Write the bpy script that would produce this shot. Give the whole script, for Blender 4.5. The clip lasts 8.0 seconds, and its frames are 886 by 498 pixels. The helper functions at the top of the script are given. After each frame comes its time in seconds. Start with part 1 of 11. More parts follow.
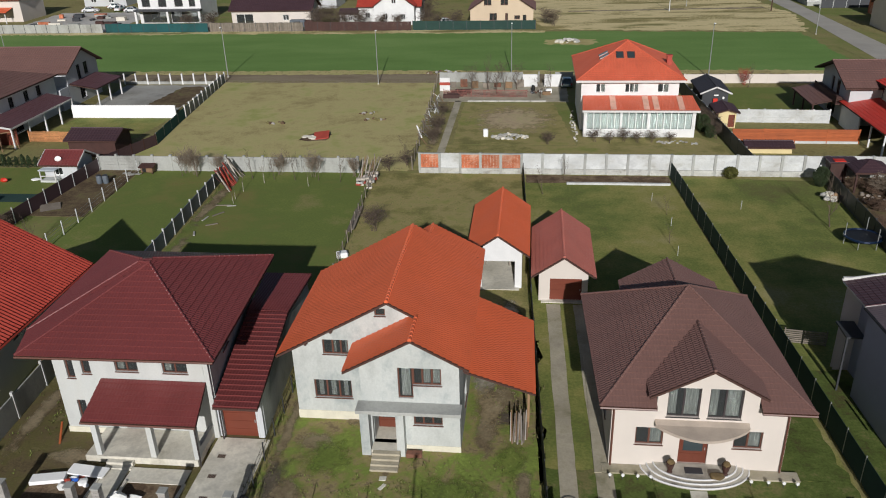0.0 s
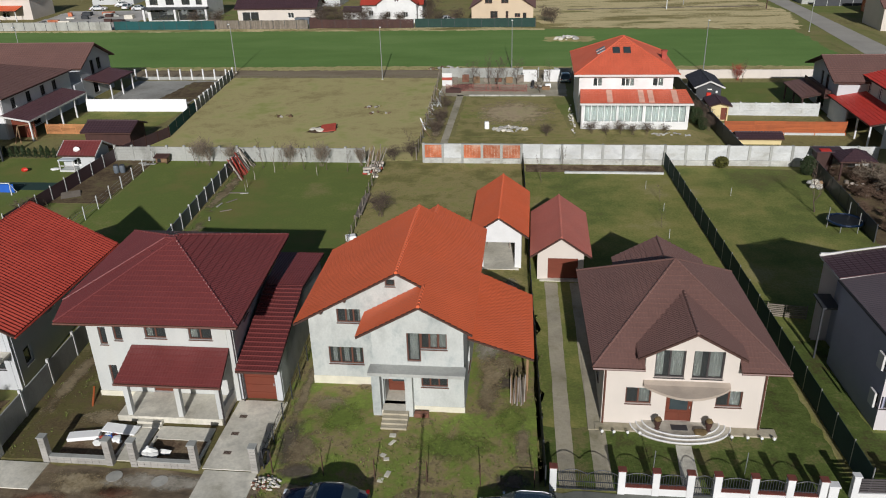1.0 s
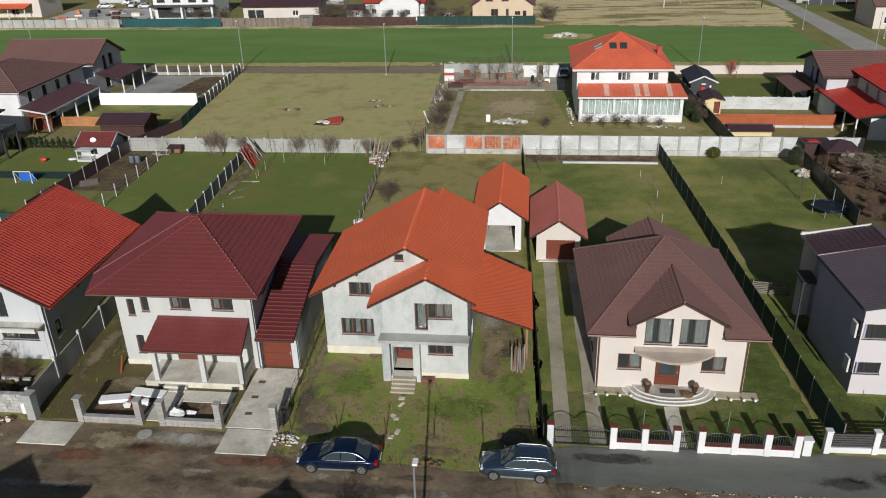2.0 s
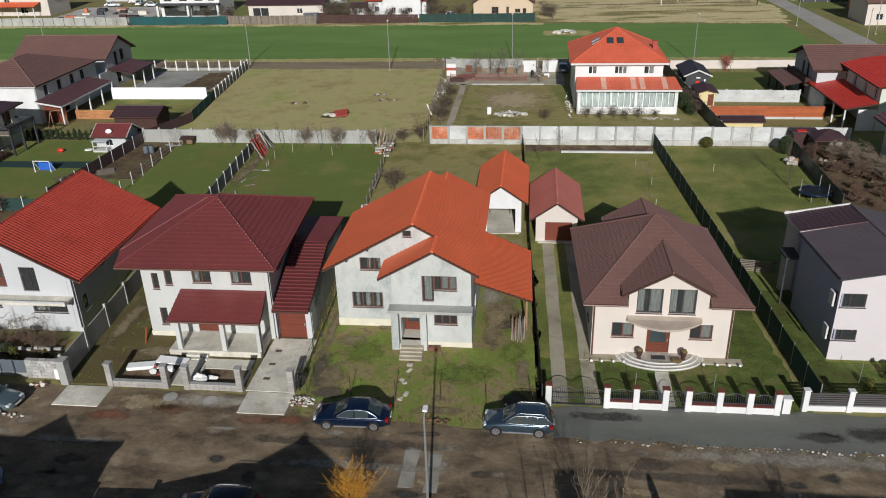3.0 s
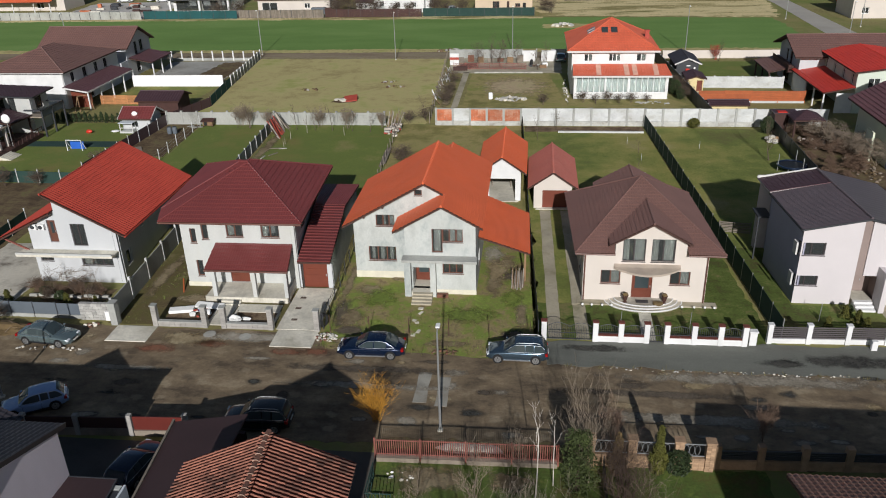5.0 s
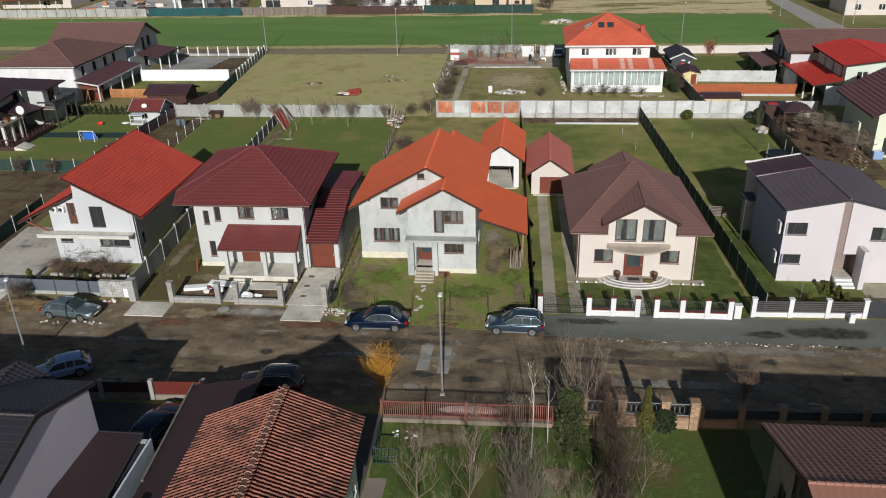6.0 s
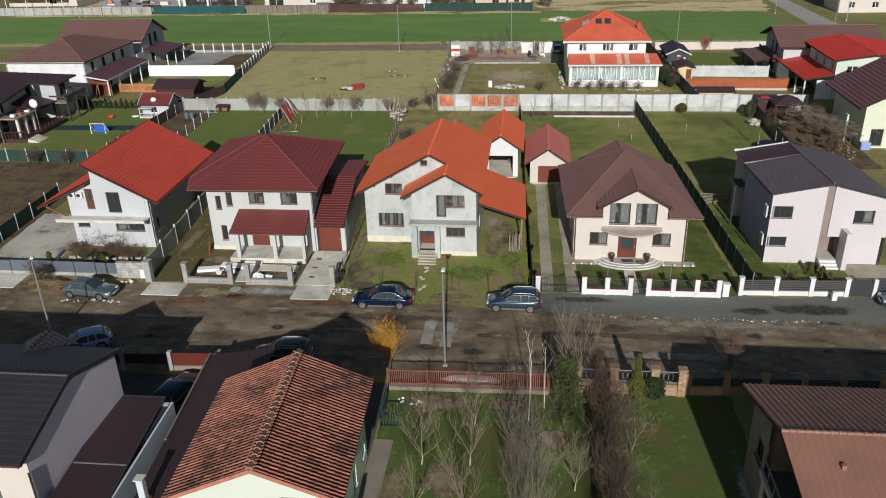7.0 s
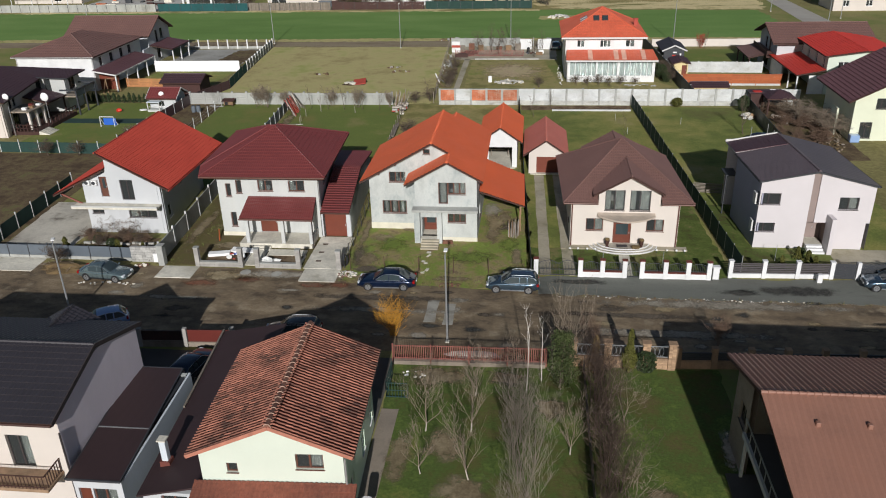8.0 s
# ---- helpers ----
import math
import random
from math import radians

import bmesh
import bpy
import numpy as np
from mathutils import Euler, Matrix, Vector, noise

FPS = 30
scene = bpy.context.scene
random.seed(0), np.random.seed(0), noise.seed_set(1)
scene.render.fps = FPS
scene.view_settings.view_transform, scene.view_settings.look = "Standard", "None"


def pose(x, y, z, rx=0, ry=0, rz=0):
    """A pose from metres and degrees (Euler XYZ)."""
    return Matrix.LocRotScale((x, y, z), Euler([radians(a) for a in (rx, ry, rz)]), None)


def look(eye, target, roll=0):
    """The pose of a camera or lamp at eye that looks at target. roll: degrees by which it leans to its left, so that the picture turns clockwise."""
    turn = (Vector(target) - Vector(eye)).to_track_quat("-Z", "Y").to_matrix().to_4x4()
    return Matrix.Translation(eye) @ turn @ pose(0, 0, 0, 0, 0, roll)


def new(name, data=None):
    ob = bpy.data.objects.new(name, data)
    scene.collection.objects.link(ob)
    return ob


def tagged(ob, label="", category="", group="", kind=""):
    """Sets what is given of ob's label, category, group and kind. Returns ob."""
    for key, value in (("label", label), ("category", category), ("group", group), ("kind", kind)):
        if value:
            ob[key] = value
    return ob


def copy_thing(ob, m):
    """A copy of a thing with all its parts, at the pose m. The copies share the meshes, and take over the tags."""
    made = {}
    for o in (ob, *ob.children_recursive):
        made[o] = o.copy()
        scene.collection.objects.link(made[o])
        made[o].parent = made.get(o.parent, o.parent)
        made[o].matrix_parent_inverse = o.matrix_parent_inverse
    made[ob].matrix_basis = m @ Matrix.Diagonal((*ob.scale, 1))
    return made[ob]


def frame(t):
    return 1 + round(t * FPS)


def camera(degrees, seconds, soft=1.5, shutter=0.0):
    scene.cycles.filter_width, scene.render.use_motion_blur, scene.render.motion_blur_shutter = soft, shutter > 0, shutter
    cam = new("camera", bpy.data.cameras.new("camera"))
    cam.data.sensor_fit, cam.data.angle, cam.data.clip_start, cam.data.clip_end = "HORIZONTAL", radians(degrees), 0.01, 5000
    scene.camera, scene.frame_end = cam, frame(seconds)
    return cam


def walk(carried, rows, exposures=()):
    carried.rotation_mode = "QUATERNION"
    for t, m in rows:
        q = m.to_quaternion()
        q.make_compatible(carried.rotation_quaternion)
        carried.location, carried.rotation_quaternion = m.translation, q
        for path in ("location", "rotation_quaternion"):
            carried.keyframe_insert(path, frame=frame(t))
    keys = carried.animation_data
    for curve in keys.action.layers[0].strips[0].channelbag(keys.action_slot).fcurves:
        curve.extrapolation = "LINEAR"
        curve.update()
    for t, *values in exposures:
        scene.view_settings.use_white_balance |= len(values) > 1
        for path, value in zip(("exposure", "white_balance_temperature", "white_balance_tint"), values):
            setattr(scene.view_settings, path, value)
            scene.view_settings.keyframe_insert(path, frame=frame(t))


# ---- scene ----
cam = camera(58.4, 8.0, soft=1.05)
PATH = [
    (0, (3.689, -36.259, 30.38), (3.475, -34.465, 29.523), -1.7),
    (0.5, (3.73, -38.273, 30.528), (3.516, -36.479, 29.671), -1.6),
    (1, (3.819, -40.297, 30.639), (3.604, -38.503, 29.781), -1.7),
    (1.5, (3.829, -42.294, 30.787), (3.615, -40.5, 29.928), -1.6),
    (3, (3.955, -48.252, 30.889), (3.74, -46.458, 30.031), -1.7),
    (3.5, (3.943, -50.217, 30.907), (3.728, -48.423, 30.049), -1.7),
    (4, (4.049, -52.17, 30.853), (3.833, -50.376, 29.996), -1.7),
    (4.5, (4.107, -54.048, 30.78), (3.891, -52.254, 29.923), -1.7),
    (6, (4.463, -59.454, 30.684), (4.247, -57.661, 29.826), -1.7),
    (6.5, (4.536, -61.169, 30.688), (4.32, -59.375, 29.83), -1.7),
    (7, (4.635, -62.795, 30.657), (4.419, -61.001, 29.799), -1.7),
    (7.5, (4.697, -64.337, 30.635), (4.481, -62.544, 29.777), -1.7),
    (8, (4.726, -65.779, 30.677), (4.512, -63.985, 29.818), -1.6),
]
walk(cam, [(t, look(eye, target, roll)) for t, eye, target, roll in PATH], [(0.0, -0.09), (1.5, -0.06), (3.0, -0.03), (4.5, 0.0), (8.0, 0.0)])

# ---- light ----
SUN_TO = Vector((-0.094, 1.0, -0.432))
world = bpy.data.worlds.new("sky")
scene.world = world
world.use_nodes = True
wn = world.node_tree
sky = wn.nodes.new("ShaderNodeTexSky")
sky.sky_type, sky.sun_disc = "NISHITA", False
sky.sun_elevation, sky.sun_rotation = radians(23.3), radians(185.4)
sky.dust_density, sky.ozone_density = 0.9, 1.4
wn.nodes["Background"].inputs[1].default_value = 0.042
wn.links.new(sky.outputs[0], wn.nodes["Background"].inputs[0])
sun = new("sun", bpy.data.lights.new("sun", "SUN"))
sun.data.energy, sun.data.angle, sun.data.color = 4.15, radians(0.6), (1.0, 0.98, 0.965)
sun.matrix_world = look(-SUN_TO * 60, (0, 0, 0))

# ---- materials ----
def lin(r, g, b):
    """A base colour from 0-255 paint values."""
    return tuple(((c / 255 + 0.055) / 1.055) ** 2.4 if c > 10 else c / 255 / 12.92 for c in (r, g, b))


def shade(c, k):
    return (min(1, c[0] * k), min(1, c[1] * k), min(1, c[2] * k), 1)


def material(name):
    m = bpy.data.materials.new(name)
    m.use_nodes = True
    return m, m.node_tree.nodes, m.node_tree.links, m.node_tree.nodes["Principled BSDF"]


def noise_node(nd, lk, scale, detail=4, rough=0.6, stretch=None, coord="Position"):
    """World-scale noise, in cycles a metre, stretched by a factor for each axis."""
    g = nd.new("ShaderNodeNewGeometry")
    n = nd.new("ShaderNodeTexNoise")
    n.inputs["Scale"].default_value, n.inputs["Detail"].default_value, n.inputs["Roughness"].default_value = scale, detail, rough
    if stretch:
        mp = nd.new("ShaderNodeMapping")
        mp.inputs["Scale"].default_value = stretch
        lk.new(g.outputs[coord], mp.inputs[0])
        lk.new(mp.outputs[0], n.inputs["Vector"])
    else:
        lk.new(g.outputs[coord], n.inputs["Vector"])
    return n


def ramp(nd, lk, src, stops):
    r = nd.new("ShaderNodeValToRGB")
    e = r.color_ramp.elements
    while len(e) < len(stops):
        e.new(0.5)
    for el, (p, c) in zip(e, stops):
        el.position, el.color = p, (*c[:3], 1)
    lk.new(src, r.inputs[0])
    return r


def blend(nd, lk, fac, a, b, mode="MIX"):
    m = nd.new("ShaderNodeMix")
    m.data_type, m.blend_type = "RGBA", mode
    for sock, v in ((m.inputs[0], fac), (m.inputs[6], a), (m.inputs[7], b)):
        if isinstance(v, (int, float)):
            sock.default_value = v
        elif isinstance(v, tuple):
            sock.default_value = (*v[:3], 1)
        else:
            lk.new(v, sock)
    return m.outputs[2]


def add_bump(nd, lk, bsdf, src, strength, dist=0.02):
    b = nd.new("ShaderNodeBump")
    b.inputs["Strength"].default_value, b.inputs["Distance"].default_value = strength, dist
    lk.new(src, b.inputs["Height"])
    lk.new(b.outputs[0], bsdf.inputs["Normal"])


def surf(name, col, rough=0.8, var=0.2, scale=0.6, fine=14, bump=0.25, metal=0.0, stretch=None, stain=None, stain_amt=0.5, rnd=0.0, spec=0.5, dist=0.02, coat=0.0):
    """A painted, rendered or mineral surface: base colour, broad and fine variation, an optional stain, fine relief."""
    m, nd, lk, bs = material(name)
    n1 = noise_node(nd, lk, scale, 4, 0.6, stretch)
    n2 = noise_node(nd, lk, fine, 3, 0.6)
    c1 = ramp(nd, lk, n1.outputs[0], [(0.3, shade(col, 1 - var)), (0.7, shade(col, 1 + var * 0.7))])
    c2 = ramp(nd, lk, n2.outputs[0], [(0.3, (1 - var * 0.7,) * 3), (0.7, (1 + 0.0,) * 3)])
    out = blend(nd, lk, 0.8, c1.outputs[0], c2.outputs[0], "MULTIPLY")
    if stain:
        n3 = noise_node(nd, lk, scale * 0.5, 6, 0.7, stretch)
        f = ramp(nd, lk, n3.outputs[0], [(0.48, (0, 0, 0)), (0.66, (stain_amt,) * 3)])
        out = blend(nd, lk, f.outputs[0], out, stain)
    if rnd:
        oi = nd.new("ShaderNodeObjectInfo")
        r = ramp(nd, lk, oi.outputs["Random"], [(0.0, (1 - rnd,) * 3), (1.0, (1 + 0.0,) * 3)])
        out = blend(nd, lk, 1.0, out, r.outputs[0], "MULTIPLY")
    lk.new(out, bs.inputs["Base Color"])
    bs.inputs["Roughness"].default_value, bs.inputs["Metallic"].default_value = rough, metal
    bs.inputs["Specular IOR Level"].default_value, bs.inputs["Coat Weight"].default_value = spec, coat
    if bump:
        add_bump(nd, lk, bs, n2.outputs[0], bump, dist)
    return m


def turf(name, stops, scales=(0.09, 0.5, 5.0), bump=0.35, rough=0.95, stretch=None, speck=(0.78, 1.12)):
    """Grass, soil or meadow: a colour ramp over three scales of patchiness."""
    m, nd, lk, bs = material(name)
    a = noise_node(nd, lk, scales[0], 5, 0.6, stretch)
    b = noise_node(nd, lk, scales[1], 5, 0.65, stretch)
    c = noise_node(nd, lk, scales[2], 4, 0.7)
    mx = nd.new("ShaderNodeMath")
    mx.operation = "MULTIPLY_ADD"
    mx.inputs[1].default_value = 0.5
    lk.new(a.outputs[0], mx.inputs[0])
    m2 = nd.new("ShaderNodeMath")
    m2.operation = "MULTIPLY_ADD"
    m2.inputs[1].default_value = 0.34
    lk.new(b.outputs[0], m2.inputs[0])
    m3 = nd.new("ShaderNodeMath")
    m3.operation = "MULTIPLY"
    m3.inputs[1].default_value = 0.16
    lk.new(c.outputs[0], m3.inputs[0])
    lk.new(m3.outputs[0], m2.inputs[2])
    lk.new(m2.outputs[0], mx.inputs[2])
    r = ramp(nd, lk, mx.outputs[0], stops)
    g = ramp(nd, lk, c.outputs[0], [(0.32, (speck[0],) * 3), (0.68, (speck[1],) * 3)])
    lk.new(blend(nd, lk, 0.9, r.outputs[0], g.outputs[0], "MULTIPLY"), bs.inputs["Base Color"])
    bs.inputs["Roughness"].default_value = rough
    bs.inputs["Specular IOR Level"].default_value = 0.15
    add_bump(nd, lk, bs, c.outputs[0], bump, 0.06)
    return m


def glass(name, col=(0.02, 0.025, 0.03), rough=0.03, alpha=None):
    m, nd, lk, bs = material(name)
    bs.inputs["Base Color"].default_value = (*col, 1)
    bs.inputs["Roughness"].default_value = rough
    if alpha:
        bs.inputs["Transmission Weight"].default_value = alpha
        bs.inputs["IOR"].default_value = 1.15
    return m


M = {}
M["lawn"] = turf("lawn_grass", [(0.40, lin(104, 104, 62)), (0.45, lin(108, 118, 62)), (0.50, lin(126, 130, 72)), (0.55, lin(142, 138, 80)), (0.61, lin(154, 146, 100))], (0.08, 0.25, 5), speck=(0.86, 1.06))
M["lawn_fresh"] = turf("fresh_lawn", [(0.39, lin(126, 114, 72)), (0.44, lin(120, 122, 68)), (0.50, lin(106, 119, 62)), (0.56, lin(112, 124, 64)), (0.62, lin(134, 130, 82))], (0.07, 0.22, 5), speck=(0.88, 1.05))
M["lawn_rough"] = turf("rough_tan_lawn", [(0.40, lin(120, 116, 72)), (0.46, lin(138, 132, 82)), (0.52, lin(156, 144, 98)), (0.58, lin(144, 140, 86)), (0.63, lin(128, 134, 72))], (0.1, 0.4, 5), 0.4, speck=(0.86, 1.06))
M["lane_earth"] = turf("dry_lane_earth", [(0.40, lin(116, 104, 86)), (0.48, lin(136, 122, 102)), (0.55, lin(148, 136, 114)), (0.61, lin(130, 124, 88))], (0.08, 0.5, 5), 0.4, stretch=(0.2, 1, 1))
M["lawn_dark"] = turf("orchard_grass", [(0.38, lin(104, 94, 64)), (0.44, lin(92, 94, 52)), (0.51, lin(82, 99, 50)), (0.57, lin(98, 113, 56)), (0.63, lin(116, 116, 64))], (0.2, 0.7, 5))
M["lawn_weedy"] = turf("weedy_yard", [(0.40, lin(118, 104, 80)), (0.45, lin(148, 134, 98)), (0.49, lin(138, 134, 82)), (0.53, lin(120, 134, 66)), (0.60, lin(132, 148, 72))], (0.35, 1.2, 5), 0.5)
M["meadow"] = turf("dry_meadow", [(0.40, lin(156, 144, 100)), (0.46, lin(174, 163, 113)), (0.51, lin(182, 171, 121)), (0.56, lin(170, 166, 109)), (0.62, lin(154, 158, 94))], (0.12, 0.5, 4), 0.3, speck=(0.9, 1.05))
M["field"] = turf("young_wheat_field", [(0.40, lin(100, 129, 68)), (0.5, lin(109, 139, 75)), (0.60, lin(120, 147, 84))], (0.03, 0.15, 3), 0.25, stretch=(0.35, 1, 1), speck=(0.9, 1.05))
M["straw"] = turf("dry_straw_field", [(0.41, lin(128, 122, 78)), (0.46, lin(156, 144, 98)), (0.50, lin(214, 198, 152)), (0.55, lin(206, 190, 144)), (0.58, lin(142, 136, 88)), (0.64, lin(122, 120, 74))], (0.06, 0.2, 2), stretch=(0.3, 1, 1), speck=(0.85, 1.06))
M["yard_brown"] = turf("trodden_brown_yard", [(0.39, lin(84, 72, 54)), (0.46, lin(104, 92, 66)), (0.53, lin(98, 94, 56)), (0.60, lin(122, 112, 82))], (0.25, 0.9, 6), 0.5)
M["soil"] = turf("bare_soil", [(0.41, lin(84, 68, 54)), (0.5, lin(108, 90, 72)), (0.59, lin(130, 114, 92))], (0.3, 1.2, 8))
M["garden"] = turf("garden_soil", [(0.40, lin(82, 68, 54)), (0.48, lin(100, 85, 66)), (0.55, lin(112, 98, 74)), (0.62, lin(110, 108, 70))], (0.3, 1.2, 8))
M["ground"] = turf("waste_ground", [(0.41, lin(118, 112, 72)), (0.5, lin(140, 132, 88)), (0.59, lin(112, 124, 66))], (0.02, 0.12, 2))
M["asphalt"] = surf("old_asphalt", lin(116, 118, 110), 0.85, 0.28, 0.4, 8, 0.4, stretch=(0.3, 1, 1), stain=lin(82, 80, 74), stain_amt=0.8)
M["farroad"] = surf("pale_asphalt", lin(168, 163, 154), 0.85, 0.12, 0.2, 4, 0.1)
M["concrete"] = surf("concrete", lin(224, 219, 204), 0.9, 0.3, 0.8, 5, 0.3, stain=lin(152, 147, 131), stain_amt=0.8)
M["concrete_wall"] = surf("concrete_panel", lin(174, 175, 170), 0.9, 0.24, 0.6, 8, 0.35, stretch=(1, 1, 0.5), stain=lin(112, 112, 106), stain_amt=0.75)
M["wall_pale"] = surf("limewashed_concrete", lin(206, 208, 207), 0.9, 0.24, 1.1, 6, 0.3, stretch=(0.7, 1, 1.2), stain=lin(150, 148, 140), stain_amt=0.85)
M["block"] = surf("grey_block", lin(168, 164, 158), 0.95, 0.2, 0.8, 12, 0.4, rnd=0.15)
M["plaster_grey"] = surf("raw_grey_render", lin(194, 197, 193), 0.92, 0.2, 0.9, 8, 0.3, stretch=(1, 1, 0.6), stain=lin(136, 144, 144), stain_amt=0.95)
M["plaster_cream"] = surf("cream_render", lin(207, 198, 189), 0.85, 0.05, 0.4, 20, 0.15)
M["plaster_white"] = surf("white_render", lin(194, 196, 198), 0.85, 0.1, 0.7, 16, 0.15, stretch=(1, 1, 0.4), stain=lin(176, 180, 182), stain_amt=0.6)
M["plaster_pink"] = surf("off_white_render", lin(203, 197, 198), 0.85, 0.04, 0.4, 20, 0.12)
M["plaster_dirty"] = surf("stained_white_render", lin(195, 197, 194), 0.9, 0.16, 0.5, 14, 0.2, stretch=(1, 1, 0.4), stain=lin(172, 170, 162), stain_amt=0.6)
M["plaster_mint"] = surf("pale_mint_render", lin(206, 222, 200), 0.85, 0.06, 0.4, 20, 0.12)
M["plaster_lemon"] = surf("pale_lemon_render", lin(204, 212, 198), 0.85, 0.05, 0.4, 20, 0.12)
M["plinth"] = surf("cream_plinth", lin(218, 213, 194), 0.9, 0.14, 0.8, 12, 0.3)
# Grey side-wall render, with bluish skylit shade put into its colour.
M["slate_render"] = surf("shade_grey_render", lin(166, 166, 182), 0.85, 0.08, 0.4, 18, 0.12)
M["taupe"] = surf("taupe_panel", lin(142, 126, 120), 0.8, 0.1, 0.5, 20, 0.1)
M["r_orange"] = surf("orange_metal_tile", lin(224, 106, 64), 0.55, 0.1, 0.5, 6, 0.1, rnd=0.03, stain=lin(206, 102, 70), stain_amt=0.5)
M["r_red"] = surf("red_metal_tile", lin(166, 64, 51), 0.5, 0.14, 0.5, 6, 0.1, stain=lin(166, 68, 53), stain_amt=0.5)
M["r_brightred"] = surf("bright_red_metal_tile", lin(196, 62, 50), 0.5, 0.1, 0.5, 8, 0.08)
M["r_burgundy"] = surf("burgundy_metal_tile", lin(120, 60, 59), 0.42, 0.12, 0.5, 6, 0.1, stain=lin(104, 53, 52), stain_amt=0.5)
M["r_brown"] = surf("brown_metal_tile", lin(120, 90, 83), 0.5, 0.12, 0.5, 6, 0.12, stain=lin(106, 80, 75), stain_amt=0.5)
M["r_rust"] = surf("rust_brown_metal_tile", lin(186, 108, 94), 0.5, 0.1, 0.5, 6, 0.08)
M["r_salmon"] = surf("faded_brown_metal_tile", lin(146, 106, 90), 0.55, 0.14, 0.5, 8, 0.1, stain=lin(136, 96, 80), stain_amt=0.6)
M["r_plum"] = surf("plum_brown_metal_sheet", lin(72, 52, 57), 0.5, 0.14, 0.4, 9, 0.12, stain=lin(66, 48, 54), stain_amt=0.6)
M["r_charcoal"] = surf("charcoal_metal_tile", lin(56, 53, 58), 0.45, 0.1, 0.5, 9, 0.1)
M["terracotta"] = surf("weathered_terracotta", lin(198, 122, 98), 0.9, 0.4, 0.5, 5, 0.4, rnd=0.55, stain=lin(84, 58, 52), stain_amt=0.9)
M["soffit"] = surf("dark_brown_boards", lin(74, 48, 40), 0.7, 0.2, 2, 20, 0.2)
M["fascia"] = surf("white_fascia", lin(207, 205, 202), 0.6, 0.05, 1, 20, 0.05)
M["frame_brown"] = surf("brown_pvc", lin(100, 64, 52), 0.45, 0.1, 2, 20, 0.05)
M["frame_white"] = surf("white_pvc", lin(236, 236, 234), 0.4, 0.03, 2, 20, 0.03)
M["frame_dark"] = surf("anthracite_pvc", lin(62, 56, 56), 0.45, 0.08, 2, 20, 0.05)
M["door_wood"] = surf("brown_door", lin(108, 56, 40), 0.5, 0.15, 2, 20, 0.1, stretch=(1, 1, 0.2))
M["garage_door"] = surf("red_brown_door", lin(114, 56, 40), 0.5, 0.1, 1, 20, 0.1)
M["glass"] = glass("window_glass", (0.24, 0.26, 0.26), alpha=0.9)
M["car_glass"] = glass("car_glass", (0.04, 0.055, 0.06), 0.02)
M["curtain"] = surf("grey_white_curtain", lin(196, 197, 188), 0.9, 0.2, 3, 10, 0.2, stretch=(6, 6, 0.3))
M["wood"] = surf("weathered_wood", lin(150, 120, 90), 0.85, 0.25, 2, 14, 0.4, rnd=0.3)
M["wood_orange"] = surf("varnished_larch", lin(176, 92, 48), 0.6, 0.14, 1.2, 14, 0.2, rnd=0.2)
M["wood_tan"] = surf("new_pine_boards", lin(196, 136, 88), 0.7, 0.16, 1.2, 14, 0.2, rnd=0.25)
M["wood_dark"] = surf("dark_stained_wood", lin(74, 46, 40), 0.7, 0.2, 1.5, 14, 0.3, rnd=0.25)
M["wood_grey"] = surf("silvered_boards", lin(138, 128, 116), 0.9, 0.2, 1.5, 10, 0.4, rnd=0.35)
M["metal_grey"] = surf("galvanised_steel", lin(176, 178, 178), 0.45, 0.1, 2, 20, 0.05, 0.6)
M["metal_dark"] = surf("dark_painted_metal", lin(58, 60, 64), 0.5, 0.12, 1, 20, 0.08)
M["metal_slate"] = surf("slate_grey_sheet", lin(96, 104, 112), 0.5, 0.1, 0.8, 14, 0.08)
M["rail_red"] = surf("faded_red_paint", lin(136, 82, 72), 0.6, 0.15, 1.5, 20, 0.1)
M["net_green"] = surf("dark_green_screen", lin(34, 62, 56), 0.85, 0.15, 1, 10, 0.3)
M["net_teal"] = surf("teal_screen", lin(26, 82, 84), 0.85, 0.2, 0.4, 4, 0.4, stain=lin(22, 54, 52), stain_amt=0.8)
M["net_black"] = surf("black_green_mesh", lin(40, 44, 38), 0.9, 0.2, 1, 8, 0.4)
M["brick_orange"] = surf("orange_brick", lin(204, 118, 82), 0.9, 0.3, 1.2, 9, 0.3, rnd=0.3, stain=lin(196, 168, 146), stain_amt=0.7)
M["brick_sand"] = surf("sand_brick", lin(184, 152, 122), 0.9, 0.25, 2, 12, 0.4, rnd=0.4)
M["stone"] = surf("stacked_stone", lin(188, 186, 181), 0.9, 0.2, 2, 10, 0.4, rnd=0.35)
M["white_paint"] = surf("white_painted_wall", lin(220, 220, 219), 0.75, 0.1, 0.6, 16, 0.12)
M["white_fresh"] = surf("fresh_white_paint", lin(240, 240, 240), 0.7, 0.03, 0.6, 16, 0.06)
M["plank_pale"] = surf("bleached_planks", lin(196, 186, 174), 0.9, 0.2, 1.5, 10, 0.4, rnd=0.3)
M["cap_red"] = surf("red_coping", lin(168, 70, 56), 0.7, 0.15, 2, 14, 0.2)
M["bark"] = surf("grey_brown_bark", lin(98, 84, 72), 0.95, 0.3, 2, 14, 0.5)
M["bark_birch"] = surf("birch_bark", lin(214, 206, 196), 0.9, 0.25, 3, 10, 0.4, stain=lin(70, 60, 56), stain_amt=0.6)
M["bark_gold"] = surf("golden_willow_twigs", lin(204, 148, 52), 0.8, 0.25, 2, 10, 0.3)
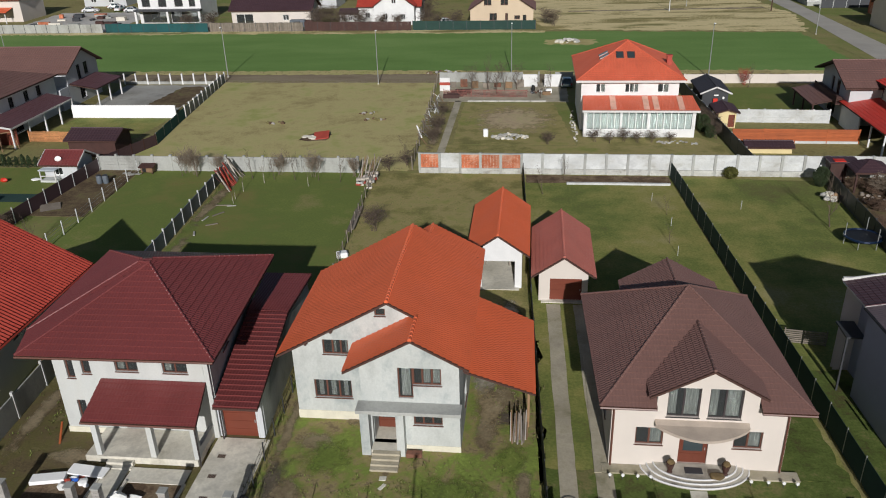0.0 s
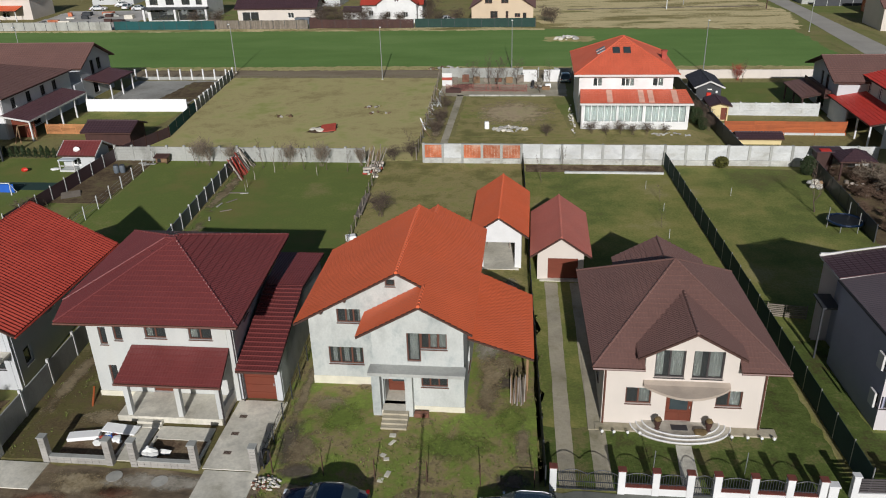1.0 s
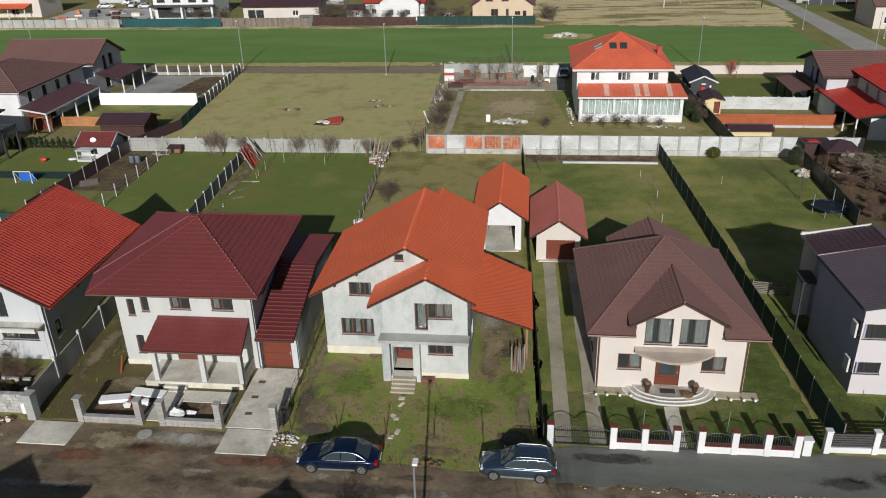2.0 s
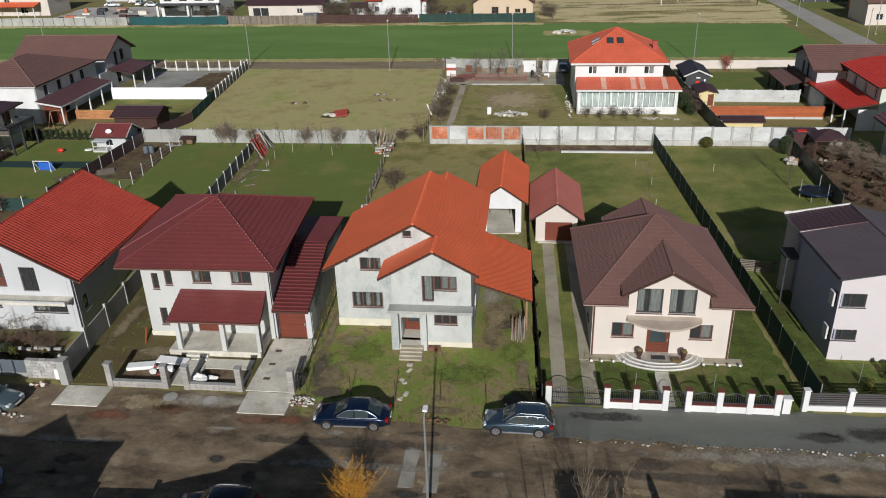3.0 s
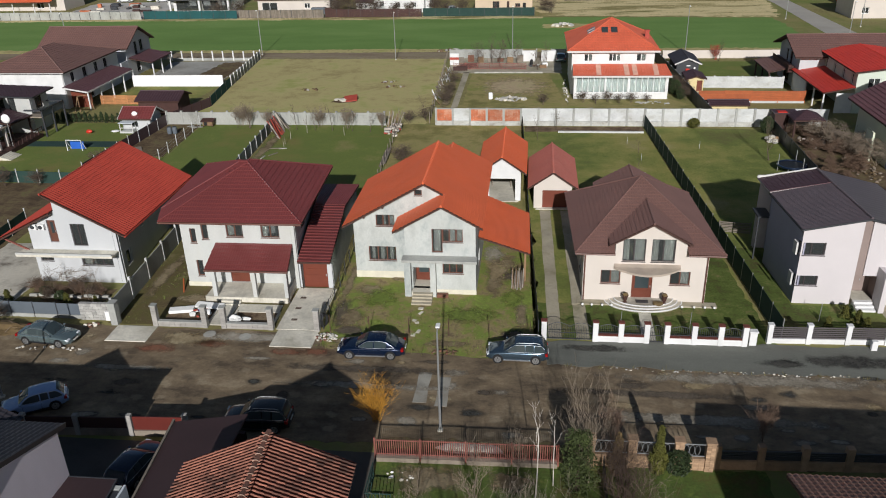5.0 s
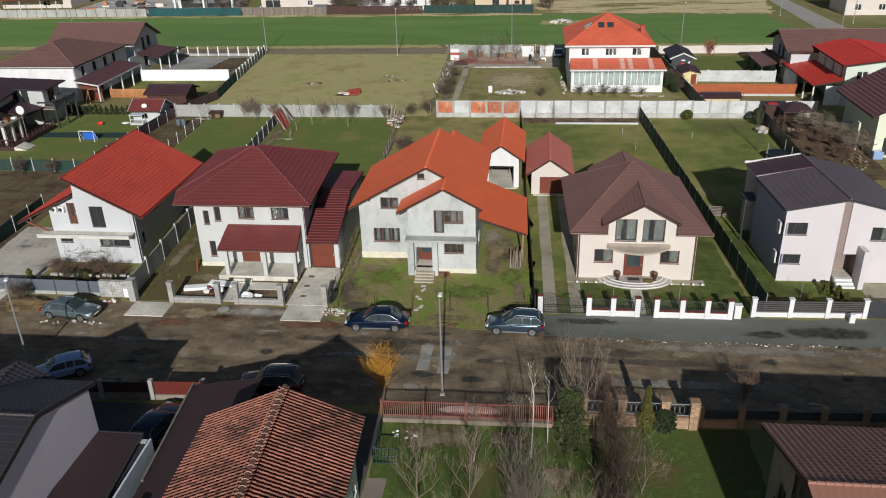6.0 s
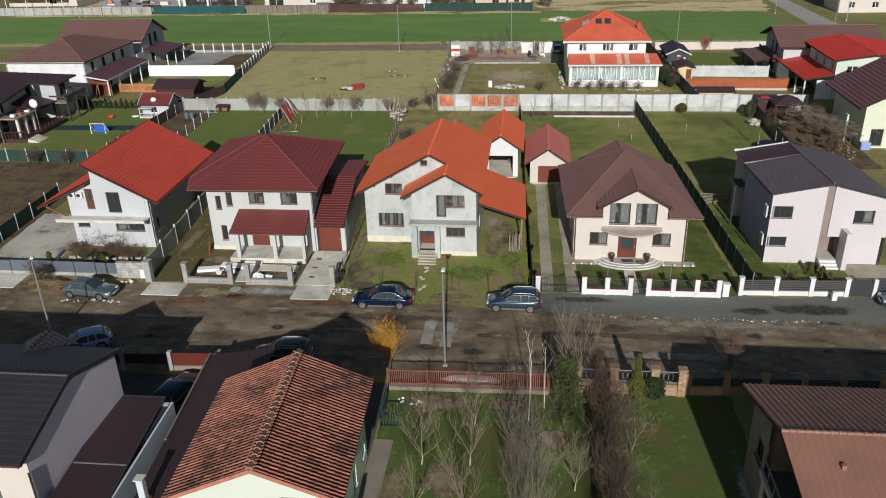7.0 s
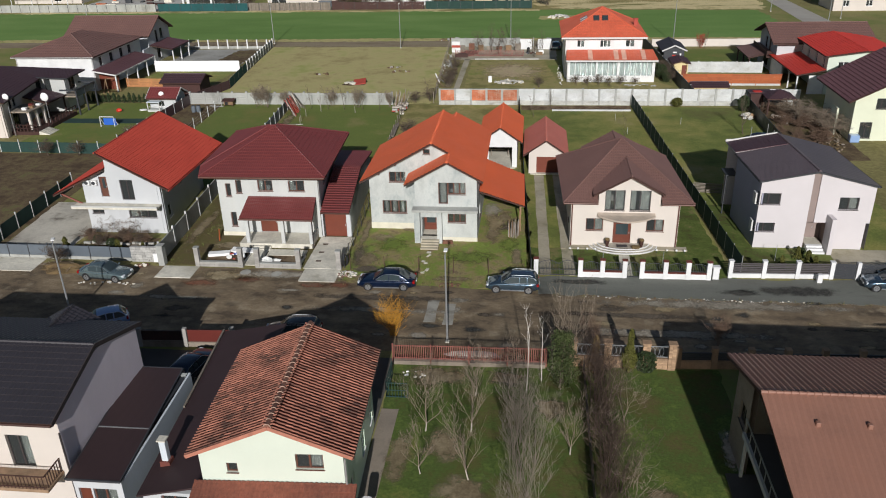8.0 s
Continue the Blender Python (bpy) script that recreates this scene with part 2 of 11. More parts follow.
M["bark_red"] = surf("reddish_twigs", lin(112, 90, 74), 0.9, 0.25, 2, 10, 0.3)
M["slab_pale"] = surf("pale_old_slab", lin(178, 176, 168), 0.9, 0.3, 0.8, 6, 0.4)
M["limewash"] = surf("limewashed_trunk", lin(176, 168, 156), 0.9, 0.15, 4, 14, 0.3)
M["leaf_thuja"] = surf("thuja_foliage", lin(98, 98, 38), 0.8, 0.4, 2, 9, 0.3, rnd=0.2)
M["leaf_dark"] = surf("dark_evergreen", lin(54, 70, 34), 0.7, 0.45, 2, 9, 0.3, rnd=0.2)
M["leaf_dry"] = surf("withered_shrub", lin(120, 100, 66), 0.9, 0.4, 2, 9, 0.3)
M["rubber"] = surf("tyre_rubber", lin(34, 34, 36), 0.85, 0.15, 4, 30, 0.2)
M["rim"] = surf("alloy", lin(186, 188, 190), 0.3, 0.06, 4, 30, 0.0, 0.8)
M["trim"] = surf("black_trim", lin(30, 30, 32), 0.5, 0.1, 4, 30, 0.05)
M["lamp_clear"] = surf("headlight_lens", lin(206, 212, 218), 0.1, 0.05, 4, 30, 0.0)
M["lamp_red"] = surf("tail_light_lens", lin(150, 20, 18), 0.15, 0.1, 4, 30, 0.0)
M["plate"] = surf("plate", lin(224, 224, 220), 0.5, 0.03, 4, 30, 0.0)
M["foam"] = surf("white_foam_board", lin(240, 240, 238), 0.8, 0.05, 1, 10, 0.15)
M["sack"] = surf("white_sack", lin(226, 226, 222), 0.7, 0.12, 2, 8, 0.4)
M["blue"] = surf("blue_plastic", lin(40, 96, 190), 0.5, 0.08, 2, 12, 0.05)
M["red_plastic"] = surf("red_plastic", lin(206, 50, 34), 0.5, 0.08, 2, 12, 0.05)
M["bale"] = surf("pale_fibre", lin(216, 210, 196), 0.95, 0.2, 3, 12, 0.5)
M["tuft"] = surf("pale_weeds", lin(118, 112, 72), 0.95, 0.35, 2, 8, 0.3)
M["patch_pale"] = surf("worn_concrete_patch", lin(160, 157, 147), 0.9, 0.25, 1.2, 9, 0.4, stain=lin(124, 116, 104), stain_amt=0.8)
M["yard_grey"] = surf("stained_paving", lin(168, 166, 159), 0.9, 0.3, 0.4, 5, 0.3, stain=lin(112, 108, 100), stain_amt=0.8)
M["gravel_pale"] = surf("pale_site_gravel", lin(198, 194, 188), 0.95, 0.3, 0.25, 3, 0.4, stain=lin(146, 138, 126), stain_amt=0.8)
# Darker than the tiles: shade in the channels is put into this colour.
M["clay_channel"] = surf("shaded_clay_channel", lin(112, 60, 47), 0.95, 0.3, 0.8, 8, 0.4)
M["r_slate"] = surf("slate_purple_metal_tile", lin(92, 82, 86), 0.45, 0.12, 0.5, 9, 0.1)
M["plaster_lime"] = surf("pale_lime_render", lin(213, 217, 194), 0.85, 0.06, 0.4, 20, 0.12)
M["plaster_sand"] = surf("sand_yellow_render", lin(214, 196, 148), 0.85, 0.08, 0.4, 20, 0.12)
M["r_wine"] = surf("wine_brown_metal_tile", lin(100, 70, 74), 0.5, 0.12, 0.5, 8, 0.1)
M["bark_grey"] = surf("dry_grey_twigs", lin(136, 122, 106), 0.95, 0.25, 2, 10, 0.3)
M["bark_pale"] = surf("pale_grey_twigs", lin(126, 116, 104), 0.95, 0.25, 2, 10, 0.3)
M["patio"] = surf("stained_patio_concrete", lin(208, 202, 188), 0.9, 0.25, 0.5, 8, 0.3, stain=lin(108, 101, 91), stain_amt=0.95)
M["track"] = surf("mossy_worn_concrete", lin(182, 173, 152), 0.9, 0.25, 0.7, 8, 0.35, stain=lin(116, 112, 84), stain_amt=0.8)
M["tile_beige"] = surf("beige_tiles", lin(178, 164, 150), 0.7, 0.15, 1.0, 10, 0.2)
M["leaf_ever"] = surf("olive_evergreen", lin(76, 88, 44), 0.8, 0.5, 1.5, 9, 0.3, rnd=0.1)
# Lawn green darkened: shade between the low-lit blades is put into the colour.
M["lawn_green"] = turf("shade_darkened_lawn", [(0.40, lin(84, 82, 50)), (0.46, lin(84, 96, 48)), (0.53, lin(94, 108, 54)), (0.60, lin(118, 114, 74))], (0.2, 0.8, 6))
M["glass_clear"] = glass("veranda_glass", (0.5, 0.57, 0.58), alpha=0.9)
M["plaster_beige"] = surf("beige_render", lin(204, 184, 158), 0.85, 0.06, 0.4, 20, 0.12)
M["panel_red"] = surf("dark_red_sheet", lin(100, 38, 30), 0.55, 0.15, 0.8, 12, 0.1)
M["panel_pale"] = surf("faded_corrugated_plastic", lin(222, 172, 152), 0.5, 0.2, 1.5, 12, 0.1)
M["r_bitumen"] = surf("dark_bitumen_sheet", lin(60, 43, 44), 0.6, 0.16, 0.4, 9, 0.12, stain=lin(50, 38, 40), stain_amt=0.6)
M["plinth_worn"] = surf("peeling_limewashed_base", lin(196, 196, 190), 0.95, 0.3, 1.2, 6, 0.4, stretch=(1, 1, 1.6), stain=lin(112, 106, 96), stain_amt=0.95)
M["leaf_litter"] = surf("brown_leaf_litter", lin(112, 92, 62), 0.95, 0.4, 1.5, 7, 0.6, stain=lin(84, 72, 46), stain_amt=0.8, dist=0.06)
M["r_coral"] = surf("faded_coral_metal_tile", lin(208, 102, 74), 0.55, 0.12, 0.5, 6, 0.1, stain=lin(196, 108, 84), stain_amt=0.5)
M["bark_hedge"] = surf("dark_hedge_twigs", lin(84, 68, 58), 0.9, 0.35, 2, 10, 0.3)
M["cap_brown"] = surf("brown_red_coping", lin(116, 62, 52), 0.75, 0.2, 2, 14, 0.25)
M["metal_taupe"] = surf("taupe_painted_metal", lin(80, 75, 76), 0.55, 0.12, 1, 20, 0.08)
M["rubble_red"] = surf("dusty_brick", lin(134, 92, 74), 0.95, 0.25, 3, 14, 0.4, rnd=0.35)
# Dark worn concrete, darkened further: deep shade between houses is in the colour.
M["yard_dark"] = surf("shaded_worn_concrete", lin(92, 88, 82), 0.9, 0.25, 0.5, 8, 0.3, stain=lin(60, 58, 54), stain_amt=0.7)
M["plaster_pale"] = surf("pale_blue_grey_render", lin(204, 212, 218), 0.9, 0.12, 0.6, 12, 0.2, stretch=(1, 1, 0.4), stain=lin(168, 172, 172), stain_amt=0.5)
M["verge_clay"] = surf("mortared_verge", lin(178, 118, 98), 0.9, 0.2, 1.5, 12, 0.4)
M["terracotta_ridge"] = surf("dark_terracotta", lin(142, 100, 84), 0.9, 0.3, 1.5, 9, 0.4, rnd=0.35, stain=lin(84, 58, 52), stain_amt=0.8)
M["mortar"] = surf("lime_mortar", lin(184, 154, 136), 0.95, 0.25, 3, 14, 0.4)
M["base_grey"] = surf("mottled_grey_concrete", lin(150, 138, 124), 0.9, 0.25, 1, 10, 0.4, stain=lin(104, 94, 82), stain_amt=0.8)


def soft(name, stops, scales):
    """A patch of soil, mud or clay whose edge thins out raggedly into the ground beneath."""
    m = turf(name, stops, scales, 0.4, 0.85)
    nd, lk, bs = m.node_tree.nodes, m.node_tree.links, m.node_tree.nodes["Principled BSDF"]
    tc = nd.new("ShaderNodeTexCoord")
    mp = nd.new("ShaderNodeMapping")
    mp.inputs["Location"].default_value, mp.inputs["Scale"].default_value = (-1, -1, 0), (2, 2, 0)
    lk.new(tc.outputs["Generated"], mp.inputs[0])
    ln = nd.new("ShaderNodeVectorMath")
    ln.operation = "LENGTH"
    lk.new(mp.outputs[0], ln.inputs[0])
    n = noise_node(nd, lk, 0.9, 6, 0.65)
    ad = nd.new("ShaderNodeMath")
    ad.operation = "MULTIPLY_ADD"
    ad.inputs[1].default_value = 1.5
    lk.new(n.outputs[0], ad.inputs[0])
    inv = nd.new("ShaderNodeMath")
    inv.operation = "SUBTRACT"
    inv.inputs[0].default_value = 0.0
    lk.new(ln.outputs["Value"], inv.inputs[1])
    lk.new(inv.outputs[0], ad.inputs[2])
    mr = nd.new("ShaderNodeMapRange")
    mr.interpolation_type = "SMOOTHSTEP"
    mr.inputs["From Min"].default_value, mr.inputs["From Max"].default_value = -0.1, 0.5
    mr.inputs["To Max"].default_value = 0.85
    lk.new(ad.outputs[0], mr.inputs["Value"])
    lk.new(mr.outputs[0], bs.inputs["Alpha"])
    return m


M["mud_pale"] = soft("pale_worn_mud", [(0.40, lin(132, 124, 110)), (0.5, lin(152, 144, 130)), (0.60, lin(170, 164, 150))], (0.4, 1.5, 6))
M["mud_dark"] = soft("damp_mud", [(0.40, lin(84, 76, 68)), (0.5, lin(100, 91, 80)), (0.60, lin(114, 104, 92))], (0.4, 1.5, 6))
M["clay"] = soft("reddish_clay", [(0.40, lin(118, 78, 62)), (0.5, lin(138, 96, 76)), (0.60, lin(128, 104, 86))], (0.4, 1.5, 6))
M["tar_soft"] = soft("tar_stain", [(0.40, lin(62, 62, 60)), (0.5, lin(76, 75, 71)), (0.60, lin(88, 87, 82))], (0.4, 1.5, 6))
M["soil_soft"] = soft("trodden_soil", [(0.41, lin(120, 106, 83)), (0.5, lin(144, 129, 103)), (0.59, lin(160, 146, 119))], (0.3, 1.2, 8))
M["soil_pale"] = soft("dry_trodden_soil", [(0.41, lin(182, 162, 132)), (0.5, lin(196, 176, 144)), (0.59, lin(188, 176, 134))], (0.2, 0.8, 5))
M["mud_tan"] = soft("dry_tan_mud", [(0.41, lin(128, 112, 86)), (0.5, lin(160, 144, 114)), (0.59, lin(178, 164, 136))], (0.5, 1.8, 6))
M["moss"] = soft("mossy_grass", [(0.41, lin(100, 114, 56)), (0.5, lin(114, 130, 62)), (0.59, lin(128, 140, 70))], (0.5, 1.8, 6))
M["concrete_soft"] = soft("worn_screed", [(0.41, lin(150, 144, 130)), (0.5, lin(176, 168, 154)), (0.59, lin(190, 184, 170))], (0.3, 1.2, 8))


def blades(name, low, mid, high):
    """Grass blades that differ from tuft to tuft."""
    m, nd, lk, bs = material(name)
    g = nd.new("ShaderNodeNewGeometry")
    r = ramp(nd, lk, g.outputs["Random Per Island"], [(0.0, low), (0.45, mid), (1.0, high)])
    n = noise_node(nd, lk, 0.5, 4, 0.6)
    k = ramp(nd, lk, n.outputs[0], [(0.35, (0.8, 0.78, 0.8)), (0.65, (1.1, 1.12, 1.0))])
    lk.new(blend(nd, lk, 1.0, r.outputs[0], k.outputs[0], "MULTIPLY"), bs.inputs["Base Color"])
    bs.inputs["Roughness"].default_value = 0.9
    return m


M["blade_weed"] = blades("weed_blades", lin(112, 104, 70), lin(108, 118, 60), lin(116, 130, 62))


def road_mud():
    """Packed village mud over broken asphalt: blotched, with rows of paler worn spots and darker damp ones."""
    m, nd, lk, bs = material("muddy_road")
    a = noise_node(nd, lk, 0.5, 7, 0.7, (0.6, 1, 1))
    b = noise_node(nd, lk, 0.13, 4, 0.6)
    c = noise_node(nd, lk, 5, 4, 0.7)
    r = ramp(nd, lk, a.outputs[0], [(0.36, lin(86, 75, 62)), (0.45, lin(112, 98, 80)), (0.55, lin(130, 114, 92)), (0.64, lin(148, 133, 110))])
    g = nd.new("ShaderNodeNewGeometry")
    w = noise_node(nd, lk, 1.6, 4, 0.6)
    out = r.outputs[0]
    for (sx, sy), shift, lo, col, amt in (((0.8, 1.05), (0, 0, 0), 0.42, lin(160, 147, 124), 0.5), ((0.36, 0.66), (3.7, 1.3, 0), 0.47, lin(78, 69, 59), 0.6)):
        mp = nd.new("ShaderNodeMapping")
        mp.inputs["Scale"].default_value, mp.inputs["Location"].default_value = (sx, sy, 0), shift
        lk.new(blend(nd, lk, 1.0, g.outputs["Position"], w.outputs[1], "ADD"), mp.inputs[0])
        v = nd.new("ShaderNodeTexVoronoi")
        v.inputs["Scale"].default_value, v.inputs["Randomness"].default_value = 1.0, 0.75
        lk.new(mp.outputs[0], v.inputs["Vector"])
        spot = ramp(nd, lk, v.outputs["Distance"], [(0.22, (1, 1, 1)), (0.40, (0, 0, 0))])
        where = ramp(nd, lk, b.outputs[0], [(lo, (0, 0, 0)), (lo + 0.1, (amt,) * 3)])
        f = nd.new("ShaderNodeMath")
        f.operation = "MULTIPLY"
        lk.new(spot.outputs[0], f.inputs[0])
        lk.new(where.outputs[0], f.inputs[1])
        out = blend(nd, lk, f.outputs[0], out, col)
    k = ramp(nd, lk, c.outputs[0], [(0.3, (0.78,) * 3), (0.7, (1.08,) * 3)])
    lk.new(blend(nd, lk, 0.9, out, k.outputs[0], "MULTIPLY"), bs.inputs["Base Color"])
    bs.inputs["Roughness"].default_value = 0.8
    bs.inputs["Specular IOR Level"].default_value = 0.25
    add_bump(nd, lk, bs, c.outputs[0], 0.4, 0.05)
    return m


M["mud"] = road_mud()


# ---- mesh helpers ----
ROOT = {}


def part(name, bm, mat, parent=None, label="", smooth=False):
    """Links a bmesh (in the root's frame at build time) as one mesh object under a thing or under a part."""
    me = bpy.data.meshes.new(name)
    if isinstance(bm, bmesh.types.BMesh):
        bm.to_mesh(me)
        bm.free()
    else:
        me.from_pydata(*bm)
    if smooth:
        me.shade_smooth()
    me.materials.append(M[mat])
    ob = new(name, me)
    if parent:
        ob.parent = parent
        ob.matrix_parent_inverse = ROOT.get(parent, Matrix()).inverted()
    if label:
        ob["label"] = label
    return ob


def thing(name, x, y, label, category, z=0.0, group="", kind=""):
    """An Empty at the base of a thing; its parts are given in world places."""
    ob = new(name)
    ob.empty_display_size = 0.2
    ob.matrix_basis = pose(x, y, z)
    ROOT[ob] = pose(x, y, z)
    return tagged(ob, label, category, group, kind)


def local(name, label, category, group="", kind=""):
    """An Empty at the origin, for a thing that is built once and copied or moved to its place."""
    ob = new(name)
    ob.empty_display_size = 0.2
    return tagged(ob, label, category, group, kind)


def single(name, bm, mat, label, category, group="", kind="", smooth=False):
    return tagged(part(name, bm, mat, None, "", smooth), label, category, group, kind)


def box(bm, x0, x1, y0, y1, z0, z1):
    v = [bm.verts.new((x, y, z)) for z in (z0, z1) for x, y in ((x0, y0), (x1, y0), (x1, y1), (x0, y1))]
    for f in ((0, 3, 2, 1), (4, 5, 6, 7), (0, 1, 5, 4), (1, 2, 6, 5), (2, 3, 7, 6), (3, 0, 4, 7)):
        bm.faces.new([v[i] for i in f])


def boxes(*bs):
    bm = bmesh.new()
    for b in bs:
        box(bm, *b)
    return bm


def bevelled(bm, w=0.02, seg=1):
    bmesh.ops.bevel(bm, geom=bm.edges[:], offset=w, segments=seg, affect="EDGES", profile=0.6)
    return bm


def prism(bm, pts, d):
    """Extrudes the polygon pts by the vector d."""
    d = Vector(d)
    a = [bm.verts.new(p) for p in pts]
    b = [bm.verts.new(Vector(p) + d) for p in pts]
    bm.faces.new(a)
    bm.faces.new(b[::-1])
    for i in range(len(pts)):
        j = (i + 1) % len(pts)
        bm.faces.new((a[j], a[i], b[i], b[j]))
    return bm


def beam(bm, p, q, w, h=None):
    """A square bar from p to q."""
    p, q = Vector(p), Vector(q)
    h = h or w
    d = (q - p).normalized()
    up = Vector((0, 0, 1)) if abs(d.z) < 0.9 else Vector((0, 1, 0))
    s = d.cross(up).normalized()
    u = s.cross(d)
    ring = [s * (w / 2) * a + u * (h / 2) * b for a, b in ((-1, -1), (1, -1), (1, 1), (-1, 1))]
    a = [bm.verts.new(p + r) for r in ring]
    b = [bm.verts.new(q + r) for r in ring]
    bm.faces.new(a)
    bm.faces.new(b[::-1])
    for i in range(4):
        j = (i + 1) % 4
        bm.faces.new((a[j], a[i], b[i], b[j]))


def tube(bm, pts, radii, n=6, cap=True):
    """A tapered tube through the points."""
    rings = []
    for i, p in enumerate(pts):
        p = Vector(p)
        d = (Vector(pts[min(i + 1, len(pts) - 1)]) - Vector(pts[max(i - 1, 0)])).normalized()
        up = Vector((0, 0, 1)) if abs(d.z) < 0.9 else Vector((0, 1, 0))
        s = d.cross(up).normalized()
        u = s.cross(d)
        r = radii[i] if isinstance(radii, (list, tuple)) else radii
        rings.append([bm.verts.new(p + (s * math.cos(a) + u * math.sin(a)) * r) for a in (2 * math.pi * k / n for k in range(n))])
    for a, b in zip(rings, rings[1:]):
        for i in range(n):
            j = (i + 1) % n
            bm.faces.new((a[i], a[j], b[j], b[i]))
    if cap and n > 2:
        bm.faces.new(rings[0][::-1])
        bm.faces.new(rings[-1])


def lump(bm, x, y, z, rx, ry, rz, seed=0, rough=0.25, sub=2):
    """An uneven rounded lump."""
    r = bmesh.ops.create_icosphere(bm, subdivisions=sub, radius=1)
    for v in r["verts"]:
        k = 1 + rough * noise.noise(v.co * 1.7 + Vector((seed * 7.3, seed * 3.1, 0)))
        v.co = Vector((x + v.co.x * rx * k, y + v.co.y * ry * k, z + v.co.z * rz * k))


# ---- walls, windows, roofs ----
def along(p0, p1):
    """Maps (distance along a wall, depth inwards, height) to the world. Walls run anticlockwise round a house."""
    p0, p1 = Vector((*p0, 0)), Vector((*p1, 0))
    d = (p1 - p0).normalized()
    n = Vector((d.y, -d.x, 0))
    return (lambda a, t, z: p0 + d * a - n * t + Vector((0, 0, z))), (p1 - p0).length


def wbox(bm, w, a0, a1, t0, t1, z0, z1):
    v = [bm.verts.new(w(a, t, z)) for z in (z0, z1) for a, t in ((a0, t0), (a1, t0), (a1, t1), (a0, t1))]
    for f in ((0, 3, 2, 1), (4, 5, 6, 7), (0, 1, 5, 4), (1, 2, 6, 5), (2, 3, 7, 6), (3, 0, 4, 7)):
        bm.faces.new([v[i] for i in f])


def wall(house, p0, p1, z0, z1, openings=(), mat="plaster_white", th=0.3, cuts=(), name="wall", label="", caps=(False, False)):
    """A wall with real openings (a0, a1, z0, z1); cuts are planes (point, normal) above which it is taken off."""
    w, ln = along(p0, p1)
    xs = sorted({0, ln, *(o[0] for o in openings), *(o[1] for o in openings)})
    zs = sorted({z0, z1, *(o[2] for o in openings), *(o[3] for o in openings)})
    bm = bmesh.new()
    solid = {}
    for i in range(len(xs) - 1):
        for j in range(len(zs) - 1):
            cx, cz = (xs[i] + xs[i + 1]) / 2, (zs[j] + zs[j + 1]) / 2
            solid[i, j] = not any(o[0] < cx < o[1] and o[2] < cz < o[3] for o in openings)
    verts = {}

    def vert(i, j, k):
        if (i, j, k) not in verts:
            verts[i, j, k] = bm.verts.new(w(xs[i], k * th, zs[j]))
        return verts[i, j, k]

    for (i, j), s in solid.items():
        if not s:
            continue
        bm.faces.new([vert(*q) for q in ((i, j, 0), (i + 1, j, 0), (i + 1, j + 1, 0), (i, j + 1, 0))])
        bm.faces.new([vert(*q) for q in ((i, j + 1, 1), (i + 1, j + 1, 1), (i + 1, j, 1), (i, j, 1))])
        for di, dj, q in ((-1, 0, ((i, j), (i, j + 1))), (1, 0, ((i + 1, j + 1), (i + 1, j))), (0, -1, ((i + 1, j), (i, j))), (0, 1, ((i, j + 1), (i + 1, j + 1)))):
            if (i + di < 0 and not caps[0]) or (i + di > len(xs) - 2 and not caps[1]):
                continue
            if not solid.get((i + di, j + dj), False):
                (a, b), (c, d) = q
                bm.faces.new([vert(a, b, 0), vert(c, d, 0), vert(c, d, 1), vert(a, b, 1)])
    for p, n in cuts:
        bmesh.ops.bisect_plane(bm, geom=bm.verts[:] + bm.edges[:] + bm.faces[:], plane_co=p, plane_no=n, clear_outer=True)
    return part(name, bm, mat, house, label)


def frame_ring(bm, w, a0, a1, t0, t1, z0, z1, f):
    """A closed rectangular frame of width f."""
    loops = []
    for t in (t0, t1):
        for e in (0.0, f):
            loops.append([bm.verts.new(w(a, t, z)) for a, z in ((a0 + e, z0 + e), (a1 - e, z0 + e), (a1 - e, z1 - e), (a0 + e, z1 - e))])
    for p, q in ((0, 1), (2, 3), (0, 2), (1, 3)):
        for i in range(4):
            j = (i + 1) % 4
            bm.faces.new((loops[p][i], loops[p][j], loops[q][j], loops[q][i]))
    bmesh.ops.recalc_face_normals(bm, faces=bm.faces[:])


